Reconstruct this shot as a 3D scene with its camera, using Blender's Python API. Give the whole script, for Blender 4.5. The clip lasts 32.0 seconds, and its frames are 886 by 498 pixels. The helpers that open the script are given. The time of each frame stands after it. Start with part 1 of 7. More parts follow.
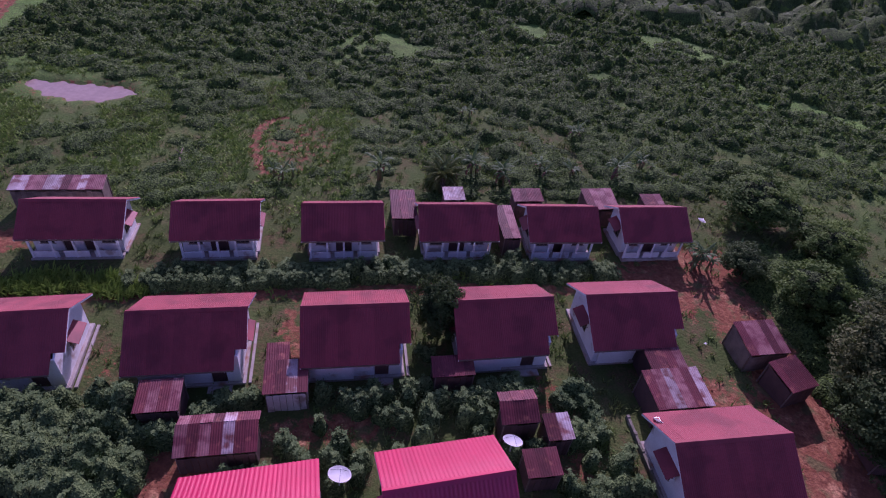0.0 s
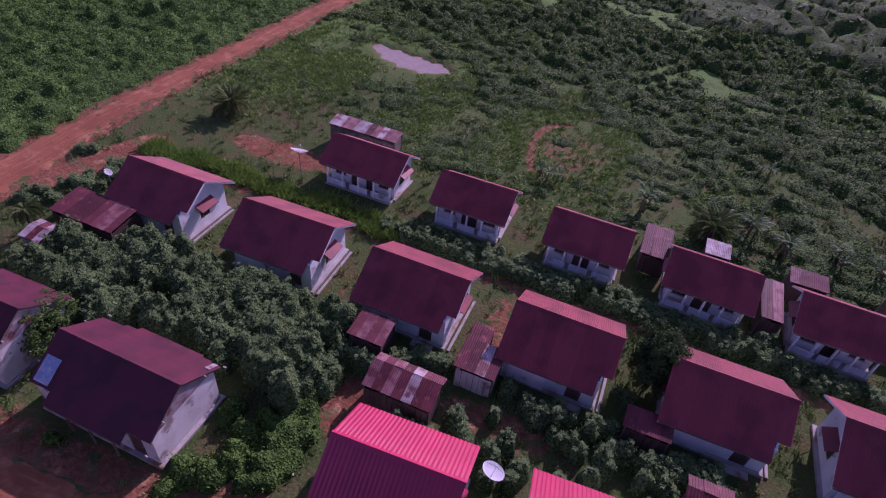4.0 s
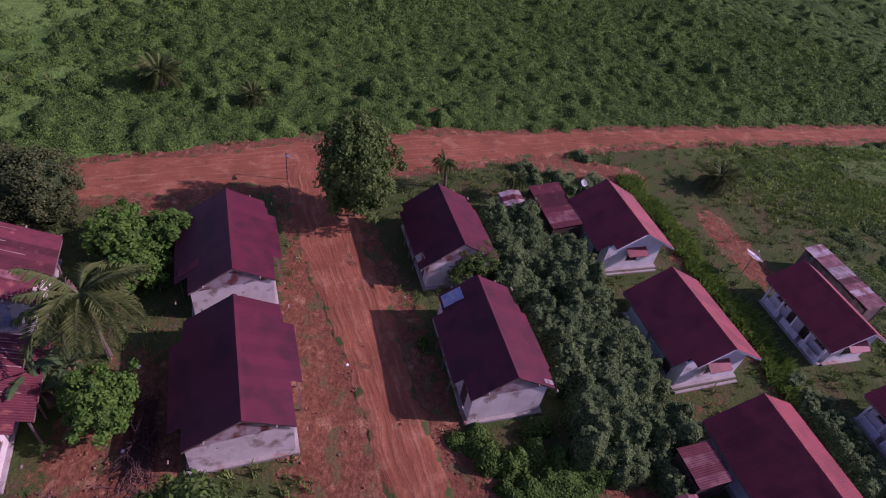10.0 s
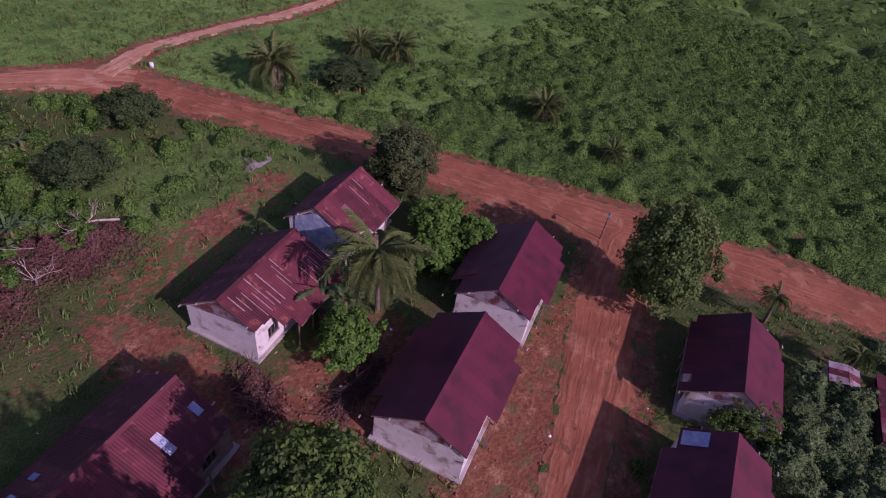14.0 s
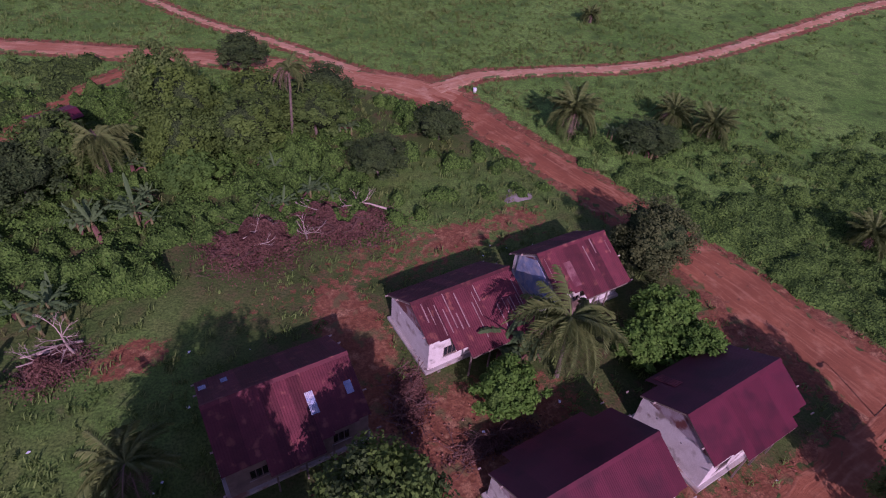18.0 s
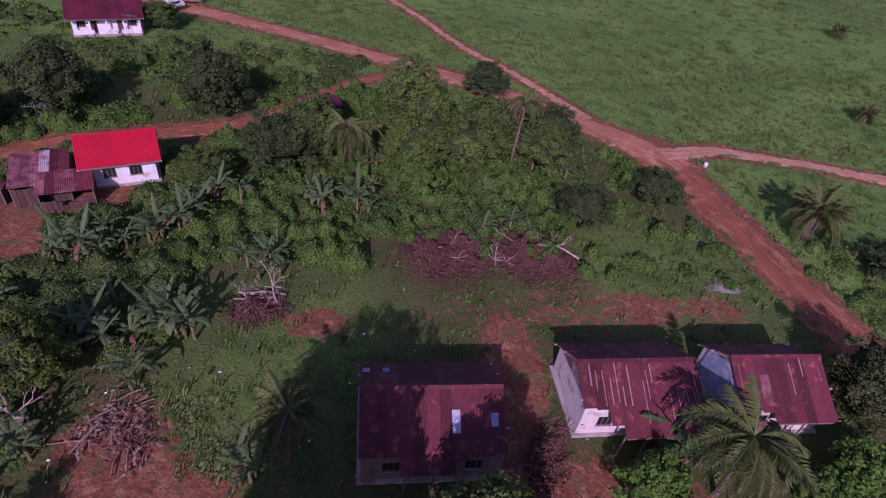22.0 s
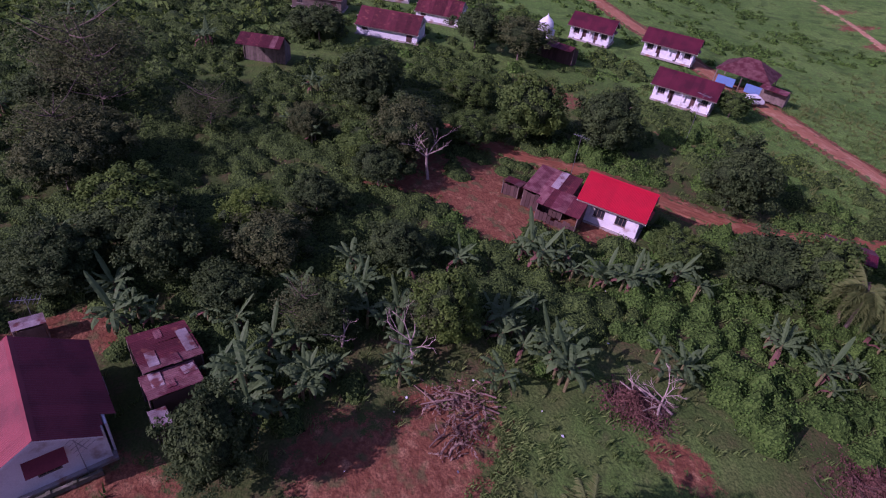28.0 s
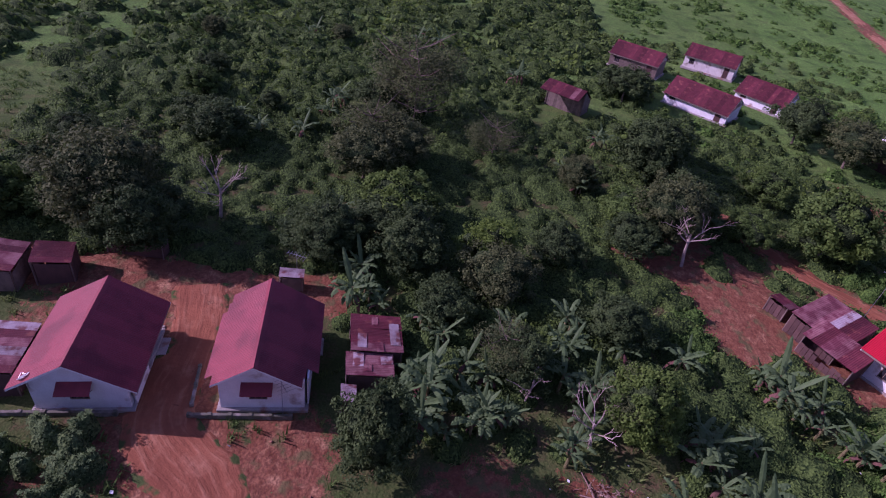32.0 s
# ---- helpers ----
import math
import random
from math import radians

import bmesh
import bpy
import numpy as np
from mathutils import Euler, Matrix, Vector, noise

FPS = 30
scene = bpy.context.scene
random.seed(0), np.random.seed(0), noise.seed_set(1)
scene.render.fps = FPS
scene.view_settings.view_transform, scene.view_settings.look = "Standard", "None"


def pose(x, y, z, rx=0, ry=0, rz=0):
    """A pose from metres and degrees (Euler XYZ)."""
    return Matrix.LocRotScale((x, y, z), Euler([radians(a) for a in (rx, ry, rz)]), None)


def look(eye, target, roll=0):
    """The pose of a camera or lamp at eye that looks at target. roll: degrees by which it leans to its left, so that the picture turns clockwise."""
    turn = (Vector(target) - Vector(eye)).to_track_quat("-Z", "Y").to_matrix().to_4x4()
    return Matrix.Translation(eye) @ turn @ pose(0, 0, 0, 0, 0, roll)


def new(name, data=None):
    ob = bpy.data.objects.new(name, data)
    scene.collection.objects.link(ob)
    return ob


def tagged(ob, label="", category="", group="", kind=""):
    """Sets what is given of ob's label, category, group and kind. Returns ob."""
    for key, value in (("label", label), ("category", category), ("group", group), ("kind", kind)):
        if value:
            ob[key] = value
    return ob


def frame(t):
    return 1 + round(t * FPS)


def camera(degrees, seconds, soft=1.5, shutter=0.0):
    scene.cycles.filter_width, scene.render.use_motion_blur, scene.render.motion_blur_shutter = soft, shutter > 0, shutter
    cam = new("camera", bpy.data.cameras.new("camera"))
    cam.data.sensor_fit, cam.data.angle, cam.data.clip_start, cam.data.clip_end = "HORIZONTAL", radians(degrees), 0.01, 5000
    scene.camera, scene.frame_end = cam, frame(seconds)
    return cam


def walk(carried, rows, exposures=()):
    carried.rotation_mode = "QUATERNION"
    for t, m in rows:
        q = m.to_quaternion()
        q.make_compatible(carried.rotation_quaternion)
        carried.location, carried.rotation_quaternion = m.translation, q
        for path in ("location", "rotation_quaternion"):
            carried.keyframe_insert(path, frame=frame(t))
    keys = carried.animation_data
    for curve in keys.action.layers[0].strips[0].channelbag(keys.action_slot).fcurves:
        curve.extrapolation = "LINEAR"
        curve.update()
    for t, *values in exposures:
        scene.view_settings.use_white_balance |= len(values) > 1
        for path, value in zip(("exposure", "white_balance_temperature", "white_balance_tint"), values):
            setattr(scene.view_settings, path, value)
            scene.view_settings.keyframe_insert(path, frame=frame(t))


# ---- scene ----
# ---- camera ----
PATH = [
    (0.0, -0.000, 0.000, 33.551, -0.001, -39.818, 6.896),
    (0.5, 0.124, 0.058, 33.338, 4.121, -40.038, 6.799),
    (1.0, 0.223, 0.094, 33.136, 8.119, -40.232, 6.708),
    (1.5, 0.294, 0.131, 32.945, 12.070, -40.363, 6.674),
    (2.0, 0.361, 0.148, 32.769, 16.011, -40.464, 6.615),
    (2.5, 0.423, 0.150, 32.578, 20.155, -40.520, 6.697),
    (3.0, 0.454, 0.129, 32.381, 24.071, -40.572, 6.789),
    (3.5, 0.476, 0.107, 32.192, 27.698, -40.541, 6.955),
    (5.5, 0.464, 0.049, 32.073, 40.353, -40.499, 7.429),
    (6.0, 0.458, 0.013, 32.102, 44.014, -40.500, 7.625),
    (6.5, 0.427, 0.020, 32.123, 48.081, -40.569, 7.834),
    (7.0, 0.361, 0.064, 32.150, 52.331, -40.638, 8.051),
    (7.5, 0.305, 0.067, 32.234, 56.503, -40.741, 8.277),
    (8.0, 0.232, 0.046, 32.344, 60.815, -40.851, 8.610),
    (8.5, 0.174, -0.020, 32.472, 65.540, -41.015, 9.006),
    (9.0, 0.101, -0.128, 32.586, 70.531, -41.161, 9.401),
    (9.5, 0.024, -0.258, 32.689, 75.824, -41.390, 9.788),
    (10.0, -0.024, -0.397, 32.832, 81.495, -41.674, 10.187),
    (10.5, -0.047, -0.491, 32.970, 87.301, -41.939, 10.523),
    (11.0, -0.081, -0.477, 33.071, 92.769, -42.087, 10.783),
    (11.5, -0.143, -0.324, 33.123, 97.901, -42.153, 10.885),
    (12.0, -0.289, 0.005, 33.103, 102.934, -42.106, 10.774),
    (12.5, -0.561, 0.512, 32.989, 108.066, -41.954, 10.533),
    (13.0, -0.947, 1.112, 32.802, 113.282, -41.748, 10.139),
    (13.5, -1.412, 1.741, 32.593, 118.670, -41.525, 9.748),
    (14.0, -1.956, 2.349, 32.398, 124.078, -41.315, 9.375),
    (14.5, -2.557, 2.915, 32.274, 129.786, -41.108, 8.714),
    (16.5, -6.647, 4.215, 32.672, 150.769, -41.251, 5.336),
    (17.0, -6.879, 4.283, 32.736, 154.210, -41.020, 5.291),
    (17.5, -6.995, 4.347, 32.782, 157.932, -40.811, 5.311),
    (18.0, -7.024, 4.353, 32.779, 161.733, -40.533, 5.455),
    (18.5, -6.985, 4.350, 32.747, 165.801, -40.331, 5.631),
    (19.0, -6.909, 4.338, 32.717, 168.969, -40.055, 6.024),
    (19.5, -6.783, 4.310, 32.692, 171.462, -39.726, 6.415),
    (20.0, -6.618, 4.300, 32.689, 173.799, -39.464, 6.871),
    (20.5, -6.458, 4.318, 32.716, 176.077, -39.228, 7.196),
    (21.0, -6.311, 4.339, 32.752, 178.473, -39.070, 7.434),
    (21.5, -6.176, 4.352, 32.782, 181.344, -38.958, 7.622),
    (22.0, -6.074, 4.367, 32.793, 184.734, -38.798, 7.927),
    (22.5, -6.007, 4.380, 32.758, 188.613, -38.687, 8.127),
    (23.0, -5.939, 4.333, 32.645, 193.350, -38.621, 8.470),
    (23.5, -5.868, 4.212, 32.466, 199.061, -38.656, 8.822),
    (24.0, -5.818, 4.068, 32.283, 204.930, -38.717, 9.053),
    (24.5, -5.761, 3.839, 32.077, 210.650, -38.684, 9.182),
    (25.0, -5.670, 3.525, 31.840, 215.978, -38.598, 9.233),
    (25.5, -5.571, 3.238, 31.627, 221.149, -38.506, 9.227),
    (27.5, -5.274, 1.867, 30.993, 236.099, -37.196, 8.726),
    (28.0, -5.168, 1.515, 31.003, 239.123, -36.975, 8.496),
    (28.5, -5.023, 1.144, 31.009, 242.450, -36.721, 8.377),
    (29.0, -4.856, 0.776, 31.016, 245.947, -36.471, 8.389),
    (29.5, -4.709, 0.448, 31.042, 249.512, -36.209, 8.393),
    (30.0, -4.679, 0.219, 31.096, 253.106, -36.177, 8.484),
    (30.5, -4.739, 0.088, 31.173, 257.427, -36.253, 8.687),
    (31.0, -4.809, 0.012, 31.240, 261.717, -36.311, 8.908),
    (31.5, -4.840, -0.038, 31.285, 266.024, -36.313, 9.243),
    (32.0, -4.796, -0.085, 31.295, 269.940, -36.190, 9.650),
]
cam = camera(75.4, 32.0, 1.15)
walk(cam, [(t, pose(x, y, z, 0, 0, yaw) @ pose(0, 0, 0, 90 + pitch) @ pose(0, 0, 0, 0, 0, roll))
           for t, x, y, z, yaw, pitch, roll in PATH],
     exposures=[(0.0, 0.08, 5440, 77), (6.0, -0.06, 5580, 76), (12.0, -0.19, 5820, 73), (16.0, -0.31, 5760, 76), (24.0, -0.31, 5610, 81), (28.0, -0.26, 5540, 83), (32.0, -0.03, 5460, 78)])

# ---- world and sun ----
SUN_EL, SUN_AZ = radians(31.5), radians(90.0)
world = bpy.data.worlds.new("sky")
scene.world = world
world.use_nodes = True
wn = world.node_tree.nodes
sky = wn.new("ShaderNodeTexSky")
sky.sky_type, sky.sun_disc = "NISHITA", False
sky.sun_elevation, sky.sun_rotation = SUN_EL, radians(0.0)
wn["Background"].inputs["Strength"].default_value = 0.1
world.node_tree.links.new(sky.outputs["Color"], wn["Background"].inputs["Color"])
lamp = bpy.data.lights.new("sun", "SUN")
lamp.energy, lamp.angle, lamp.color = 4.1, radians(0.5), (1.0, 0.92, 0.8)
sun = new("sun", lamp)
sun.matrix_world = look((0, 60, 60 * math.tan(SUN_EL)), (0, 0, 0))

# ---- materials ----
def material(name, base, rough=0.85, second=None, scale=4.0, fine=40.0, bump=0.25, metal=0.0, spread=0.0, stain=None, stain_scale=0.7, stain_amount=0.5, spec=0.3):
    """A two-scale mottled surface: base mixed with a second colour by noise, optional stains, fine bump, and a small shift from object to object."""
    m = bpy.data.materials.new(name)
    m.use_nodes = True
    nt = m.node_tree
    n, l = nt.nodes, nt.links
    b = n["Principled BSDF"]
    b.inputs["Roughness"].default_value, b.inputs["Metallic"].default_value = rough, metal
    b.inputs["Specular IOR Level"].default_value = spec
    geo = n.new("ShaderNodeNewGeometry")

    def noise_at(s, detail=4.0):
        t = n.new("ShaderNodeTexNoise")
        t.inputs["Scale"].default_value, t.inputs["Detail"].default_value = s, detail
        l.new(geo.outputs["Position"], t.inputs["Vector"])
        return t

    def mix(fac, a, c):
        x = n.new("ShaderNodeMix")
        x.data_type = "RGBA"
        if isinstance(fac, float):
            x.inputs[0].default_value = fac
        else:
            l.new(fac, x.inputs[0])
        for slot, v in ((6, a), (7, c)):
            if isinstance(v, tuple):
                x.inputs[slot].default_value = (*v, 1)
            else:
                l.new(v, x.inputs[slot])
        return x.outputs[2]

    def ramp(value, lo, hi):
        r = n.new("ShaderNodeMapRange")
        r.inputs[1].default_value, r.inputs[2].default_value = lo, hi
        l.new(value, r.inputs[0])
        return r.outputs[0]

    big, small = noise_at(scale), noise_at(fine, 3.0)
    col = mix(ramp(big.outputs["Fac"], 0.35, 0.65), base, second or tuple(v * 0.7 for v in base))
    col = mix(ramp(small.outputs["Fac"], 0.3, 0.7), col, mix(0.35, col, tuple(min(1, v * 1.5) for v in base)))
    if stain:
        col = mix(ramp(noise_at(stain_scale, 6.0).outputs["Fac"], 0.62 - 0.25 * stain_amount, 0.72 - 0.2 * stain_amount), col, stain)
    if spread:
        info = n.new("ShaderNodeObjectInfo")
        h = n.new("ShaderNodeHueSaturation")
        v = n.new("ShaderNodeMapRange")
        v.inputs[3].default_value, v.inputs[4].default_value = 1 - spread, 1 + spread
        l.new(info.outputs["Random"], v.inputs[0])
        l.new(v.outputs[0], h.inputs["Value"])
        l.new(col, h.inputs["Color"])
        col = h.outputs["Color"]
    l.new(col, b.inputs["Base Color"])
    if bump:
        bp = n.new("ShaderNodeBump")
        bp.inputs["Strength"].default_value, bp.inputs["Distance"].default_value = bump, 0.03
        l.new(small.outputs["Fac"], bp.inputs["Height"])
        l.new(bp.outputs["Normal"], b.inputs["Normal"])
    return m


def leaf_material(name, dark, light, rough=0.75, translucent=0.25, patch=None):
    """Foliage: colour varies from leaf to leaf and over the ground, with some light coming through."""
    m = bpy.data.materials.new(name)
    m.use_nodes = True
    n, l = m.node_tree.nodes, m.node_tree.links
    b = n["Principled BSDF"]
    b.inputs["Roughness"].default_value = rough
    b.inputs["Specular IOR Level"].default_value = 0.15
    geo = n.new("ShaderNodeNewGeometry")
    t = n.new("ShaderNodeTexNoise")
    t.inputs["Scale"].default_value = 0.35
    l.new(geo.outputs["Position"], t.inputs["Vector"])
    add = n.new("ShaderNodeMath")
    add.operation = "MULTIPLY_ADD"
    add.inputs[1].default_value = 0.6
    l.new(geo.outputs["Random Per Island"], add.inputs[0])
    sub = n.new("ShaderNodeMapRange")
    sub.inputs[1].default_value, sub.inputs[2].default_value, sub.inputs[3].default_value, sub.inputs[4].default_value = 0.3, 0.7, 0.0, 0.5
    l.new(t.outputs["Fac"], sub.inputs[0])
    l.new(sub.outputs[0], add.inputs[2])
    x = n.new("ShaderNodeMix")
    x.data_type = "RGBA"
    l.new(add.outputs[0], x.inputs[0])
    x.inputs[6].default_value, x.inputs[7].default_value = (*dark, 1), (*light, 1)
    col = x.outputs[2]
    if patch:
        wide = n.new("ShaderNodeTexNoise")
        wide.inputs["Scale"].default_value, wide.inputs["Detail"].default_value = 0.09, 3.0
        l.new(geo.outputs["Position"], wide.inputs["Vector"])
        where = n.new("ShaderNodeMapRange")
        where.inputs[1].default_value, where.inputs[2].default_value, where.inputs[4].default_value = 0.48, 0.66, 0.7
        l.new(wide.outputs["Fac"], where.inputs[0])
        y = n.new("ShaderNodeMix")
        y.data_type = "RGBA"
        l.new(where.outputs[0], y.inputs[0])
        l.new(col, y.inputs[6])
        y.inputs[7].default_value = (*patch, 1)
        col = y.outputs[2]
    l.new(col, b.inputs["Base Color"])
    tr = n.new("ShaderNodeBsdfTranslucent")
    l.new(col, tr.inputs["Color"])
    ms = n.new("ShaderNodeMixShader")
    ms.inputs[0].default_value = translucent
    l.new(b.outputs[0], ms.inputs[1])
    l.new(tr.outputs[0], ms.inputs[2])
    l.new(ms.outputs[0], n["Material Output"].inputs["Surface"])
    return m


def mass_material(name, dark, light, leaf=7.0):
    """The body of dense growth behind the outer leaves, its greens darkened to stand in for shade in the gaps: small
    leaf-sized cells of changing green with deep relief.
    """
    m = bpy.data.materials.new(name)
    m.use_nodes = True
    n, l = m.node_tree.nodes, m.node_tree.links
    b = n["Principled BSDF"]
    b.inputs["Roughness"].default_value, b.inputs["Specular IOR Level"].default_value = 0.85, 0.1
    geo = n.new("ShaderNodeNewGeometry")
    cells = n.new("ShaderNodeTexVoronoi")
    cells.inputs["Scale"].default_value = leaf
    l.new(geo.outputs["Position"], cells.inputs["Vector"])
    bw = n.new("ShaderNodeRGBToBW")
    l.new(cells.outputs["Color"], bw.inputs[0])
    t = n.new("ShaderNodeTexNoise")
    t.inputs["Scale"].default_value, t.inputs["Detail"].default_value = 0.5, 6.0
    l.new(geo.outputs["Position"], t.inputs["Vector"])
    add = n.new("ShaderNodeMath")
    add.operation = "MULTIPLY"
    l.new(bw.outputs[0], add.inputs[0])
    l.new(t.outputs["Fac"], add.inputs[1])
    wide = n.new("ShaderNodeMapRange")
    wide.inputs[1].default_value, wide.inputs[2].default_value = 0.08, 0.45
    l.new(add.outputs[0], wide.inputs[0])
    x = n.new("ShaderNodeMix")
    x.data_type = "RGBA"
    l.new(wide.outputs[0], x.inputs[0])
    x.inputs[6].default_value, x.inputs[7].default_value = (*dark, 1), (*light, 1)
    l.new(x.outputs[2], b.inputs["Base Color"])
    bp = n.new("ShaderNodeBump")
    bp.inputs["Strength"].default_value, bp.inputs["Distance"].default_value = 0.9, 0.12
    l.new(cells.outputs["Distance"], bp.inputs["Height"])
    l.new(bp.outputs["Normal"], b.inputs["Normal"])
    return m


def road_material(name, base, dark, pale, verge):
    """Worn earth with wheel tracks drawn out along the road, pale crusts, and grass creeping in from both edges."""
    m = bpy.data.materials.new(name)
    m.use_nodes = True
    n, l = m.node_tree.nodes, m.node_tree.links
    b = n["Principled BSDF"]
    b.inputs["Roughness"].default_value, b.inputs["Specular IOR Level"].default_value = 0.95, 0.1
    geo = n.new("ShaderNodeNewGeometry")
    along, across = n.new("ShaderNodeAttribute"), n.new("ShaderNodeAttribute")
    along.attribute_name, across.attribute_name = "along", "across"

    def noise(vector, s, d=5.0):
        t = n.new("ShaderNodeTexNoise")
        t.inputs["Scale"].default_value, t.inputs["Detail"].default_value = s, d
        l.new(vector, t.inputs["Vector"])
        return t.outputs["Fac"]

    def rng(v, lo, hi, a=0.0, c=1.0):
        r = n.new("ShaderNodeMapRange")
        for k, w in enumerate((lo, hi, a, c)):
            r.inputs[k + 1].default_value = w
        l.new(v, r.inputs[0])
        return r.outputs[0]

    def mix(f, a, c):
        x = n.new("ShaderNodeMix")
        x.data_type = "RGBA"
        l.new(f, x.inputs[0])
        for s, v in ((6, a), (7, c)):
            if isinstance(v, tuple):
                x.inputs[s].default_value = (*v, 1)
            else:
                l.new(v, x.inputs[s])
        return x.outputs[2]

    def math_node(op, a, c):
        k = n.new("ShaderNodeMath")
        k.operation = op
        for i, v in enumerate((a, c)):
            if isinstance(v, float):
                k.inputs[i].default_value = v
            else:
                l.new(v, k.inputs[i])
        return k.outputs[0]

    lane = n.new("ShaderNodeCombineXYZ")
    l.new(math_node("ADD", math_node("MULTIPLY", along.outputs["Fac"], 0.3), math_node("MULTIPLY", noise(geo.outputs["Position"], 0.12, 2.0), 2.0)), lane.inputs[0])
    l.new(math_node("ADD", math_node("MULTIPLY", across.outputs["Fac"], 3.0), math_node("MULTIPLY", noise(geo.outputs["Position"], 0.5, 4.0), 0.9)), lane.inputs[1])
    pos = geo.outputs["Position"]
    streak = noise(lane.outputs[0], 1.0, 6.0)
    col = mix(rng(noise(pos, 0.3), 0.35, 0.65), base, dark)
    col = mix(rng(streak, 0.5, 0.72, 0.0, 0.6), col, dark)
    col = mix(rng(streak, 0.48, 0.3, 0.0, 0.6), col, pale)
    col = mix(rng(noise(pos, 0.55, 6.0), 0.54, 0.68, 0.0, 0.6), col, pale)
    col = mix(rng(noise(pos, 3.0), 0.4, 0.7, 0.0, 0.5), col, dark)
    edge = math_node("ABSOLUTE", across.outputs["Fac"], 0.0)
    half = n.new("ShaderNodeAttribute")
    half.attribute_name = "half"
    inside = math_node("SUBTRACT", half.outputs["Fac"], edge)
    fringe = math_node("ADD", inside, rng(noise(pos, 0.9, 6.0), 0.25, 0.75, -0.9, 0.75))
    col = mix(rng(fringe, 0.25, -0.05), col, verge)
    l.new(col, b.inputs["Base Color"])
    bp = n.new("ShaderNodeBump")
    bp.inputs["Strength"].default_value, bp.inputs["Distance"].default_value = 0.8, 0.12
    l.new(math_node("ADD", streak, math_node("MULTIPLY", noise(pos, 5.0), 0.4)), bp.inputs["Height"])
    l.new(bp.outputs["Normal"], b.inputs["Normal"])
    return m


def ground_material():
    """Grassy soil that turns to bare red earth where the attribute 'bare' says so."""
    m = bpy.data.materials.new("grassy_soil")
    m.use_nodes = True
    n, l = m.node_tree.nodes, m.node_tree.links
    b = n["Principled BSDF"]
    b.inputs["Roughness"].default_value = 0.95
    b.inputs["Specular IOR Level"].default_value = 0.1
    geo = n.new("ShaderNodeNewGeometry")

    def tex(s, d=5.0):
        t = n.new("ShaderNodeTexNoise")
        t.inputs["Scale"].default_value, t.inputs["Detail"].default_value = s, d
        l.new(geo.outputs["Position"], t.inputs["Vector"])
        return t.outputs["Fac"]

    def rng(v, lo, hi, a=0.0, c=1.0):
        r = n.new("ShaderNodeMapRange")
        for k, w in enumerate((lo, hi, a, c)):
            r.inputs[k + 1].default_value = w
        l.new(v, r.inputs[0])
        return r.outputs[0]

    def mix(f, a, c):
        x = n.new("ShaderNodeMix")
        x.data_type = "RGBA"
        l.new(f, x.inputs[0])
        for s, v in ((6, a), (7, c)):
            if isinstance(v, tuple):
                x.inputs[s].default_value = (*v, 1)
            else:
                l.new(v, x.inputs[s])
        return x.outputs[2]

    def math_node(op, a, c):
        k = n.new("ShaderNodeMath")
        k.operation = op
        for i, v in enumerate((a, c)):
            if isinstance(v, float):
                k.inputs[i].default_value = v
            else:
                l.new(v, k.inputs[i])
        return k.outputs[0]

    at = n.new("ShaderNodeAttribute")
    at.attribute_name = "bare"
    open_field = n.new("ShaderNodeAttribute")
    open_field.attribute_name = "meadow"
    meadow = mix(rng(tex(0.07), 0.35, 0.65), (0.115, 0.275, 0.044), (0.2, 0.385, 0.075))
    meadow = mix(rng(tex(0.3), 0.5, 0.66), meadow, (0.07, 0.165, 0.03))
    yard = mix(rng(tex(0.2), 0.38, 0.62), (0.05, 0.078, 0.02), (0.1, 0.112, 0.038))
    yard = mix(rng(tex(0.45), 0.47, 0.62), yard, (0.13, 0.08, 0.045))
    grass = mix(open_field.outputs["Fac"], yard, meadow)
    grass = mix(rng(tex(1.7), 0.35, 0.65, 0.0, 0.6), grass, (0.07, 0.115, 0.028))
    grass = mix(rng(tex(0.5), 0.62, 0.76, 0.0, 0.7), grass, (0.14, 0.14, 0.06))
    grass = mix(rng(tex(6.0), 0.42, 0.62, 0.0, 0.7), grass, (0.04, 0.07, 0.018))
    soil = mix(rng(tex(0.25), 0.35, 0.65), (0.235, 0.092, 0.046), (0.31, 0.142, 0.075))
    soil = mix(rng(tex(2.3), 0.42, 0.64), soil, (0.17, 0.064, 0.032))
    soil = mix(rng(tex(0.9), 0.56, 0.7), soil, (0.43, 0.23, 0.12))
    soil = mix(rng(tex(7.0), 0.42, 0.6, 0.0, 0.6), soil, (0.14, 0.052, 0.035))
    soil = mix(rng(tex(0.7), 0.46, 0.36, 0.0, 0.75), soil, (0.11, 0.115, 0.045))
    edge = math_node("ADD", at.outputs["Fac"], rng(tex(1.4), 0.2, 0.8, -0.35, 0.35))
    edge = math_node("ADD", edge, rng(tex(9.0), 0.2, 0.8, -0.2, 0.2))
    l.new(mix(rng(edge, 0.42, 0.58), grass, soil), b.inputs["Base Color"])
    bp = n.new("ShaderNodeBump")
    bp.inputs["Strength"].default_value, bp.inputs["Distance"].default_value = 0.7, 0.14
    l.new(tex(4.0, 8.0), bp.inputs["Height"])
    l.new(bp.outputs["Normal"], b.inputs["Normal"])
    return m


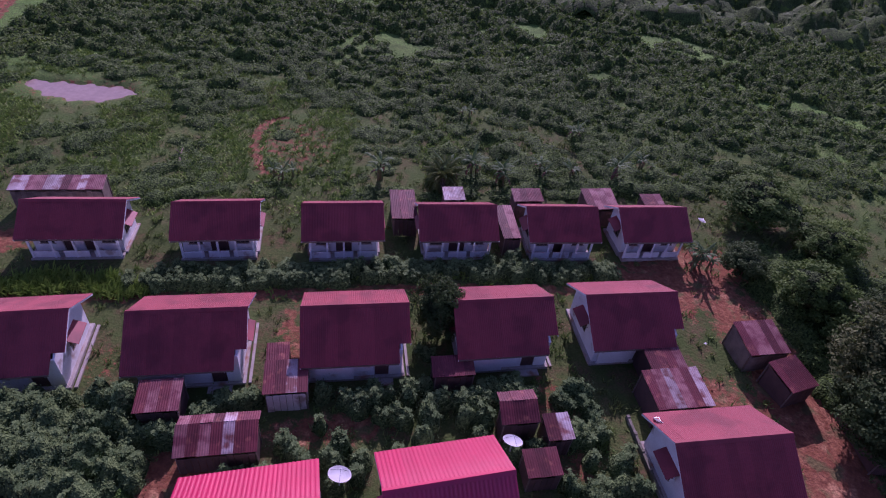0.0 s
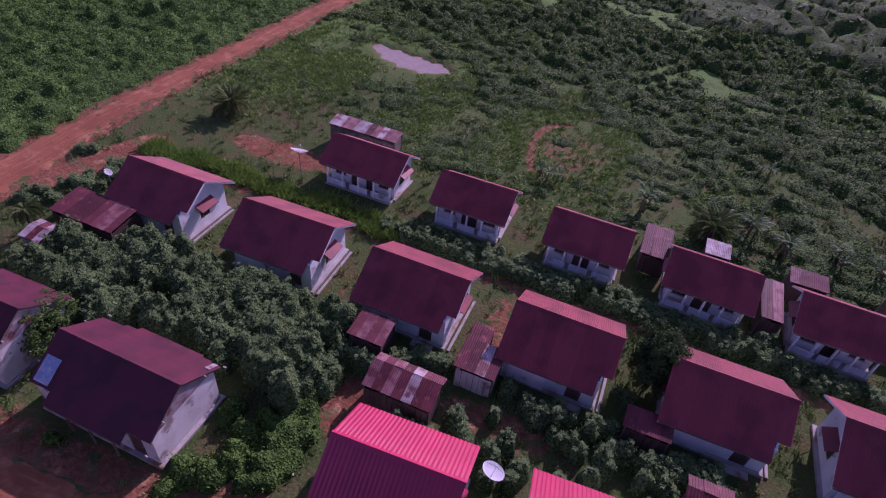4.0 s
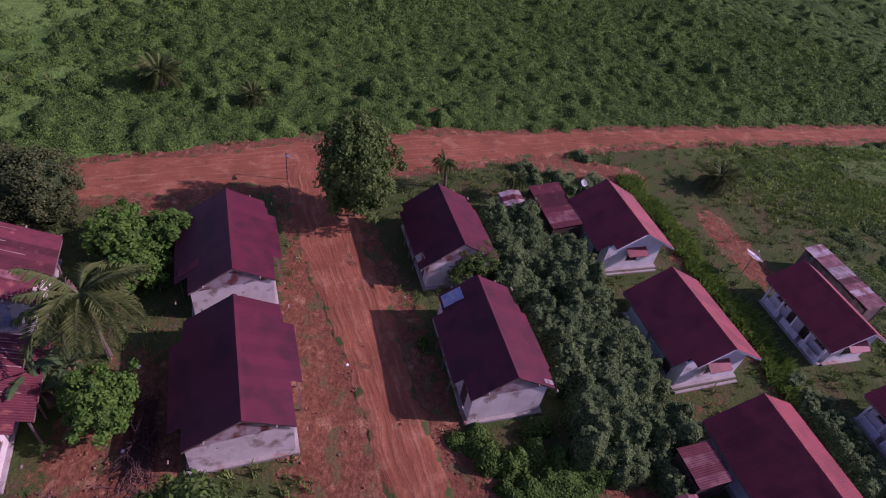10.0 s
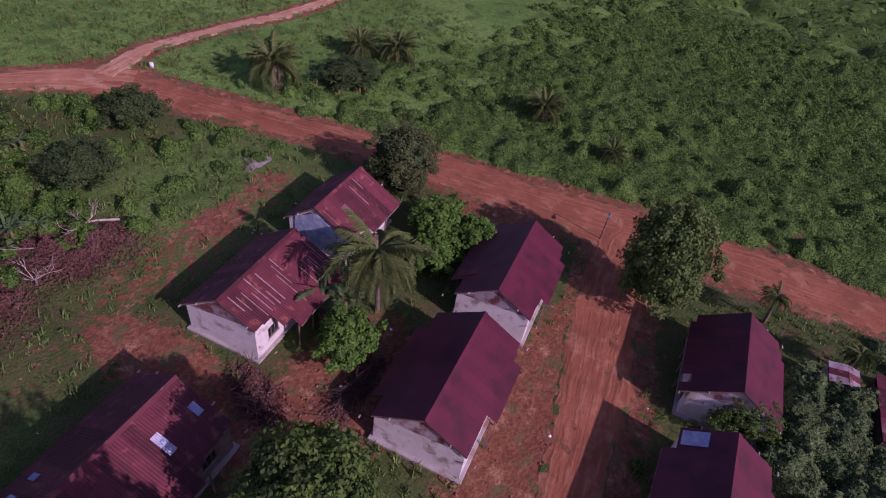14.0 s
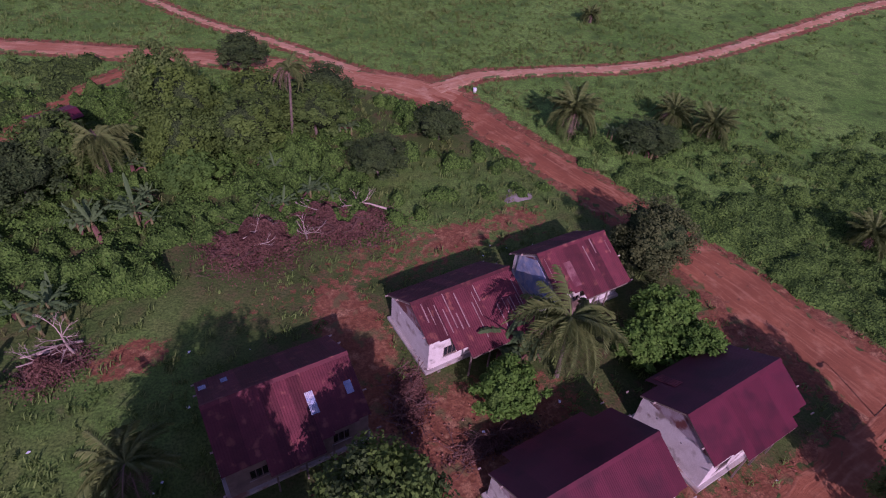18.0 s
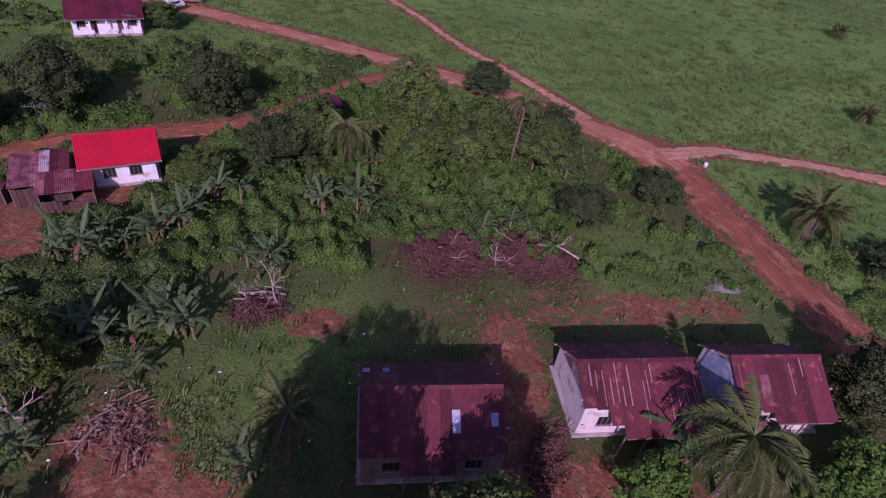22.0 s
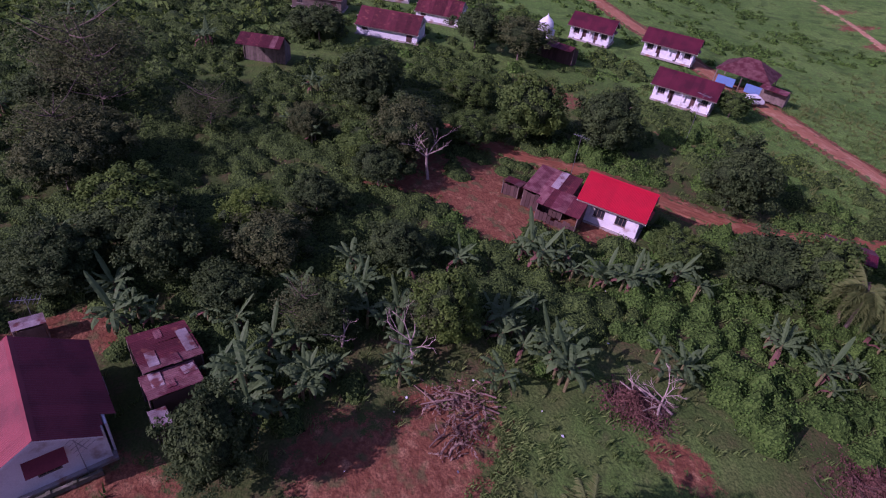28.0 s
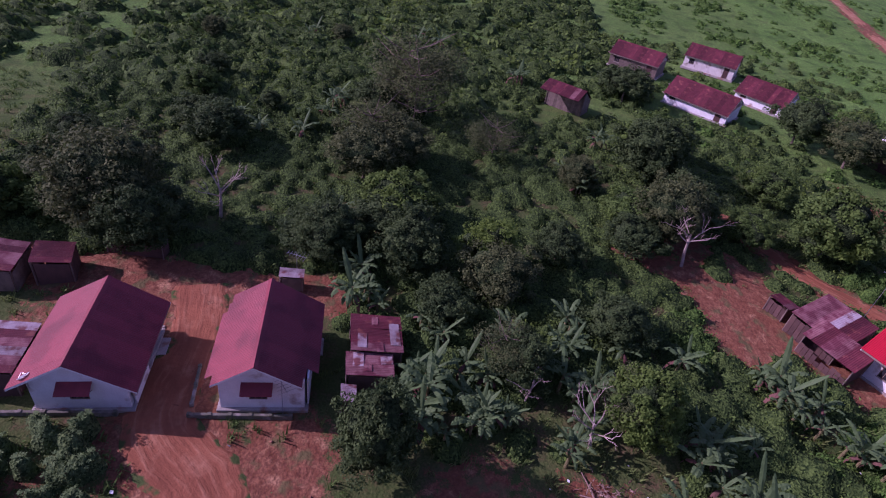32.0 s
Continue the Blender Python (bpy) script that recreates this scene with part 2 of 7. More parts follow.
M = {
    "ground": ground_material(),
    "road": road_material("red_laterite", (0.345, 0.128, 0.064), (0.23, 0.083, 0.043), (0.46, 0.225, 0.125), (0.07, 0.1, 0.03)),
    "pale_road": road_material("pale_dry_earth", (0.52, 0.3, 0.18), (0.4, 0.19, 0.105), (0.62, 0.43, 0.29), (0.1, 0.14, 0.045)),
    "mid_road": road_material("orange_dry_earth", (0.45, 0.21, 0.115), (0.33, 0.135, 0.07), (0.56, 0.34, 0.21), (0.1, 0.14, 0.045)),
    "water": material("muddy_pond_water", (0.3, 0.215, 0.165), 0.2, (0.25, 0.175, 0.135), 0.1, 2.0, 0.02, spec=0.4),
    "roof": material("dull_red_metal_tile", (0.245, 0.041, 0.048), 0.55, (0.21, 0.034, 0.041), 0.8, 12.0, 0.15, 0.0, 0.1, stain=(0.18, 0.03, 0.036), stain_scale=0.5, spec=0.3),
    "dark_roof": material("dark_maroon_metal_tile", (0.1, 0.014, 0.026), 0.55, (0.082, 0.011, 0.021), 0.8, 12.0, 0.15, 0.0, 0.12, stain=(0.068, 0.011, 0.02), stain_scale=0.5, spec=0.3),
    "red_zinc": material("bright_red_zinc_sheet", (0.44, 0.006, 0.018), 0.45, (0.37, 0.005, 0.015), 0.8, 20.0, 0.05, 0.0, 0.05, spec=0.5),
    # red zinc whose base colour holds the pink of reflected sky
    "crimson_zinc": material("skypink_zinc_sheet", (0.45, 0.011, 0.06), 0.36, (0.39, 0.01, 0.05), 0.8, 20.0, 0.05, 0.0, 0.05, spec=0.8),
    "rust": material("rusty_corrugated_iron", (0.12, 0.026, 0.032), 0.6, (0.08, 0.018, 0.023), 1.5, 18.0, 0.3, 0.0, 0.35, stain=(0.22, 0.07, 0.055), stain_scale=1.6, stain_amount=0.15, spec=0.25),
    "pale_rust": material("pale_worn_iron", (0.26, 0.12, 0.12), 0.6, (0.15, 0.05, 0.052), 1.3, 18.0, 0.3, 0.0, 0.2, stain=(0.15, 0.04, 0.05), stain_scale=1.2, stain_amount=0.6, spec=0.25),
    "zinc": material("weathered_grey_zinc", (0.36, 0.3, 0.31), 0.55, (0.2, 0.12, 0.12), 1.2, 14.0, 0.2, 0.0, 0.25, stain=(0.16, 0.05, 0.045), stain_scale=1.3, stain_amount=0.5, spec=0.5),
    "plaster": material("white_painted_plaster", (0.74, 0.73, 0.74), 0.85, (0.62, 0.6, 0.6), 0.9, 15.0, 0.12, stain=(0.45, 0.36, 0.32), stain_scale=0.8, stain_amount=0.1),
    "block": material("unpainted_concrete_block", (0.62, 0.58, 0.55), 0.92, (0.52, 0.47, 0.43), 1.1, 12.0, 0.3, stain=(0.3, 0.24, 0.2), stain_scale=0.9, stain_amount=0.3),
    "concrete": material("grey_concrete", (0.36, 0.33, 0.3), 0.92, (0.27, 0.24, 0.21), 0.9, 12.0, 0.3, stain=(0.28, 0.15, 0.1), stain_scale=0.8, stain_amount=0.3),
    "timber": material("grey_weathered_timber", (0.2, 0.15, 0.12), 0.9, (0.12, 0.09, 0.075), 2.0, 25.0, 0.3, 0.0, 0.2),
    "dark_board": material("dark_brown_boards", (0.1, 0.055, 0.045), 0.85, (0.07, 0.04, 0.035), 2.0, 25.0, 0.3, 0.0, 0.2),
    "glass": material("dark_window_glass", (0.02, 0.022, 0.028), 0.15, (0.03, 0.03, 0.035), 1.0, 5.0, 0.0, spec=0.6),
    "white": material("white_painted_metal", (0.8, 0.8, 0.82), 0.5, (0.7, 0.7, 0.72), 2.0, 30.0, 0.03),
    "steel": material("grey_galvanised_steel", (0.4, 0.4, 0.42), 0.4, (0.3, 0.3, 0.32), 2.0, 30.0, 0.05, 0.8),
    "blue_tarp": material("faded_blue_tarpaulin", (0.3, 0.36, 0.5), 0.6, (0.2, 0.24, 0.36), 1.6, 9.0, 0.5, stain=(0.5, 0.48, 0.52), stain_scale=1.5),
    "blue_paint": material("blue_painted_boards", (0.11, 0.19, 0.36), 0.7, (0.1, 0.22, 0.45), 2.0, 20.0, 0.1),
    "bark": material("grey_brown_bark", (0.17, 0.13, 0.1), 0.9, (0.1, 0.075, 0.06), 3.0, 25.0, 0.6),
    "pale_wood": material("sun_bleached_wood", (0.36, 0.28, 0.24), 0.9, (0.24, 0.18, 0.15), 3.0, 25.0, 0.4, 0.0, 0.15),
    "twig": material("brown_twigs", (0.15, 0.085, 0.07), 0.9, (0.09, 0.05, 0.042), 3.0, 25.0, 0.3, 0.0, 0.2),
    "dead_wood": material("bleached_dead_wood", (0.42, 0.33, 0.28), 0.9, (0.28, 0.2, 0.17), 3.0, 25.0, 0.5, 0.0, 0.2),
    "banana_stem": material("green_brown_banana_stem", (0.17, 0.17, 0.07), 0.7, (0.16, 0.1, 0.05), 3.0, 20.0, 0.3),
    "rubble": material("broken_red_soil", (0.27, 0.1, 0.06), 0.95, (0.17, 0.06, 0.04), 1.5, 12.0, 0.6, stain=(0.34, 0.18, 0.12), stain_scale=1.5),
    "streak": material("bare_worn_metal", (0.33, 0.22, 0.2), 0.6, (0.2, 0.1, 0.09), 2.0, 15.0, 0.1),
    "mossy": material("dark_mossy_concrete", (0.15, 0.14, 0.11), 0.95, (0.09, 0.1, 0.06), 1.4, 14.0, 0.4, stain=(0.3, 0.26, 0.23), stain_scale=1.2, stain_amount=0.3),
    "ash": material("pale_grey_ash", (0.27, 0.235, 0.225), 0.95, (0.16, 0.13, 0.11), 1.5, 10.0, 0.4),
    "kudzu": leaf_material("creeper_leaves", (0.04, 0.094, 0.018), (0.122, 0.228, 0.044), patch=(0.135, 0.225, 0.036)),
    "bush": leaf_material("bush_leaves", (0.03, 0.07, 0.015), (0.12, 0.2, 0.042), patch=(0.13, 0.21, 0.03)),
    "cassava": leaf_material("cassava_leaves", (0.055, 0.11, 0.036), (0.165, 0.25, 0.088)),
    "tree": leaf_material("tree_leaves", (0.018, 0.042, 0.013), (0.088, 0.14, 0.042)),
    "olive": leaf_material("olive_leaves", (0.04, 0.06, 0.02), (0.13, 0.16, 0.055)),
    "bright": leaf_material("bright_green_leaves", (0.045, 0.125, 0.018), (0.13, 0.26, 0.042), patch=(0.06, 0.125, 0.028)),
    "lush": leaf_material("lush_grass_blades", (0.1, 0.19, 0.028), (0.22, 0.34, 0.056)),
    "grass": leaf_material("grass_blades", (0.075, 0.145, 0.03), (0.175, 0.265, 0.066), patch=(0.17, 0.185, 0.06)),
    # each mass is darker than its leaves: shade between leaves put into colour
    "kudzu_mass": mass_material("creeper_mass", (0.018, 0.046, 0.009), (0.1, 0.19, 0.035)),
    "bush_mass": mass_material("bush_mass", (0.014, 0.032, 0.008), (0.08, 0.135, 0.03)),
    "tree_shade_core": mass_material("tree_shade_core", (0.012, 0.025, 0.009), (0.058, 0.092, 0.03), 9.0),
    "fresh": leaf_material("fresh_green_leaves", (0.05, 0.1, 0.024), (0.15, 0.225, 0.058)),
    "cassava_tip": leaf_material("cassava_tips", (0.07, 0.135, 0.045), (0.19, 0.28, 0.105)),
    "cassava_mass": mass_material("cassava_mass", (0.026, 0.052, 0.017), (0.12, 0.18, 0.062)),
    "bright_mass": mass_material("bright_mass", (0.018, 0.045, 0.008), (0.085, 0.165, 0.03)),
    "dry": leaf_material("dry_brown_leaves", (0.055, 0.024, 0.02), (0.22, 0.11, 0.085), 0.8, 0.1),
    "straw": leaf_material("dry_straw_leaves", (0.12, 0.07, 0.05), (0.36, 0.25, 0.19), 0.8, 0.15),
    "straw_stem": material("dry_banana_stem", (0.3, 0.2, 0.16), 0.85, (0.17, 0.1, 0.08), 3.0, 20.0, 0.3, 0.0, 0.25),
    "banana": leaf_material("banana_leaves", (0.05, 0.105, 0.034), (0.125, 0.2, 0.075), 0.55, 0.3),
    "palm": leaf_material("palm_fronds", (0.06, 0.105, 0.028), (0.17, 0.21, 0.065), 0.6, 0.2),
}


# ---- mesh helpers ----
def mesh_of(name, verts, faces, mat, smooth=False):
    me = bpy.data.meshes.new(name)
    me.from_pydata([tuple(v) for v in verts], [], faces)
    me.materials.append(mat)
    if smooth:
        me.polygons.foreach_set("use_smooth", [True] * len(me.polygons))
    me.update()
    return me


def quick_mesh(name, verts, faces, mat):
    """A mesh from numpy arrays: verts (n, 3), faces (m, k) all with k corners."""
    verts, faces = np.asarray(verts, np.float32), np.asarray(faces, np.int32)
    me = bpy.data.meshes.new(name)
    k = faces.shape[1]
    me.vertices.add(len(verts))
    me.vertices.foreach_set("co", verts.ravel())
    me.loops.add(faces.size)
    me.loops.foreach_set("vertex_index", faces.ravel())
    me.polygons.add(len(faces))
    me.polygons.foreach_set("loop_start", np.arange(0, faces.size, k, dtype=np.int32))
    me.materials.append(mat)
    me.update(calc_edges=True)
    return me


def child(name, data, parent, m=None, label=""):
    ob = new(name, data)
    ob.parent = parent
    if m is not None:
        ob.matrix_basis = m
    return tagged(ob, label=label)


def box_bm(bm, x0, x1, y0, y1, z0, z1):
    v = [bm.verts.new(p) for p in ((x0, y0, z0), (x1, y0, z0), (x1, y1, z0), (x0, y1, z0), (x0, y0, z1), (x1, y0, z1), (x1, y1, z1), (x0, y1, z1))]
    for f in ((3, 2, 1, 0), (4, 5, 6, 7), (0, 1, 5, 4), (1, 2, 6, 5), (2, 3, 7, 6), (3, 0, 4, 7)):
        bm.faces.new([v[i] for i in f])


def box(name, x0, x1, y0, y1, z0, z1, mat, parent, bevel=0.0, label=""):
    bm = bmesh.new()
    box_bm(bm, x0, x1, y0, y1, z0, z1)
    if bevel:
        bmesh.ops.bevel(bm, geom=bm.edges[:], offset=bevel, segments=1, affect="EDGES")
    return part(name, bm, mat, parent, label)


def part(name, bm, mat, parent, label=""):
    me = bpy.data.meshes.new(name)
    bm.normal_update()
    bm.to_mesh(me)
    bm.free()
    me.materials.append(mat)
    return child(name, me, parent, None, label)


def prism_bm(bm, outline, y0, y1, axis="y"):
    """A solid from an outline in the x-z plane (axis y) or in the y-z plane (axis x)."""
    put = (lambda a, z, w: (a, w, z)) if axis == "y" else (lambda a, z, w: (w, a, z))
    lo = [bm.verts.new(put(a, z, y0)) for a, z in outline]
    hi = [bm.verts.new(put(a, z, y1)) for a, z in outline]
    k = len(outline)
    bm.faces.new(lo)
    bm.faces.new(hi[::-1])
    for i in range(k):
        bm.faces.new((lo[i], hi[i], hi[(i + 1) % k], lo[(i + 1) % k]))
    bmesh.ops.recalc_face_normals(bm, faces=bm.faces)


def tube_bm(bm, points, radii, sides=8):
    rings = []
    for i, p in enumerate(points):
        a, b = Vector(points[max(i - 1, 0)]), Vector(points[min(i + 1, len(points) - 1)])
        q = (b - a).to_track_quat("Z", "Y")
        rings.append([bm.verts.new(Vector(p) + q @ Vector((radii[i] * math.cos(2 * math.pi * s / sides), radii[i] * math.sin(2 * math.pi * s / sides), 0))) for s in range(sides)])
    for r, s in zip(rings, rings[1:]):
        for i in range(sides):
            bm.faces.new((r[i], r[(i + 1) % sides], s[(i + 1) % sides], s[i]))
    bm.faces.new(rings[0][::-1])
    bm.faces.new(rings[-1])


def thing(name, m, label, category, group=""):
    e = new(name)
    e.matrix_world = m
    e.empty_display_size = 0.3
    return tagged(e, label, category, group)

# ---- plan ----
TURN = 13.0
U = Vector((math.cos(radians(TURN)), math.sin(radians(TURN)), 0))
V = Vector((-U.y, U.x, 0))


def height(x, y):
    """Height of the land: nearly level in the village, rolling further out."""
    d = np.hypot(x, y)
    far = np.clip((d - 75) / 120, 0, 1) ** 1.5
    w = np.clip((x + 46.2) / 6.6, -1, 1)
    basin = 2.9 * np.sqrt(1 - w * w) * (0.8 + 0.22 * w) + 0.3 * np.sin(x * 1.9) + 0.2 * np.sin(x * 3.7 + 1) - np.abs(y - 61.6 - 1.3 * w * w)
    return (-0.75 * np.clip(basin * 0.5 + 0.35, 0, 1) * (np.abs(x + 46.2) < 7.2)
            + 0.12 * np.sin(x * 0.21 + 1.3) * np.cos(y * 0.17) * np.clip((d - 15) / 40, 0, 1)
            + far * (3.0 * np.sin(x * 0.021 + 0.7) * np.cos(y * 0.026 - 0.4) + 1.2 * np.sin(x * 0.06 + y * 0.05)))


ROADS = {
    "main": ([(-150, 420), (-105, 200), (-80, 112), (-69.5, 77), (-62.3, 43.5), (-58.0, 24.2), (-54.0, 11.4), (-50.4, -1.2), (-47, -11), (-43.6, -20), (-41, -28), (-37.5, -37), (-33, -47), (-29, -56), (-25, -63)],
             [3, 3.2, 3.4, 3.6, 3.2, 3.6, 5.0, 7.0, 7.2, 6.4, 5.2, 4.6, 4.6, 5.5, 7.5]),
    "village": ([(-28, -60), (-22, -65), (-14, -69), (-5, -72.5), (3, -75.5), (12, -78), (22, -80.5), (43, -85), (75, -92), (130, -100), (260, -120)], [5, 5.0, 4.5, 4.2, 4.0, 3.8, 3.8, 4, 4, 4, 4]),
    "fork": ([(-17, -69.5), (-12.5, -74.5), (-6, -81), (4, -90), (14, -102), (40, -132), (120, -190)], [2.2, 1.8, 1.6, 1.6, 1.6, 1.6, 2]),
    "meadow": ([(-26, -63), (-33, -66.6), (-44, -67.2), (-53, -66.6), (-61, -67.3), (-72, -70.5), (-95, -78), (-160, -100), (-300, -150)], [3.5, 2.6, 2.2, 2.4, 2.2, 2.2, 2.2, 2.2, 3]),
    "lane": ([(-49, -7), (-43, -6.3), (-38, -4.7), (-31, -2.3), (-24.6, 0), (-19.3, 1.9), (-14, 3.4), (-4, 5.8), (6, 8), (12, 10.5), (15, 15.5), (22, 15.8), (28, 18)], [7, 6.5, 6.0, 5.4, 4.6, 4.0, 4.0, 4.0, 4.2, 4.5, 4.5, 3.6, 4]),
    "hill": ([(10, -73.5), (14.4, -69.4), (18.7, -60.5), (21.4, -54), (26, -50), (31, -46.8), (38, -42.5), (44, -36), (53, -31)], [2.2, 2.0, 2.2, 2.6, 2.8, 2.8, 2.6, 2.4, 2]),
    "yard": ([(28, -35), (33, -31.5), (37.4, -28), (42, -20)], [3.5, 3.5, 4.0, 2.5]),
    "back": ([(27, 31), (27.5, 26), (28, 20), (28.5, 14), (29, 8)], [3, 4, 4, 3.6, 3]),
    "bank": ([(-52, 14), (-51.4, 18), (-50.8, 22), (-50.4, 26)], [2, 2.4, 2.4, 1.6]),
    "ring": ([(-18.9, 48.7), (-20.6, 51.0), (-21.8, 53.7), (-22.5, 57.1), (-22.3, 59.4), (-20.5, 60.9)], [0.3, 0.4, 0.5, 0.5, 0.4, 0.3]),
    "path": ([(-40, 26.2), (-28, 29.0), (-16, 31.4), (-4, 34.2), (8, 36.2), (16, 37.4), (21, 39.5)], [0.4, 0.5, 0.4, 0.4, 0.4, 0.6, 1.2]),
}

# bare earth: centre, half sizes along and across the rows, strength
YARDS = [
    (-24, -1.5, 12, 4.5, 1.0), (-19.5, 3.6, 4.0, 2.0, 0.8), (-14.4, 5.6, 3.2, 2.4, 0.9), (-15.5, -13.5, 7, 3.5, 0.95), (-23, -14.5, 6, 1.6, 0.4), (-11, -16.5, 3, 3, 0.8),
    (-10.0, -24, 2.2, 5.0, 0.9), (-16, -32, 8, 3.0, 0.5), (-25, -33.5, 4, 2.2, 0.45), (-4, -28, 5, 2.0, 0.36), (5.2, -24.6, 2.4, 1.5, 0.7), (12.5, -4.8, 4.0, 3.0, 0.75), (9.6, -8.2, 4.6, 3.4, 0.9),
    (13, -12, 3.5, 3, 0.7), (-27, -35, 3, 2, 0.6), (-21, -33.5, 3, 1.6, 0.9), (-17.5, 55, 4.5, 5.5, 0.45), (-46, 62, 8, 3.6, 0.4), (-13.6, 15.9, 2.4, 2.2, 1.0),
]
VERGES = [
    (48, -24, 6, 3, 0.8), (41, -30, 5, 2, 0.8), (43, -17.5, 2, 2, 0.5),
    (-40, 33.6, 5, 1.6, 0.9), (20, 39, 3.5, 3.5, 0.8), (26.5, 33, 2.5, 8, 0.8), (24, 42, 4, 3, 0.7), (22, 26, 2.6, 3, 0.6), (-6, 20.6, 4, 1.2, 0.65),
    (18.2, 14.4, 3.0, 2.4, 0.95), (14.5, 7.0, 3.5, 2.6, 0.8), (34.5, -26, 6, 3.0, 0.9), (-31, 13, 2, 1.5, 0.4), (-10.5, 27.5, 1.0, 3.5, 0.6), (-22, 22.5, 1.2, 3.5, 0.4),
    (-6, -27.5, 8, 3.0, 0.3), (40, -60, 5, 2, 0.5), (60, -52, 7, 3, 0.6), (10, 21.5, 1.6, 6, 0.5), (-57, 5, 5, 4, 0.5), (-40, -17, 3.5, 5, 0.7),
]
PATCHES = YARDS + VERGES


def to_line(px, py, line, widths):
    """Distance to a polyline and the half width there."""
    best = np.full(px.shape, 1e9)
    half = np.zeros(px.shape)
    for (a, b), (c, d), w0, w1 in zip(line, line[1:], widths, widths[1:]):
        ex, ey = c - a, d - b
        t = np.clip(((px - a) * ex + (py - b) * ey) / (ex * ex + ey * ey), 0, 1)
        q = np.hypot(px - a - t * ex, py - b - t * ey)
        w = (w0 + (w1 - w0) * t) / 2
        hit = q - w < best - half
        best, half = np.where(hit, q, best), np.where(hit, w, half)
    return best, half


def bareness(x, y):
    out = np.zeros(np.shape(x))
    for key, (line, widths) in ROADS.items():
        q, w = to_line(x, y, line, widths)
        out = np.maximum(out, np.clip(1.15 - (q - w) / (0.6 if key in ("path", "ring") else 1.4), 0, 0.62 if key in ("path", "ring") else 1))
    for cx, cy, a, b, s in PATCHES:
        du, dv = (x - cx) * U.x + (y - cy) * U.y, (x - cx) * V.x + (y - cy) * V.y
        r = np.sqrt((du / a) ** 2 + (dv / b) ** 2)
        out = np.maximum(out, s * np.clip(1.6 - r, 0, 1) ** 0.7)
    return out


# ---- ground: one sheet, fine in the village, coarse to the horizon ----
def axis_steps(lo, hi, step, reach):
    inner = np.arange(lo, hi + 0.01, step)
    grow = np.cumsum(step * 1.16 ** np.arange(1, 60))
    grow = grow[grow < reach]
    return np.concatenate([lo - grow[::-1], inner, hi + grow])


gx, gy = axis_steps(-75, 62, 0.55, 2500), axis_steps(-100, 80, 0.55, 2500)
X, Y = np.meshgrid(gx, gy)
bare = bareness(X, Y)
rough_soil = np.random.default_rng(3).normal(0, 1, X.shape)
Z = height(X, Y) + 0.05 * rough_soil * np.clip(bare, 0.1, 0.9) * (np.abs(X) < 80)
nxg = len(gx)
idx = np.arange(len(gy) * nxg).reshape(len(gy), nxg)
quads = np.stack([idx[:-1, :-1], idx[:-1, 1:], idx[1:, 1:], idx[1:, :-1]], -1).reshape(-1, 4)
me = quick_mesh("ground", np.stack([X.ravel(), Y.ravel(), Z.ravel()], 1), quads, M["ground"])
me.polygons.foreach_set("use_smooth", np.ones(len(quads), bool))
side_x = np.interp(Y, [p[1] for p in ROADS["main"][0]][::-1], [p[0] for p in ROADS["main"][0]][::-1])
meadow = np.clip((-61 - Y) / 8, 0, 1)
meadow = np.maximum(meadow, np.clip((side_x - X) / 4, 0, 1) * np.clip((-14 - Y) / 12, 0, 1))
meadow = np.maximum(meadow, 0.8 * np.clip((np.hypot(X, Y) - 62) / 30, 0, 1))
meadow = np.maximum(meadow, 0.22 * np.clip(1.6 - np.hypot((X + 30) / 24, (Y - 57) / 11), 0, 1))
meadow = np.maximum(meadow, 0.6 * np.clip(1.5 - np.hypot((X - 6) / 8, (Y + 21) / 9), 0, 1))
meadow = np.maximum(meadow, 0.65 * np.clip(1.5 - np.hypot((X + 22) / 13, (Y + 39) / 8), 0, 1))
me.attributes.new("meadow", "FLOAT", "POINT").data.foreach_set("value", meadow.ravel().astype(np.float32))
att = me.attributes.new("bare", "FLOAT", "POINT")
att.data.foreach_set("value", bare.ravel().astype(np.float32))
tagged(new("ground", me), "grassy village land with patches of bare red earth", "ground", kind="structure")


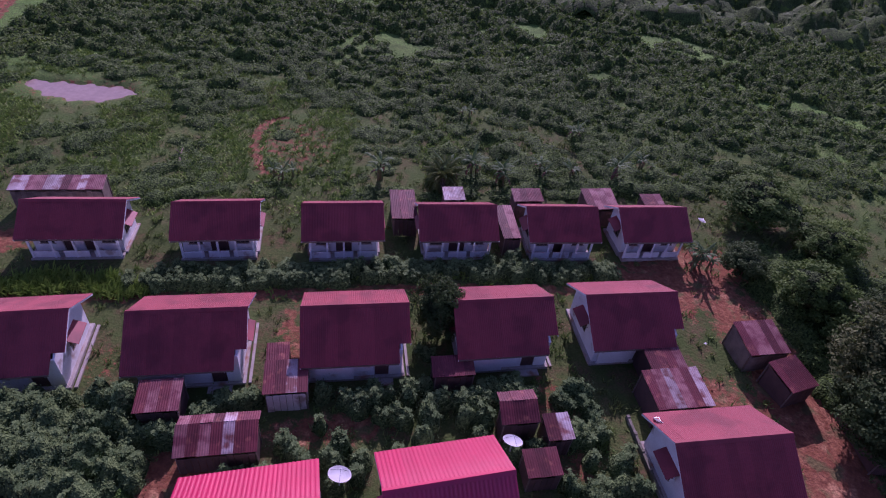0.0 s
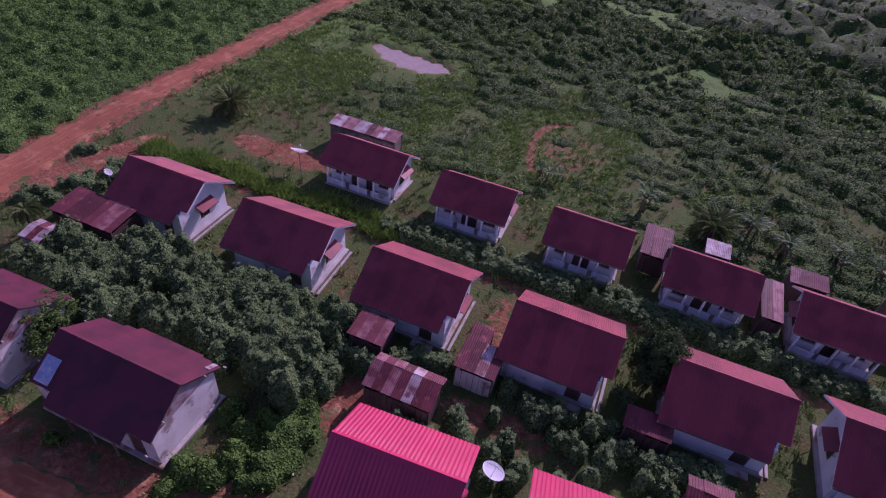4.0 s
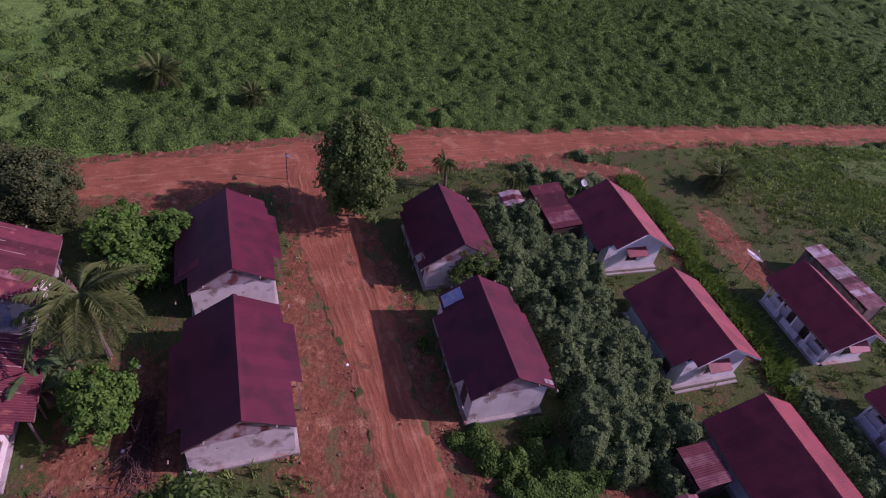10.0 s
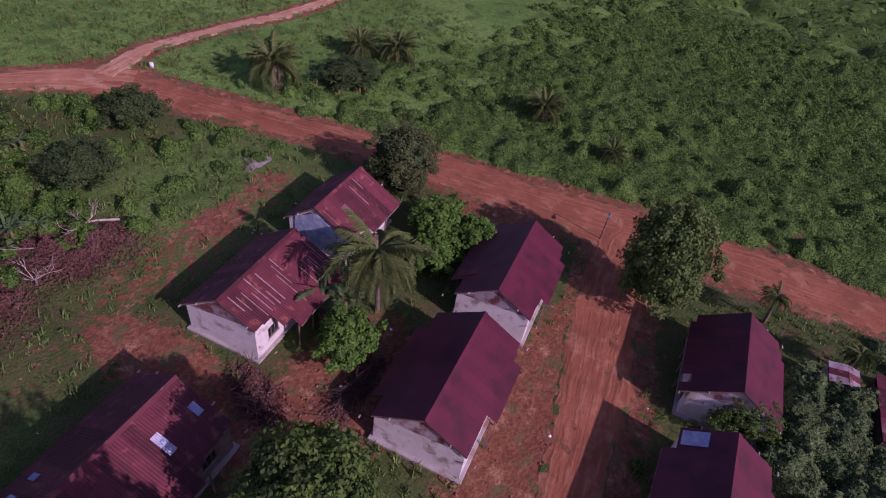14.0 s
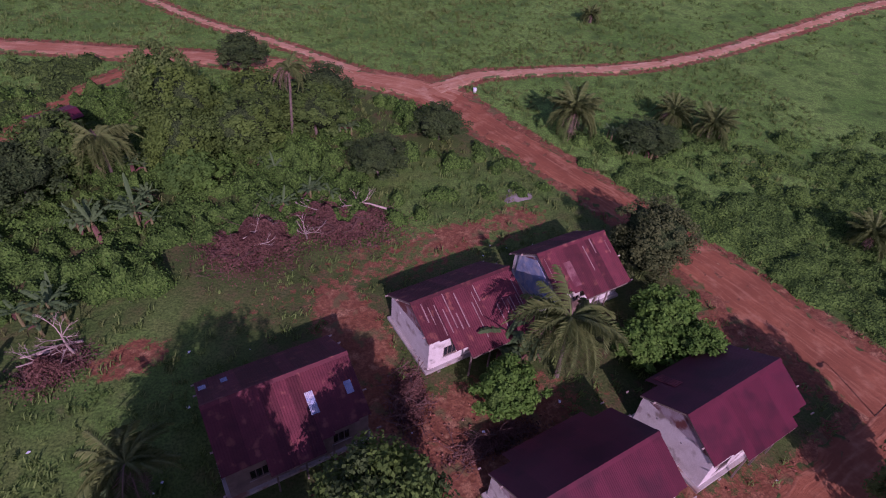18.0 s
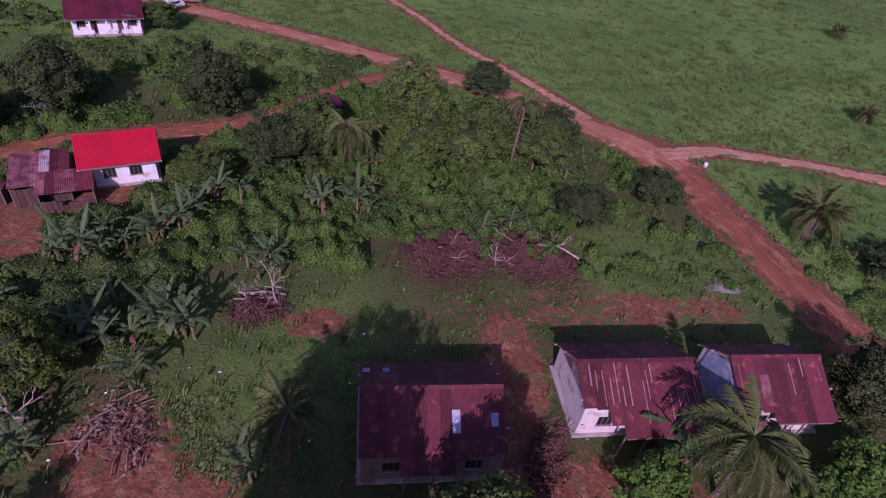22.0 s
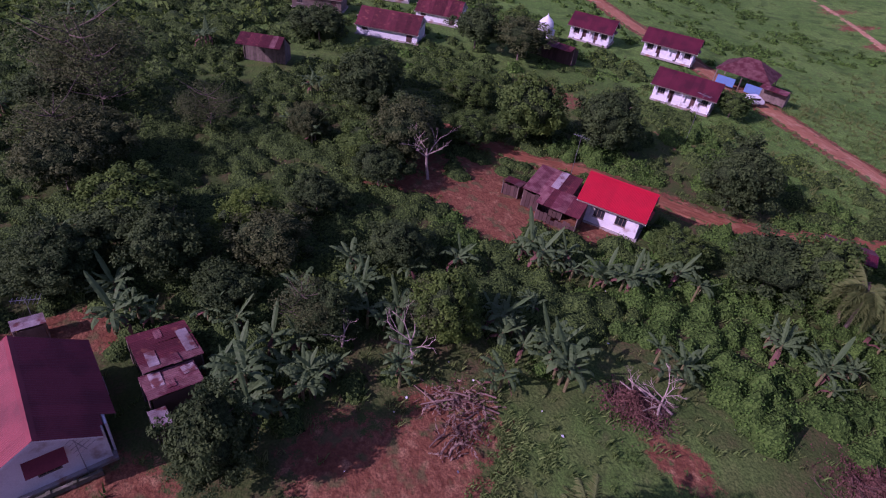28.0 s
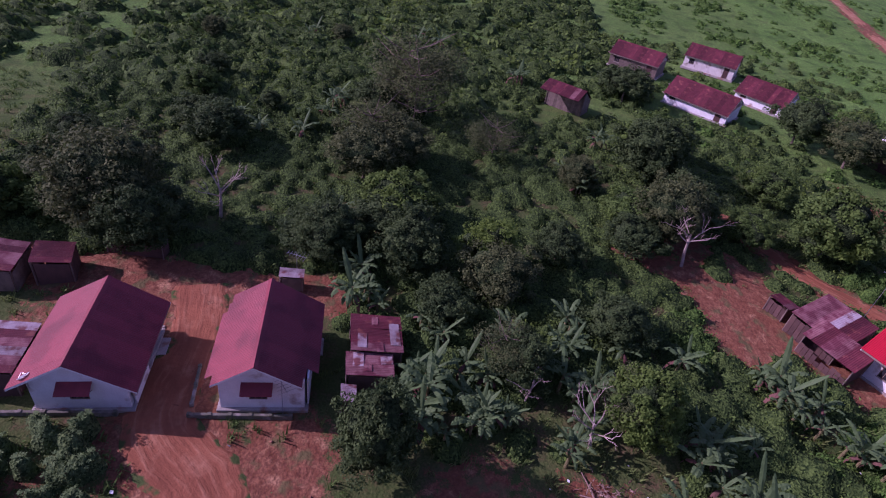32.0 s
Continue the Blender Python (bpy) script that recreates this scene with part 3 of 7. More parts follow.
def ribbon(name, key, mat, label, lift=0.05, seed=1):
    """A worn earth road with ragged, sunken edges and two wheel ruts."""
    line, widths = ROADS[key]
    rnd = random.Random(seed)
    pts = []
    for (a, b), (c, d), w0, w1 in zip(line, line[1:], widths, widths[1:]):
        k = max(2, int(math.hypot(c - a, d - b) / 0.8))
        pts += [(a + (c - a) * i / k, b + (d - b) * i / k, w0 + (w1 - w0) * i / k) for i in range(k)]
    pts.append((*line[-1], widths[-1]))
    for _ in range(6):
        pts = [pts[0]] + [tuple((p[i] + 2 * q[i] + r[i]) / 4 for i in range(3)) for p, q, r in zip(pts, pts[1:], pts[2:])] + [pts[-1]]
    across = [-0.5, -0.42, -0.3, -0.2, -0.1, 0.0, 0.1, 0.2, 0.3, 0.42, 0.5]
    prof = [-0.14, 0.02, 0.05, -0.005, 0.03, 0.06, 0.03, -0.005, 0.05, 0.02, -0.14]
    verts, faces, meta = [], [], []
    wl, wr, run = 1.0, 1.0, 0.0
    for i, (x, y, w) in enumerate(pts):
        p, q = pts[max(i - 1, 0)], pts[min(i + 1, len(pts) - 1)]
        t = Vector((q[0] - p[0], q[1] - p[1])).normalized()
        wl += (1 - wl) * 0.2 + rnd.uniform(-0.1, 0.1)
        wr += (1 - wr) * 0.2 + rnd.uniform(-0.1, 0.1)
        run += math.hypot(x - p[0], y - p[1])
        for s, h in zip(across, prof):
            meta.append((run, s * w, w / 2))
            k = s * w * (wl if s < 0 else wr)
            px, py = x - t.y * k, y + t.x * k
            verts.append((px, py, float(height(px, py)) + lift + h * 0.7 + rnd.uniform(-0.012, 0.012)))
        if i:
            n = len(across)
            for j in range(n - 1):
                a = (i - 1) * n + j
                faces.append((a, a + 1, a + 1 + n, a + n))
    me = mesh_of(name, verts, faces, mat, True)
    for k, key in enumerate(("along", "across", "half")):
        me.attributes.new(key, "FLOAT", "POINT").data.foreach_set("value", [v[k] for v in meta])
    return tagged(new(name, me), label, "road", kind="structure")


ribbon("road", "main", M["road"], "rutted red laterite road with ragged grassy edges", seed=1)
ribbon("road", "village", M["mid_road"], "red earth road leading into the far hamlet", 0.06, seed=2)
ribbon("road", "fork", M["pale_road"], "narrow pale footpath through the meadow", 0.07, seed=3)
ribbon("road", "meadow", M["pale_road"], "pale dry earth track across the meadow", 0.07, seed=4)
ribbon("road", "lane", M["road"], "freshly graded red dirt lane between the houses", 0.06, seed=5)
ribbon("road", "hill", M["road"], "red earth track past the red-roofed house", 0.06, seed=6)


# ---- houses ----
def sheet_mesh(name, width, run, rise, ribs, mat, depth=0.025):
    """One corrugated roof sheet: runs from the ridge (0, 0, 0) down to (0, run, -rise), with a lip of thickness."""
    steps = ribs * 4
    xs = [width * i / steps for i in range(steps + 1)]
    hs = [depth * (0, 1, 1, 0)[i % 4] for i in range(steps + 1)]
    slope = Vector((0, run, -rise)).normalized()
    up = Vector((0, rise, run)).normalized()
    verts, faces = [], []
    for k, s in enumerate((0.0, 0.33, 0.66, 1.0)):
        for x, h in zip(xs, hs):
            verts.append(Vector((x, run * s, -rise * s)) + up * (h + (0.012 if k in (1, 3) else 0)))
    n = steps + 1
    for k in range(3):
        for i in range(steps):
            a = k * n + i
            faces.append((a, a + 1, a + 1 + n, a + n))
    low = len(verts)
    for x in xs:
        verts.append(Vector((x, run, -rise)) - up * 0.03 + slope * 0.0)
    for i in range(steps):
        faces.append((3 * n + i, 3 * n + i + 1, low + i + 1, low + i))
    return mesh_of(name, verts, faces, mat)


SHEETS = {}


def roof_slope(parent, x0, x1, run, rise, zr, side, mat, key, sheet=0.8, ribs=4, depth=0.014, skip=(), swap=None, short=None):
    """A slope of separate sheets from the ridge at y = 0, height zr, towards +y (side 1) or -y (side -1)."""
    slope = child("roof_slope", None, parent)
    n = max(1, round((x1 - x0) / sheet))
    w = (x1 - x0) / n
    rnd = random.Random(len(key) * 31 + n)
    for i in range(n):
        if i in skip:
            continue
        m = swap[i] if swap and i in swap else mat
        f = short.get(i, 1.0) if short else 1.0
        tag = (round(w, 3), round(run * f, 3), round(rise * f, 3), ribs, m.name)
        if tag not in SHEETS:
            SHEETS[tag] = sheet_mesh("roof_sheet", w + 0.03, run * f, rise * f, ribs, m, depth)
        lift = 0.006 * (i % 2) + rnd.uniform(0, 0.006)
        if side > 0:
            mm = pose(x0 + i * w, 0, zr + lift)
        else:
            mm = pose(x0 + (i + 1) * w, 0, zr + lift, 0, 0, 180)
        child("roof_sheet", SHEETS[tag], slope, mm)
    return slope


def wall(name, x0, x1, z0, top, y, thick, mat, parent, holes=(), label=""):
    """A wall along x with a level or stepped top (list of (x, z)) and rectangular holes (x0, x1, z0, z1) cut right through."""
    bm = bmesh.new()
    cuts = sorted({x0, x1, *[h[0] for h in holes], *[h[1] for h in holes], *[p[0] for p in top if x0 < p[0] < x1]})
    level = lambda x: np.interp(x, [p[0] for p in top], [p[1] for p in top])
    for a, b in zip(cuts, cuts[1:]):
        spans, z = [], z0
        for h in sorted((h for h in holes if h[0] <= a + 1e-6 and h[1] >= b - 1e-6), key=lambda h: h[2]):
            spans.append((z, z, h[2], h[2]))
            z = h[3]
        spans.append((z, z, float(level(a + 1e-6)), float(level(b - 1e-6))))
        for za, zb, ta, tb in spans:
            if ta - za > 0.01 or tb - zb > 0.01:
                prism_bm(bm, [(a, za), (b, zb), (b, tb), (a, ta)], y - thick / 2, y + thick / 2)
    bmesh.ops.remove_doubles(bm, verts=bm.verts, dist=0.001)
    return part(name, bm, mat, parent, label)


def window(parent, x, y, z, w, h, out, frame_mat, bars=1, label=""):
    """A window in a wall along x: frame, dark pane, mullions; out is the outward y direction."""
    win = child("window", None, parent, pose(x, y, z), label)
    bm = bmesh.new()
    for a in ((-w / 2, -w / 2 + 0.06, 0, h), (w / 2 - 0.06, w / 2, 0, h), (-w / 2 + 0.06, w / 2 - 0.06, 0, 0.06), (-w / 2 + 0.06, w / 2 - 0.06, h - 0.06, h)):
        box_bm(bm, a[0], a[1], -0.06, 0.06, a[2], a[3])
    for i in range(bars):
        c = -w / 2 + w * (i + 1) / (bars + 1)
        box_bm(bm, c - 0.025, c + 0.025, -0.04, 0.04, 0.06, h - 0.06)
    part("window_frame", bm, frame_mat, win)
    box("pane", -w / 2 + 0.05, w / 2 - 0.05, -0.012, 0.012, 0.05, h - 0.05, M["glass"], win)
    box("window_sill", -w / 2 - 0.08, w / 2 + 0.08, -0.1 if out < 0 else 0.06, -0.06 if out < 0 else 0.1, -0.06, 0.0, M["concrete"], win)
    return win


def gable_wall(name, x, y0, y1, zb, zr, ze0, ze1, thick, mat, parent, holes=()):
    """An end wall across the ridge: built along x, then turned; y0 < 0 < y1 are its ends, ze0 and ze1 the heights there."""
    e = child("gable_end", None, parent, pose(x, 0, 0, 0, 0, 90))
    wall(name, y0, y1, zb, [(y0, ze0), (0, zr), (y1, ze1)], 0, thick, mat, e, holes)
    return e


def house(m, L=7.7, wf=3.35, wn=3.5, zr=4.6, zf=2.65, zn=2.35, over=0.6, eave=0.85, roof="roof", walls="plaster", ribs=6, sheet=0.8, label="", front=-1, style="B", end=1, skip_near=(), swap_near=None, swap_far=None, group="village houses", notch=0.0, near_cut=None, far_cut=None):
    """A single-storey gabled house; x runs along the ridge, +y is the sunlit side. style picks its openings and add-ons."""
    rm = M[roof]
    wm = M[walls]
    h = thing("house", m, label, "house", group)
    x0, x1 = -L / 2, L / 2
    if style == "E":
        over = 0.14
    a, b = x0 + over, x1 - over
    yf, yn = wf - eave, -(wn - eave)
    if style == "A":
        yn = -(wn - 1.25)
    if style == "E":
        yf = wf * min((far_cut or {0: 0.9}).values()) - 0.22
        yn = -(wn * min((near_cut or {0: 0.9}).values()) - 0.22)
    tf = zr - (zr - zf) * yf / wf - 0.1
    tn = zr - (zr - zn) * -yn / wn - 0.1
    roof_slope(h, x0, x1, wf, zr - zf, zr, 1, rm, roof + "f", sheet, ribs, 0.004 if roof == "dark_roof" else 0.02, swap=swap_far, short=far_cut)
    n = max(1, round(L / sheet))
    near_skip = set(skip_near)
    roof_slope(h, x0, x1, wn, zr - zn, zr, -1, rm, roof + "n", sheet, ribs, 0.004 if roof == "dark_roof" else 0.02, skip=near_skip, swap=swap_near, short={n - 1: 0.68} if notch else near_cut)
    bm = bmesh.new()
    prism_bm(bm, [(-0.22, zr - 0.08), (0.0, zr + 0.07), (0.22, zr - 0.08), (0.0, zr + 0.035)], x0 - 0.02, x1 + 0.02, "x")
    part("ridge_cap", bm, rm, h)
    for x in (x0, x1 - 0.04):
        bm = bmesh.new()
        for s, w0, z0, cut in ((1, wf, zf, far_cut), (-1, wn, zn, near_cut or ({n - 1: 0.68} if notch else None))):
            f = (cut or {}).get(0 if x < 0 else n - 1, 1.0)
            w, ze = w0 * f, zr - (zr - z0) * f
            prism_bm(bm, [(0, zr - 0.16), (s * w, ze - 0.16), (s * w, ze - 0.01), (0, zr - 0.01)], x + 0.002, x + 0.038, "x")
        part("barge_board", bm, M["white"] if walls == "plaster" else M["timber"], h)
    for y, z, cut in ((wf - 0.04, zf, far_cut), (-wn + 0.0, zn, near_cut or ({n - 1: 0.68} if notch else None))):
        full = [i for i in range(n) if i not in (cut or {})]
        box("eave_board", x0 + 0.05 + min(full) * L / n, x0 - 0.05 + (max(full) + 1) * L / n, y, y + 0.03, z - 0.17, z - 0.035, M["timber"], h)
    box("plinth", a - 0.25, b + 0.25, yn - 0.3, yf + 0.3, -0.15, 0.22, M["concrete"], h, 0.02)
    if style == "E":
        for yy in (wf - 0.12, wf * 0.5, -wn * 0.5, -wn + 0.12):
            zz = zr - (zr - (zf if yy > 0 else zn)) * abs(yy) / (wf if yy > 0 else wn) - 0.13
            for xa, xb in ((x0 - 0.28, x0 - 0.002), (x1 + 0.002, x1 + 0.2)):
                box("purlin_end", xa, xb, yy - 0.035, yy + 0.035, zz, zz + 0.09, M["dead_wood"], h)
        for yy, zz, wall_y in ((wf - 0.25, zf, yf), (-wn + 0.25, zn, yn)):
            if abs(yy) - abs(wall_y) > 0.45:
                for k in range(3):
                    px = a + (b - a) * (0.3 + 0.2 * k)
                    box("veranda_post", px - 0.05, px + 0.05, yy - 0.05, yy + 0.05, -0.1, zz - 0.03, M["timber"], h)
    t = 0.14
    if style == "A":
        holes = [(a + 0.5, a + 1.6, 1.0, 2.1), (a + 2.2, a + 3.0, 0.2, 2.1), (b - 3.0, b - 2.2, 0.2, 2.1), (b - 1.6, b - 0.5, 1.0, 2.1)]
        holes = [q for q in holes if q[1] < b - 0.1 and q[0] > a + 0.1]
    else:
        holes = [(a + 0.9, a + 1.9, 1.0, 2.0), (b - 1.9, b - 0.9, 0.2, 2.1)]
    wall("wall_near", a, b, 0.2, [(a, tn), (b, tn)], yn, t, wm, h, holes)
    for q in holes:
        if q[2] > 0.5:
            window(h, (q[0] + q[1]) / 2, yn, q[2], q[1] - q[0], q[3] - q[2], -1, M["timber"], 2)
        else:
            d = child("door", None, h, pose(q[0], yn, q[2]), "closed dark wooden door")
            box("door_leaf", 0.04, q[1] - q[0] - 0.04, -0.03, 0.02, 0.02, q[3] - q[2] - 0.04, M["dark_board"], d, 0.01)
            box("door_handle", q[1] - q[0] - 0.16, q[1] - q[0] - 0.1, -0.09, -0.03, 0.95, 1.08, M["steel"], d)
    holes = [(a + 1.2, a + 2.3, 1.0, 2.0), (b - 2.3, b - 1.2, 1.0, 2.0)]
    wall("wall_far", a, b, 0.2, [(a, tf), (b, tf)], yf, t, wm, h, holes)
    for q in holes:
        window(h, (q[0] + q[1]) / 2, yf, q[2], q[1] - q[0], q[3] - q[2], 1, M["timber"], 2)
    for k, x in enumerate((a + t / 2, b - t / 2)):
        side = -1 if k == 0 else 1
        hole = [(-0.55, 0.55, 1.0, 2.05)] if style != "E" else [(0.35, 0.5, 2.0, 2.12), (-1.6, -1.45, 2.0, 2.12)]
        e = gable_wall("gable_wall", x, yn + t / 2, yf - t / 2, 0.2, zr - 0.12, tn, tf, t - 0.004, wm, h, hole)
        if style != "E":
            window(e, 0, 0, 1.0, 1.1, 1.05, side, M["timber"], 2)
            aw = child("awning", None, h, pose(x + side * 0.07, 0, 2.62), "sloping sheet awning over the window")
            bm = bmesh.new()
            prism_bm(bm, [(0, 0), (side * 0.75, -0.42), (side * 0.75, -0.46), (0, -0.04)], -0.95, 0.95)
            part("awning_sheet", bm, rm, aw)
            for yy in (-0.8, 0.8):
                bm = bmesh.new()
                tube_bm(bm, [(side * 0.02, yy, -0.75), (side * 0.66, yy, -0.42)], [0.025, 0.025], 5)
                part("bracket", bm, M["timber"], aw)
        else:
            bm = bmesh.new()
            prism_bm(bm, [(yn + 0.35, tn - 0.02), (0, zr - 0.3), (yf - 0.35, tf - 0.02)], x + side * (t / 2 + 0.001), x + side * (t / 2 + 0.02), "x")
            part("gable_boarding", bm, M["zinc"], h, "grey sheet infill under the gable")
    if style == "A":
        for i in range(5):
            px = a + 0.08 + (b - a - 0.16) * i / 4
            box("porch_post", px - 0.08, px + 0.08, -wn + 0.32, -wn + 0.48, 0.1, zn - 0.05, M["white"], h, 0.01)
        box("porch_floor", a - 0.1, b + 0.1, -wn + 0.15, yn - 0.31, -0.12, 0.18, M["concrete"], h, 0.02)
        for p0, p1 in ((a + 0.2, a + (b - a) * 0.3), (a + (b - a) * 0.36, a + (b - a) * 0.64), (b - (b - a) * 0.3, b - 0.2)):
            box("porch_parapet", p0, p1, -wn + 0.36, -wn + 0.46, 0.18, 0.8, wm, h, 0.015)
    if style == "B":
        box("rear_step", b - 2.2, b - 0.6, yn - 0.9, yn - 0.31, -0.1, 0.12, M["concrete"], h, 0.02)
        box("drain_kerb", b + 0.4, b + 0.6, yn - 0.2, yf + 0.2, -0.1, 0.12, M["concrete"], h, 0.01)
        bm = bmesh.new()
        prism_bm(bm, [(a + 0.3, tn - 0.1), (a + 0.3, 0.22), (a + 2.9, 0.22), (a + 2.9, tn - 0.1)], yn - 0.32, yn - 0.2)
        part("kitchen_wall", bm, wm, h)
    return h


def at_ridge(p, q):
    """The pose of a house whose ridge runs between two points of the plan."""
    d = Vector(q) - Vector(p)
    c = (Vector(p) + Vector(q)) / 2
    return pose(c.x, c.y, 0, 0, 0, math.degrees(math.atan2(d.y, d.x)))


HOUSES = []   # plan, for keeping plants off: centre, angle, half length, half width


def put_house(p, q, **kw):
    m = at_ridge(p, q)
    L = (Vector(q) - Vector(p)).length
    kw.setdefault("L", L)
    HOUSES.append((m.translation.x, m.translation.y, m.to_euler().z, kw["L"] / 2, max(kw.get("wf", 3.35), kw.get("wn", 3.35))))
    return house(m, **kw)

ROW_A = [((-34.0, 35.0), (-26.2, 36.6)), ((-22.7, 37.0), (-15.8, 38.6)), ((-12.4, 38.9), (-5.6, 40.4)), ((-2.6, 40.8), (4.3, 42.2)), ((7.0, 42.5), (13.6, 43.8)), ((15.6, 44.1), (22.2, 45.5))]
for p, q in ROW_A:
    put_house(p, q, style="A", wf=2.6, wn=2.8, zr=4.2, zf=2.6, zn=2.35, label="white plastered cottage with a dull red roof and front porch", group="porch row houses")
ROW_B = [((-42.7, 19.8), (-35.2, 21.5)), ((-31.4, 22.2), (-23.6, 24.2)), ((-20.1, 24.5), (-12.6, 26.2)), ((-9.2, 26.8), (-1.9, 28.4)), ((1.2, 29.1), (8.5, 30.8)), ((11.0, 31.4), (18.2, 33.0))]
for p, q in ROW_B:
    put_house(p, q, style="B", notch=1, label="white plastered house with a dull red tile-sheet gable roof", group="middle row houses")
put_house((-11.9, 11.7), (-4.7, 13.8), style="B", roof="crimson_zinc", ribs=3, sheet=0.72, wf=3.4, wn=3.2, label="house with a bright red ribbed zinc roof", group="red zinc houses")
put_house((-1.6, 14.6), (5.4, 16.7), style="B", roof="crimson_zinc", ribs=3, sheet=0.72, wf=3.4, wn=3.2, label="house with a bright red ribbed zinc roof edged in white", group="red zinc houses")
put_house((14.9, 19.6), (22.5, 21.3), style="B", label="white plastered house with a dull red roof beside the dirt yard", group="lane houses")
put_house((17.0, 9.6), (24.9, 11.2), style="B", wf=3.1, wn=3.6, near_cut={0: 0.76, 1: 0.8}, far_cut={0: 0.84, 8: 0.9, 9: 0.84}, label="white plastered house with a dull red roof and a front fence", group="lane houses")
d_house = put_house((-28.9, 6.7), (-20.3, 8.6), style="E", walls="block", roof="dark_roof", wf=3.25, wn=3.35, near_cut={0: 0.8, 1: 0.8, 9: 0.82, 10: 0.82}, far_cut={0: 0.8, 1: 0.82, 2: 0.9, 9: 0.94, 10: 0.9}, label="unpainted block house with a dark red roof under trees", group="unfinished houses")
put_house((-39.6, 4.1), (-32.1, 6.0), style="E", walls="block", roof="dark_roof", wf=3.2, wn=3.3, near_cut={0: 0.9, 8: 0.82}, far_cut={0: 0.84, 1: 0.92, 8: 0.94}, label="unpainted block house with a dark red roof by the road", group="unfinished houses")
put_house((-25.5, -9.4), (-16.6, -6.9), style="E", walls="block", roof="dark_roof", wf=3.5, wn=4.1, zn=2.1, near_cut={0: 0.8, 1: 0.8, 10: 0.8, 11: 0.8}, far_cut={0: 0.8, 1: 0.82, 8: 0.8, 9: 0.8, 10: 0.8, 11: 0.8}, label="unpainted block house with a dark red roof beside the dirt lane", group="unfinished houses")
e_house = put_house((-36.4, -12.5), (-27.8, -10.0), style="E", walls="block", roof="dark_roof", wf=3.4, wn=4.0, zn=2.1, near_cut={0: 0.84, 9: 0.76, 10: 0.76}, far_cut={0: 0.8, 1: 0.84, 8: 0.82, 9: 0.8, 10: 0.8}, label="unpainted block house with a patched dark red roof", group="unfinished houses")
f_first = put_house((-21.7, -24.2), (-13.7, -21.9), style="E", walls="block", roof="rust", wf=4.5, wn=3.4, zf=2.3, ribs=5, far_cut={7: 0.84, 8: 0.64, 9: 0.62, 10: 0.62}, label="old house under streaked rusty iron sheets", group="old houses")
f_house = put_house((-30.9, -26.9), (-24.3, -25.1), style="E", walls="block", roof="rust", wf=4.0, wn=3.0, zf=2.4, ribs=5, far_cut={6: 0.84, 7: 0.8}, label="old house under rusty sheets with a tarpaulin gable", group="old houses")
put_house((26.4, -40.3), (32.1, -36.4), style="A", roof="red_zinc", wf=2.7, wn=2.7, ribs=6, label="white house with a bright red tiled roof", group="")


def roof_patch(h, x, y, w, l, zr, ze, run, mat, label):
    """A loose sheet nailed over a slope, y metres down from the ridge; a negative y lies on the shaded side."""
    k = (zr - ze) / run
    child("roof_patch", sheet_mesh("roof_patch", w, l, l * k, 5, M[mat], 0.02), h, pose(x, y, zr - abs(y) * k + 0.05, 0, 0, 0 if y > 0 else 180), label)


roof_patch(d_house, -3.1, -1.25, 1.1, 1.3, 4.6, 2.35, 3.35, "blue_tarp", "pale blue-grey patch on the roof")
roof_patch(e_house, 2.4, -2.2, 0.8, 1.5, 4.6, 2.1, 4.0, "rust", "lapped rusty sheet on the roof")
roof_patch(d_house, 3.9, 2.2, 0.35, 0.7, 4.6, 2.65, 3.25, "zinc", "bent strip of pale flashing at the eave")
roof_patch(f_house, 1.0, 1.2, 0.7, 1.8, 4.6, 2.4, 4.0, "pale_rust", "pale streaked sheet on the roof")


def lap_strips(h, x0, x1, run, zr, ze, seed, chance=0.6):
    """Pale worn strips where the roof sheets overlap on the sunny slope."""
    rnd = random.Random(seed)
    k = (zr - ze) / run
    x = x0
    while x < x1:
        x += rnd.uniform(0.2, 0.5)
        if rnd.random() > chance or x > x1:
            continue
        a = rnd.uniform(0.05, run * 0.5)
        b = min(run - 0.05, a + rnd.uniform(0.7, 2.6))
        w = rnd.uniform(0.015, 0.04)
        bm = bmesh.new()
        prism_bm(bm, [(a, zr - a * k + 0.035), (b, zr - b * k + 0.035), (b, zr - b * k + 0.06), (a, zr - a * k + 0.06)], x - w, x + w, "x")
        part("lap_strip", bm, M["streak"], h)


lap_strips(f_first, -4.0, 1.8, 4.5, 4.6, 2.3, 3, 0.75)
lap_strips(f_first, 1.8, 3.9, 2.75, 4.6, 3.2, 5, 0.75)
lap_strips(f_house, -3.2, 3.2, 3.2, 4.6, 2.84, 4, 0.4)
bm = bmesh.new()
prism_bm(bm, [(-2.0, 0.5), (1.9, 0.45), (1.95, 2.9), (0.1, 4.0), (-1.9, 2.95)], 3.32, 3.36, "x")
part("gable_tarpaulin", bm, M["blue_tarp"], f_house, "faded pale blue tarpaulin over the gable")
# timber walls here stand in for walls darkened by tree shade
g_house = put_house((-9.0, -18.6), (-0.6, -16.3), style="E", walls="timber", roof="rust", wf=4.5, wn=3.6, zf=2.3, ribs=5, far_cut={0: 0.8, 1: 0.82, 2: 0.82, 3: 0.86, 8: 0.8, 9: 0.8, 10: 0.8}, label="old rusty-roofed house in the shade of tall trees", group="old houses")
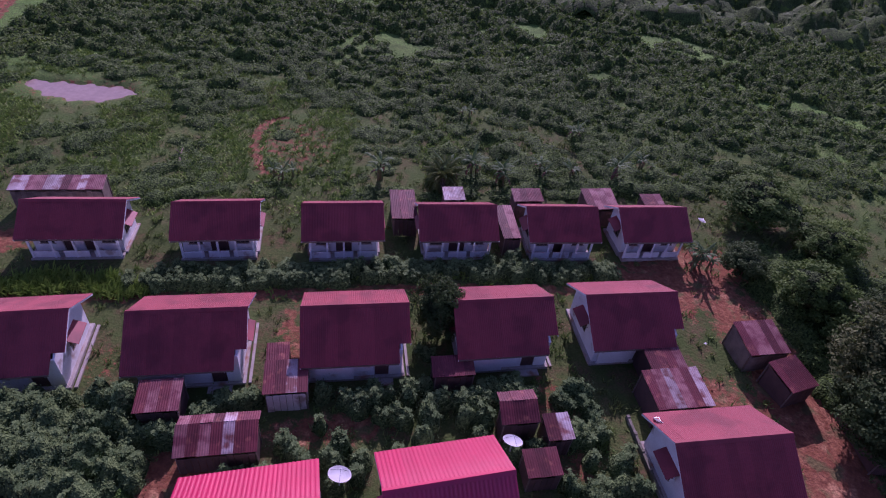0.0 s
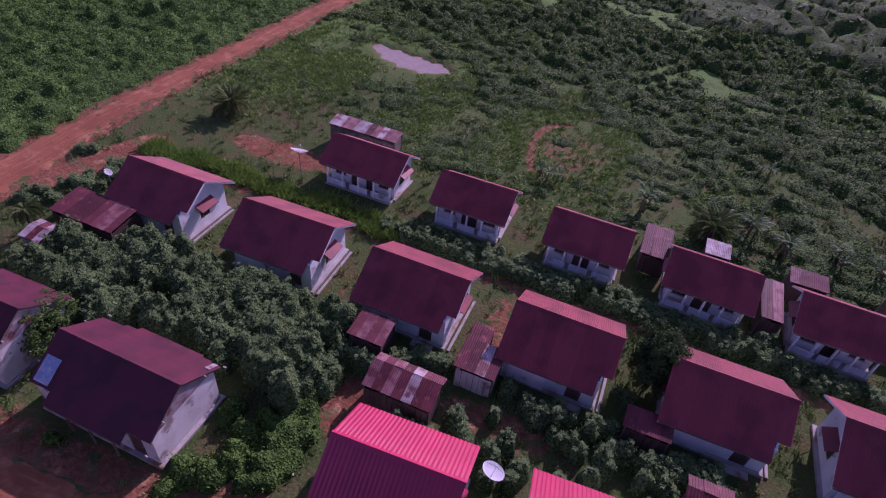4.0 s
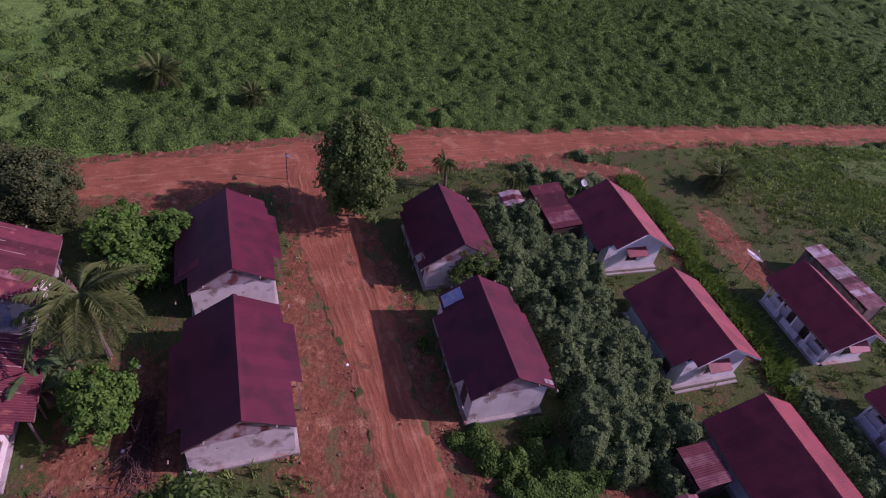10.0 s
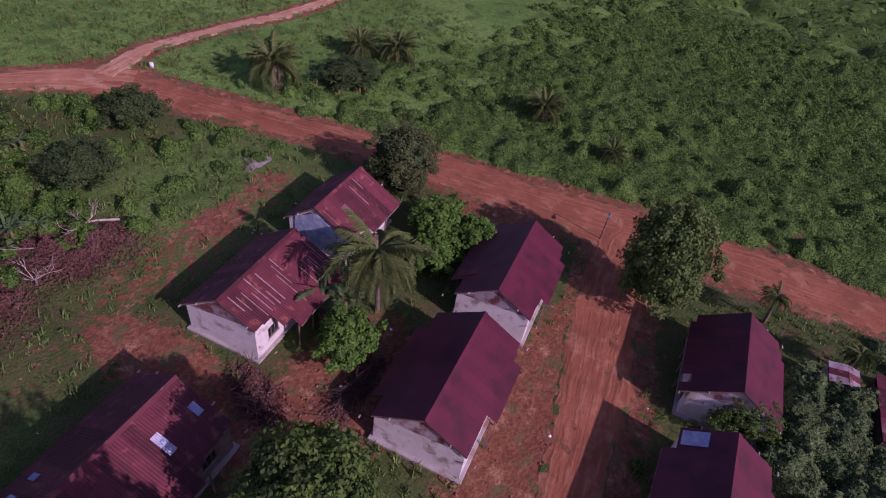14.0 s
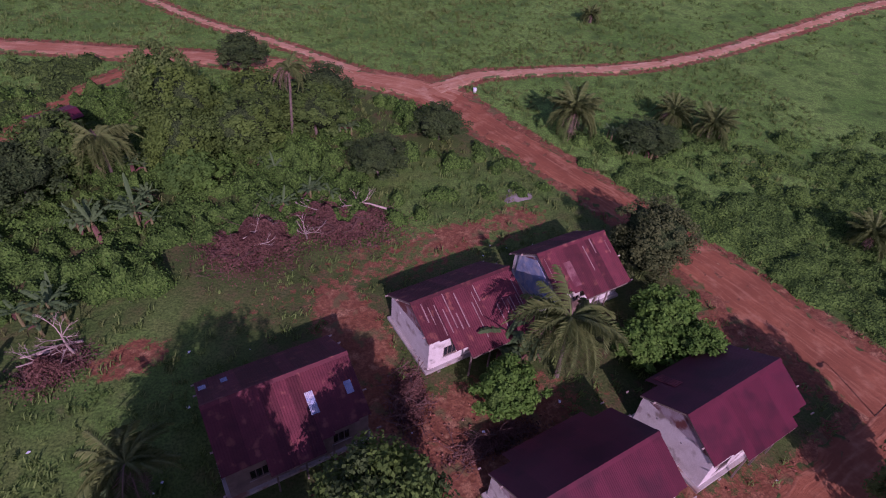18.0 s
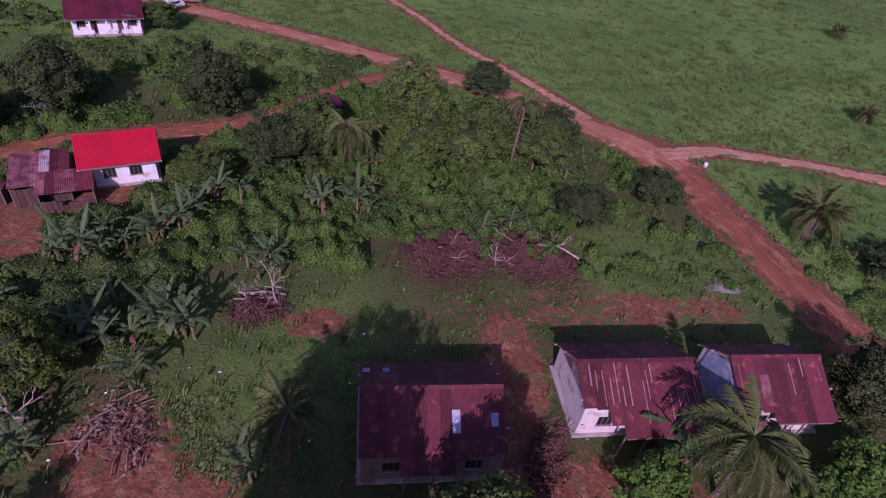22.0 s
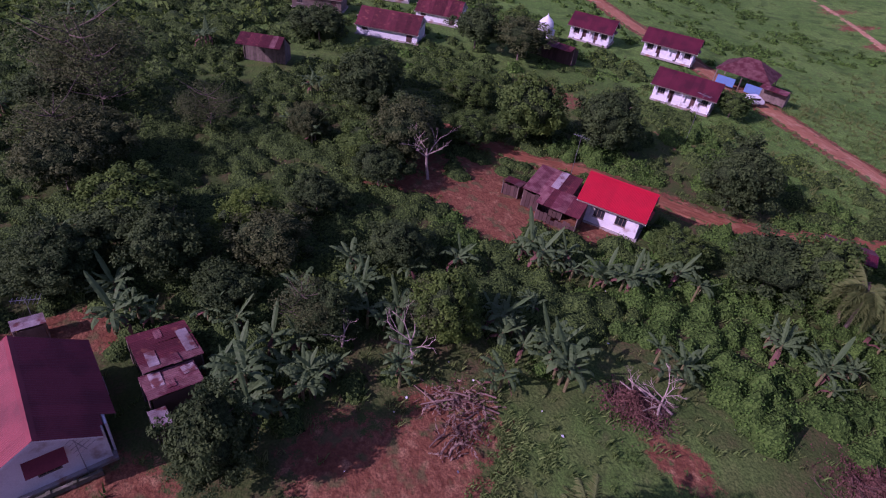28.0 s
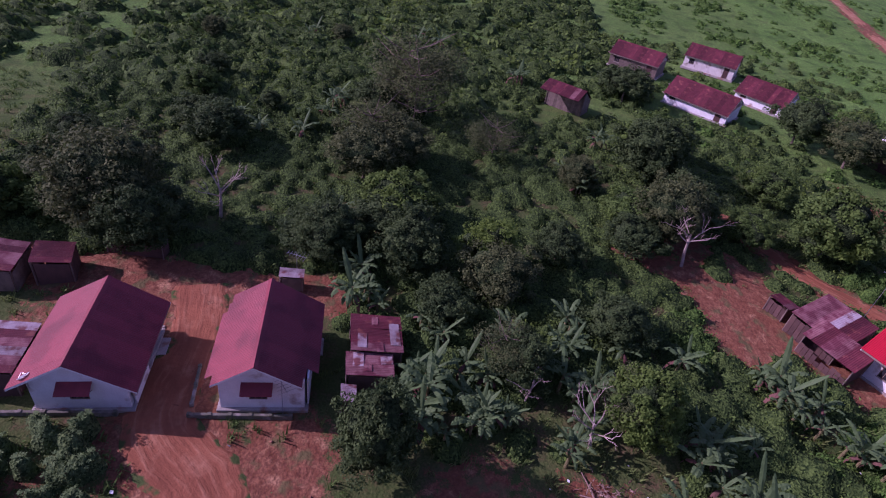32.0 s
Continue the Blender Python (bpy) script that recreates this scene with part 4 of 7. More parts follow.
for lx, ly, w, l, ze, run in ((-1.6, 1.3, 0.5, 1.2, 2.3, 4.5), (-3.9, 1.5, 0.45, 0.7, 2.3, 4.5), (4.2, -2.1, 0.45, 0.6, 2.35, 3.6), (2.9, -2.1, 0.4, 0.6, 2.35, 3.6)):
    roof_patch(g_house, lx, ly, w, l, 4.6, ze, run, "blue_tarp", "scrap of pale blue tarpaulin on the roof")
# hamlet at the far crossroads, porches towards the road
for p, q, lab in (((57.0, -69.1), (48.8, -74.4), "white porch house with a maroon roof in the hamlet"), ((75.1, -83.2), (66.8, -89.0), "white porch house with a maroon roof by the hamlet road"), ((85.0, -73.5), (78.0, -78.6), "white porch house with a maroon roof in the hamlet")):
    put_house(p, q, style="A", wf=2.8, wn=2.9, zr=4.3, zf=2.6, zn=2.4, roof="dark_roof", label=lab, group="hamlet houses")
put_house((90.5, -33.0), (84.0, -41.5), style="E", walls="plaster", roof="rust", wf=3.1, wn=3.4, zr=3.9, zf=2.3, zn=1.7, label="small white house with a rusty patched roof in the clearing", group="hamlet houses")
put_house((97.5, -47.0), (92.0, -53.5), style="E", walls="plaster", roof="rust", wf=3.1, wn=3.4, zr=3.9, zf=2.3, zn=1.7, label="small white house with a rusty roof behind trees", group="hamlet houses")
put_house((105.5, -25.5), (101.0, -33.5), style="E", walls="timber", roof="rust", wf=3, wn=3, zr=4.2, zf=2.5, zn=2.4, label="old hut with a patched rusty roof in the clearing", group="hamlet houses")
put_house((112.5, -41.0), (108.0, -49.5), style="E", walls="block", roof="rust", wf=3, wn=3, zr=4.2, zf=2.5, zn=2.4, label="grey block hut with a rusty roof at the clearing's edge", group="hamlet houses")





SHEDS = []


def shed(x, y, length, width, zh, zl, mats, label, turn=TURN, boards="dark_board", gable=0.0, category="shed", wall_gap=0.25):
    """A lean-to of loose iron sheets on posts with board walls; gable > 0 adds a short back slope of that run."""
    s = thing("shed", pose(x, y, 0, 0, 0, turn), label, category, "sheds")
    SHEDS.append((x, y, radians(turn), length / 2, width / 2))
    HOUSES.append((x, y, radians(turn), length / 2 - 0.3, width / 2 - 0.3))
    n = max(2, round(length / 0.72))
    w = length / n
    rnd = random.Random(int(abs(x * 31 + y * 17)))
    front = width - gable
    yr = width / 2 - gable
    for i in range(n):
        key = mats[(i + rnd.randrange(2)) % len(mats)]
        m = M["pale_rust" if (key == "zinc" and len(mats) > 1 and rnd.random() < 0.5) or (key == "rust" and rnd.random() < 0.2) else key]
        for sgn, run, rise in ((-1, front, zh - zl), (1, gable, (zh - zl) * 0.5)):
            if run < 0.2:
                continue
            tag = (round(w, 3), round(run, 3), round(rise, 3), 5, m.name)
            if tag not in SHEETS:
                SHEETS[tag] = sheet_mesh("roof_sheet", w + 0.05, run, rise, 5, m, 0.02)
            skew = rnd.uniform(-1.5, 1.5)
            if sgn < 0:
                child("roof_sheet", SHEETS[tag], s, pose(-length / 2 + (i + 1) * w, yr, zh + rnd.uniform(0, 0.03), 0, 0, 180 + skew))
            else:
                child("roof_sheet", SHEETS[tag], s, pose(-length / 2 + i * w, yr, zh + rnd.uniform(0, 0.03), 0, 0, skew))
    for px in (-length / 2 + 0.12, length / 2 - 0.12):
        for py, z in ((-width / 2 + 0.12, zl), (yr - 0.05, zh)):
            bm = bmesh.new()
            tube_bm(bm, [(px, py, -0.15), (px + 0.02, py, z - 0.03)], [0.06, 0.05], 6)
            part("post", bm, M["timber"], s)
    for py, z in ((-width / 2 + 0.05, zl), (yr - 0.12, zh - 0.05)):
        k = max(3, int(length / 0.42))
        for i in range(k):
            a = -length / 2 + 0.15 + (length - 0.3) * i / k
            box("board", a, a + (length - 0.3) / k - 0.03, py - 0.015, py + 0.015, rnd.uniform(0.0, 0.12), z - wall_gap * rnd.uniform(0.5, 1.2), M[boards], s)
    for px in (-length / 2 + 0.1, length / 2 - 0.13):
        bm = bmesh.new()
        prism_bm(bm, [(-width / 2 + 0.2, 0.0), (yr - 0.2, 0.0), (yr - 0.2, zh - 0.3), (-width / 2 + 0.2, zl - 0.2)], px, px + 0.03, "x")
        part("side_panel", bm, M[boards], s)
    return s


shed(-16.5, 20.3, 2.6, 2.3, 2.2, 1.95, ("rust", "zinc", "rust"), "low shed of rusty and grey iron sheets behind a house")
shed(-9.2, 22.8, 2.8, 2.5, 2.3, 2.0, ("rust", "rust", "zinc"), "small kitchen shed under patched rusty sheets", boards="block")
shed(-10.3, 24.7, 1.5, 1.5, 2.25, 2.1, ("rust",), "tiny lean-to of rusty sheets")
shed(-12.0, 18.2, 4.7, 2.6, 2.5, 1.9, ("rust", "rust", "zinc"), "long plank shed with rusty ridge sheets", gable=0.8)
shed(1.7, 25.4, 2.9, 1.6, 2.2, 1.9, ("rust",), "low wood store under red rusty sheets")
shed(6.1, 22.5, 2.5, 2.3, 2.7, 2.1, ("rust",), "small plank hut with a rusty gable roof", gable=0.95)
shed(8.7, 21.5, 1.7, 1.8, 2.3, 2.0, ("zinc", "rust"), "small coop with striped old sheets")
shed(7.6, 19.0, 2.2, 1.8, 2.0, 1.8, ("rust",), "rusty lean-to beside the red zinc house")
shed(17.3, 25.6, 4.2, 3.1, 2.5, 2.2, ("rust", "rust", "zinc", "rust"), "wide back kitchen under patched iron sheets")
shed(17.0, 28.6, 2.8, 2.6, 2.4, 2.1, ("rust",), "dark lean-to against the house")
shed(25.3, 31.6, 3.4, 3.0, 2.5, 2.0, ("rust", "rust", "zinc"), "open shed with orange rusty sheets", boards="timber")
shed(26.6, 28.4, 2.6, 2.6, 2.3, 1.9, ("rust",), "leaning shed of dark rusty sheets", turn=24)
shed(-34.6, 40.2, 7.6, 1.9, 2.5, 2.2, ("zinc", "zinc", "zinc", "rust"), "long back kitchen under pale loose zinc sheets", boards="timber")
shed(-4.1, 43.3, 2.3, 4.0, 2.5, 2.1, ("rust",), "dark plank kitchen beside the house")
shed(0.4, 45.8, 2.0, 1.8, 2.6, 2.3, ("zinc",), "small back store under a bright zinc sheet")
shed(7.6, 47.2, 2.9, 1.8, 2.5, 2.2, ("rust",), "plank store behind the house")
shed(5.6, 42.6, 1.7, 4.6, 2.4, 2.1, ("rust", "rust", "zinc"), "narrow side kitchen under rusty sheets")
shed(14.9, 48.0, 3.2, 3.0, 2.6, 2.2, ("rust", "rust", "zinc"), "old plank shed with weathered sheets")
shed(20.5, 49.5, 2.2, 1.6, 2.2, 2.0, ("rust",), "small wood store in the scrub")
shed(-41.2, 15.3, 6.2, 3.0, 2.5, 2.1, ("rust", "rust", "rust", "zinc"), "wide front shed of dark patched sheets")
shed(-42.0, 11.4, 2.0, 2.0, 2.2, 1.9, ("zinc", "rust"), "small pale hut of old zinc sheets", boards="zinc", gable=0.8)
side_shed = shed(23.8, 3.5, 3.5, 3.6, 2.4, 2.1, ("rust", "rust", "zinc", "rust"), "side shed under patched rusty sheets by the white house", turn=13)
low_coop = shed(21.1, 3.4, 2.0, 3.2, 2.15, 1.9, ("rust", "zinc"), "low coop under loose old sheets")
for s, length, width, zh, zl, pieces in (
    (side_shed, 3.5, 3.6, 2.4, 2.1, ((-0.2, 0.5, 0.62, 1.3, "zinc"), (0.9, 2.7, 0.7, 2.1, "zinc"), (-1.0, 1.7, 0.5, 0.9, "pale_rust"), (1.5, 1.5, 0.45, 0.8, "pale_rust"))),
    (low_coop, 2.0, 3.2, 2.15, 1.9, ((0.9, 0.5, 0.7, 1.2, "zinc"), (-0.1, 1.2, 0.5, 0.6, "pale_rust"), (0.6, 2.3, 0.8, 0.7, "zinc"))),
):
    for i, (px, down, run, across, key) in enumerate(pieces):
        rise = run * (zh - zl) / width
        child("loose_sheet", sheet_mesh("loose_sheet", across, run, rise, 5, M[key], 0.02), s, pose(px, width / 2 - down, zh - (zh - zl) * down / width + 0.06, 0, 0, 178 + 3 * (i % 3)), "loose pale sheet laid over the roof")
shed(18.8, 4.3, 1.3, 1.0, 1.7, 1.5, ("zinc",), "small hen coop with a pale zinc lid")
shed(29.4, 11.3, 1.1, 1.9, 1.6, 1.45, ("zinc",), "little water stand under zinc sheets", boards="timber")
shed(34.0, -33.8, 4.6, 5.0, 2.7, 2.1, ("rust", "pale_rust", "rust", "zinc"), "side annex under patched purple-brown sheets", turn=213.6)
shed(31.0, -32.9, 4.4, 2.8, 2.5, 1.9, ("rust", "pale_rust", "rust"), "front veranda roof of patched old sheets", turn=213.6, boards="dark_board", wall_gap=1.2)
shed(36.8, -31.0, 2.0, 1.8, 1.6, 1.3, ("rust",), "tumbledown firewood rack under rusty sheets", turn=33.6)
shed(77.0, -14.0, 6.0, 5.4, 4.0, 2.2, ("rust", "rust", "zinc", "rust"), "lone plank hut with a rusty gable roof in the clearing", turn=60, boards="timber", gable=2.6, category="hut")
shed(72.5, -60.3, 8.0, 4.0, 3.2, 2.4, ("rust",), "low maroon-roofed hall beside the domed shrine", turn=30, gable=1.9)
shed(15.6, -56.0, 4.4, 4.0, 2.9, 2.2, ("dark_roof",), "small dark-roofed hut behind the coconut palm", turn=33, boards="dark_board", gable=1.6, category="hut")
shed(49.6, -88.3, 4.2, 3.4, 2.6, 2.0, ("rust",), "open roadside stall under rusty sheets", turn=20, gable=1.6, boards="timber")
shed(30.6, 24.4, 1.3, 4.6, 1.5, 1.3, ("timber", "dark_board"), "low timber rack stacked with planks", turn=4)


# ---- hip-roofed stall with blue panels ----
st = thing("market_stall", pose(56.8, -90.2, 0.0, 0, 0, 25), "roadside stall with a rusty hipped roof and blue panels", "stall")
bm = bmesh.new()
b4 = [bm.verts.new(p) for p in ((-4.6, -4.0, 2.4), (4.6, -4.0, 2.4), (4.6, 4.0, 2.4), (-4.6, 4.0, 2.4))]
t2 = [bm.verts.new(p) for p in ((-1.0, 0, 4.6), (1.0, 0, 4.6))]
for f in ((b4[0], b4[1], t2[1], t2[0]), (b4[1], b4[2], t2[1]), (b4[2], b4[3], t2[0], t2[1]), (b4[3], b4[0], t2[0])):
    bm.faces.new(f)
bmesh.ops.solidify(bm, geom=bm.faces[:], thickness=0.06)
part("roof", bm, M["pale_rust"], st)
for px in (-4.2, 0, 4.2):
    for py in (-3.6, 3.6):
        box("post", px - 0.08, px + 0.08, py - 0.08, py + 0.08, -0.2, 2.45, M["timber"], st)
for px in (-4.2, 0.6):
    box("panel", px + 0.2, px + 3.2, 3.5, 3.6, 0.1, 1.5, M["blue_paint"], st, 0.01, "faded blue painted panel")

# ---- shrine dome ----
sh = thing("shrine", pose(81.2, -64.6, 0, 0, 0, 30) @ Matrix.Diagonal((0.62, 0.62, 0.75, 1)), "small white domed shrine beside the hall", "shrine")
box("base", -2.2, 2.2, -2.2, 2.2, -0.1, 3.0, M["plaster"], sh, 0.05)
bm = bmesh.new()
prof = [(2.0, 3.0), (2.2, 3.5), (2.25, 4.1), (2.0, 4.8), (1.4, 5.4), (0.6, 5.9), (0.15, 6.3), (0.02, 6.8)]
tube_bm(bm, [(0, 0, z) for r, z in prof], [r for r, z in prof], 20)
part("dome", bm, M["white"], sh, "pale metal onion dome")


# ---- dishes, masts, lamp, barrel ----
def dish(x, y, z, size, tilt, turn):
    d = thing("satellite_dish", pose(x, y, 0, 0, 0, turn), "large pale satellite dish on a pole" if size > 0.7 else "small white satellite dish on a bracket", "satellite dish")
    bm = bmesh.new()
    tube_bm(bm, [(0, 0, -0.2 if z < 2.2 else z - 0.9), (0, 0, z - 0.1)], [0.045, 0.04], 8)
    part("pole", bm, M["steel"], d)
    bm = bmesh.new()
    rings = []
    for k in range(6):
        r = size * k / 5
        rings.append([bm.verts.new((r * math.cos(2 * math.pi * i / 24), r * math.sin(2 * math.pi * i / 24), 0.32 * size * (k / 5) ** 2)) for i in range(24)] if k else [bm.verts.new((0, 0, 0))])
    for k in range(5):
        for i in range(24):
            j = (i + 1) % 24
            bm.faces.new((rings[0][0], rings[1][i], rings[1][j]) if k == 0 else (rings[k][i], rings[k + 1][i], rings[k + 1][j], rings[k][j]))
    bmesh.ops.solidify(bm, geom=bm.faces[:], thickness=0.02)
    bowl = part("bowl", bm, M["white"], d)
    bowl.matrix_basis = pose(0, 0, z, tilt, 0, 0)
    for i in range(3):
        a = 2 * math.pi * i / 3
        bm = bmesh.new()
        tube_bm(bm, [(size * 0.9 * math.cos(a), size * 0.9 * math.sin(a), 0.26 * size), (0, 0, 0.85 * size)], [0.012, 0.012], 4)
        part("feed_strut", bm, M["steel"], bowl)
    bm = bmesh.new()
    tube_bm(bm, [(0, 0, 0.8 * size), (0, 0, 0.92 * size)], [0.05, 0.04], 8)
    part("feed_head", bm, M["white"], bowl)
    return d


dish(-4.2, 15.9, 3.1, 0.66, 22, 160)
dish(5.6, 19.6, 2.6, 0.62, 25, 170)
dish(-36.4, 32.6, 2.0, 0.85, 28, 200)
dish(-44.2, 18.4, 2.9, 0.35, 40, 120)
dish(14.8, 22.0, 3.2, 0.35, 55, 150)
dish(24.0, 45.3, 3.0, 0.4, 50, 140)


def mast(x, y, h, turn):
    a = thing("tv_antenna", pose(x, y, 0, 0, 0, turn), "tall thin television antenna on a steel mast", "antenna")
    bm = bmesh.new()
    tube_bm(bm, [(0, 0, -0.2), (0.02, 0, h)], [0.03, 0.02], 6)
    part("mast", bm, M["steel"], a)
    box("boom", -0.9, 0.9, -0.015, 0.015, h - 0.25, h - 0.22, M["steel"], a)
    for i in range(7):
        w = 0.55 - 0.05 * i
        box("element", -0.8 + 0.26 * i - 0.01, -0.8 + 0.26 * i + 0.01, -w, w, h - 0.22, h - 0.2, M["steel"], a)
    return a


mast(17.6, 8.2, 3.2, 40)
mast(30.4, 11.2, 2.8, 80)
mast(36.0, -37.6, 6.5, 30)
mast(41.5, -61.0, 7.0, 10)

lp = thing("lamp_post", pose(-44.4, -9.4, 0, 0, 0, 20), "rusty roadside lamp post with a small head", "lamp post")
bm = bmesh.new()
tube_bm(bm, [(0, 0, -0.2), (0, 0, 2.9), (0.12, 0, 3.1), (0.6, 0, 3.15)], [0.06, 0.05, 0.045, 0.04], 8)
part("pole", bm, M["dark_board"], lp)
box("lamp_head", 0.5, 0.95, -0.12, 0.12, 3.05, 3.2, M["steel"], lp, 0.02)
br = thing("marker_drum", pose(-31.1, -61.7, 0), "white painted drum at the road junction", "drum")
bm = bmesh.new()
tube_bm(bm, [(0, 0, -0.05), (0, 0, 0.06), (0, 0, 0.3), (0, 0, 0.55)], [0.24, 0.22, 0.23, 0.22], 16)
part("drum", bm, M["white"], br)


# ---- fences and kerbs ----
def low_wall(p, q, h, mat, label):
    v = Vector(q) - Vector(p)
    w = thing("garden_wall", pose(p[0], p[1], 0, 0, 0, math.degrees(math.atan2(v.y, v.x))), label, "low wall")
    box("base", 0, v.length, -0.1, 0.1, -0.1, h, mat, w, 0.015)
    n = int(v.length / 1.2)
    for i in range(n + 1):
        x = v.length * i / n
        box("pier", x - 0.12, x + 0.12, -0.12, 0.12, -0.1, h + 0.06, mat, w, 0.02)


low_wall((16.2, 13.6), (17.3, 7.6), 0.35, M["mossy"], "low mossy garden wall before the white house")
low_wall((14.2, 24.2), (15.5, 17.8), 0.35, M["mossy"], "low mossy concrete kerb along the house front")
low_wall((17.0, 13.8), (20.0, 14.6), 0.3, M["mossy"], "low mossy concrete kerb beside the yard")

# ---- parked car ----
car = thing("car", pose(50.0, -83.6, 0.05, 0, 0, 70), "small white parked car on the hamlet road", "car")
bm = bmesh.new()
prism_bm(bm, [(-2.0, 0.35), (2.0, 0.35), (2.05, 0.75), (1.2, 0.9), (0.6, 1.4), (-1.2, 1.45), (-1.9, 0.95), (-2.05, 0.8)], -0.8, 0.8)
bmesh.ops.bevel(bm, geom=bm.edges[:], offset=0.06, segments=2, affect="EDGES")
part("body", bm, M["white"], car)
for sx in (-0.82, 0.80):
    box("side_window", -1.1, 0.55, sx, sx + 0.02, 0.98, 1.32, M["glass"], car)
for px in (-1.25, 1.25):
    for py in (-0.78, 0.62):
        wh = child("wheel", None, car, pose(px, py, 0.32))
        bm = bmesh.new()
        tube_bm(bm, [(0, 0, 0), (0, 0.02, 0), (0, 0.16, 0), (0, 0.18, 0)], [0.27, 0.31, 0.31, 0.27], 16)
        part("tyre", bm, M["glass"], wh)

# ---- pond ----
pts = []
for i in range(48):
    a = 2 * math.pi * i / 48
    x = 6.4 * math.cos(a)
    half = 2.7 * abs(math.sin(a)) ** 0.8 * (0.8 + 0.28 * math.cos(a)) + 0.15 * math.sin(5 * a) + 0.1 * math.sin(9 * a + 1)
    pts.append((-46.2 + x, 61.4 + 1.4 * math.cos(a) ** 2 + (half if math.sin(a) >= 0 else -half) + 0.12 * math.sin(11 * a)))
verts = [(-46.2, 61.6, -0.3)] + [(-46.2 + (x + 46.2) * 1.25, 61.6 + (y - 61.6) * 1.5, -0.3) for x, y in pts] + [(-46.2 + (x + 46.2) * 1.25, 61.6 + (y - 61.6) * 1.5, -0.5) for x, y in pts]
faces = [(0, 1 + i, 1 + (i + 1) % 48) for i in range(48)] + [(1 + i, 49 + i, 49 + (i + 1) % 48, 1 + (i + 1) % 48) for i in range(48)]
tagged(new("water", mesh_of("water", verts, faces, M["water"])), "pale muddy pond with an uneven grassy bank", "pond", kind="structure")


# ---- brush heaps, dead trees, logs ----
def twig_bm(bm, base, direction, length, radius, depth, rnd):
    end = base + direction * length
    mid = base.lerp(end, 0.5) + Vector((rnd.uniform(-1, 1), rnd.uniform(-1, 1), rnd.uniform(-0.5, 0.8))) * length * 0.08
    tube_bm(bm, [base, mid, end], [radius, radius * 0.75, radius * 0.4], 5)
    if depth:
        for i in range(3):
            d = (direction + Vector((rnd.uniform(-1, 1), rnd.uniform(-1, 1), rnd.uniform(-0.4, 0.9))) * 0.75).normalized()
            twig_bm(bm, mid.lerp(end, rnd.uniform(0.0, 1.0)), d, length * rnd.uniform(0.45, 0.7), radius * 0.5, depth - 1, rnd)


def dead_tree(x, y, h, seed, label="bare bleached dead tree with twisted limbs", lean=0.1):
    rnd = random.Random(seed)
    t = thing("dead_tree", pose(x, y, 0, 0, 0, rnd.uniform(0, 360)), label, "dead tree")
    bm = bmesh.new()
    top = Vector((lean * h, 0, h * 0.55))
    tube_bm(bm, [Vector((0, 0, -0.2)), top * 0.5 + Vector((0.1, 0.05, 0)), top], [0.028 * h, 0.022 * h, 0.016 * h], 7)
    part("trunk", bm, M["dead_wood"], t)
    for i in range(6):
        bm = bmesh.new()
        a = i * 2.4 + rnd.random()
        twig_bm(bm, top * rnd.uniform(0.6, 1.0), Vector((math.cos(a), math.sin(a), rnd.uniform(0.5, 1.3))).normalized(), h * rnd.uniform(0.28, 0.42), 0.011 * h, 2, rnd)
        part("limb", bm, M["dead_wood"], t)


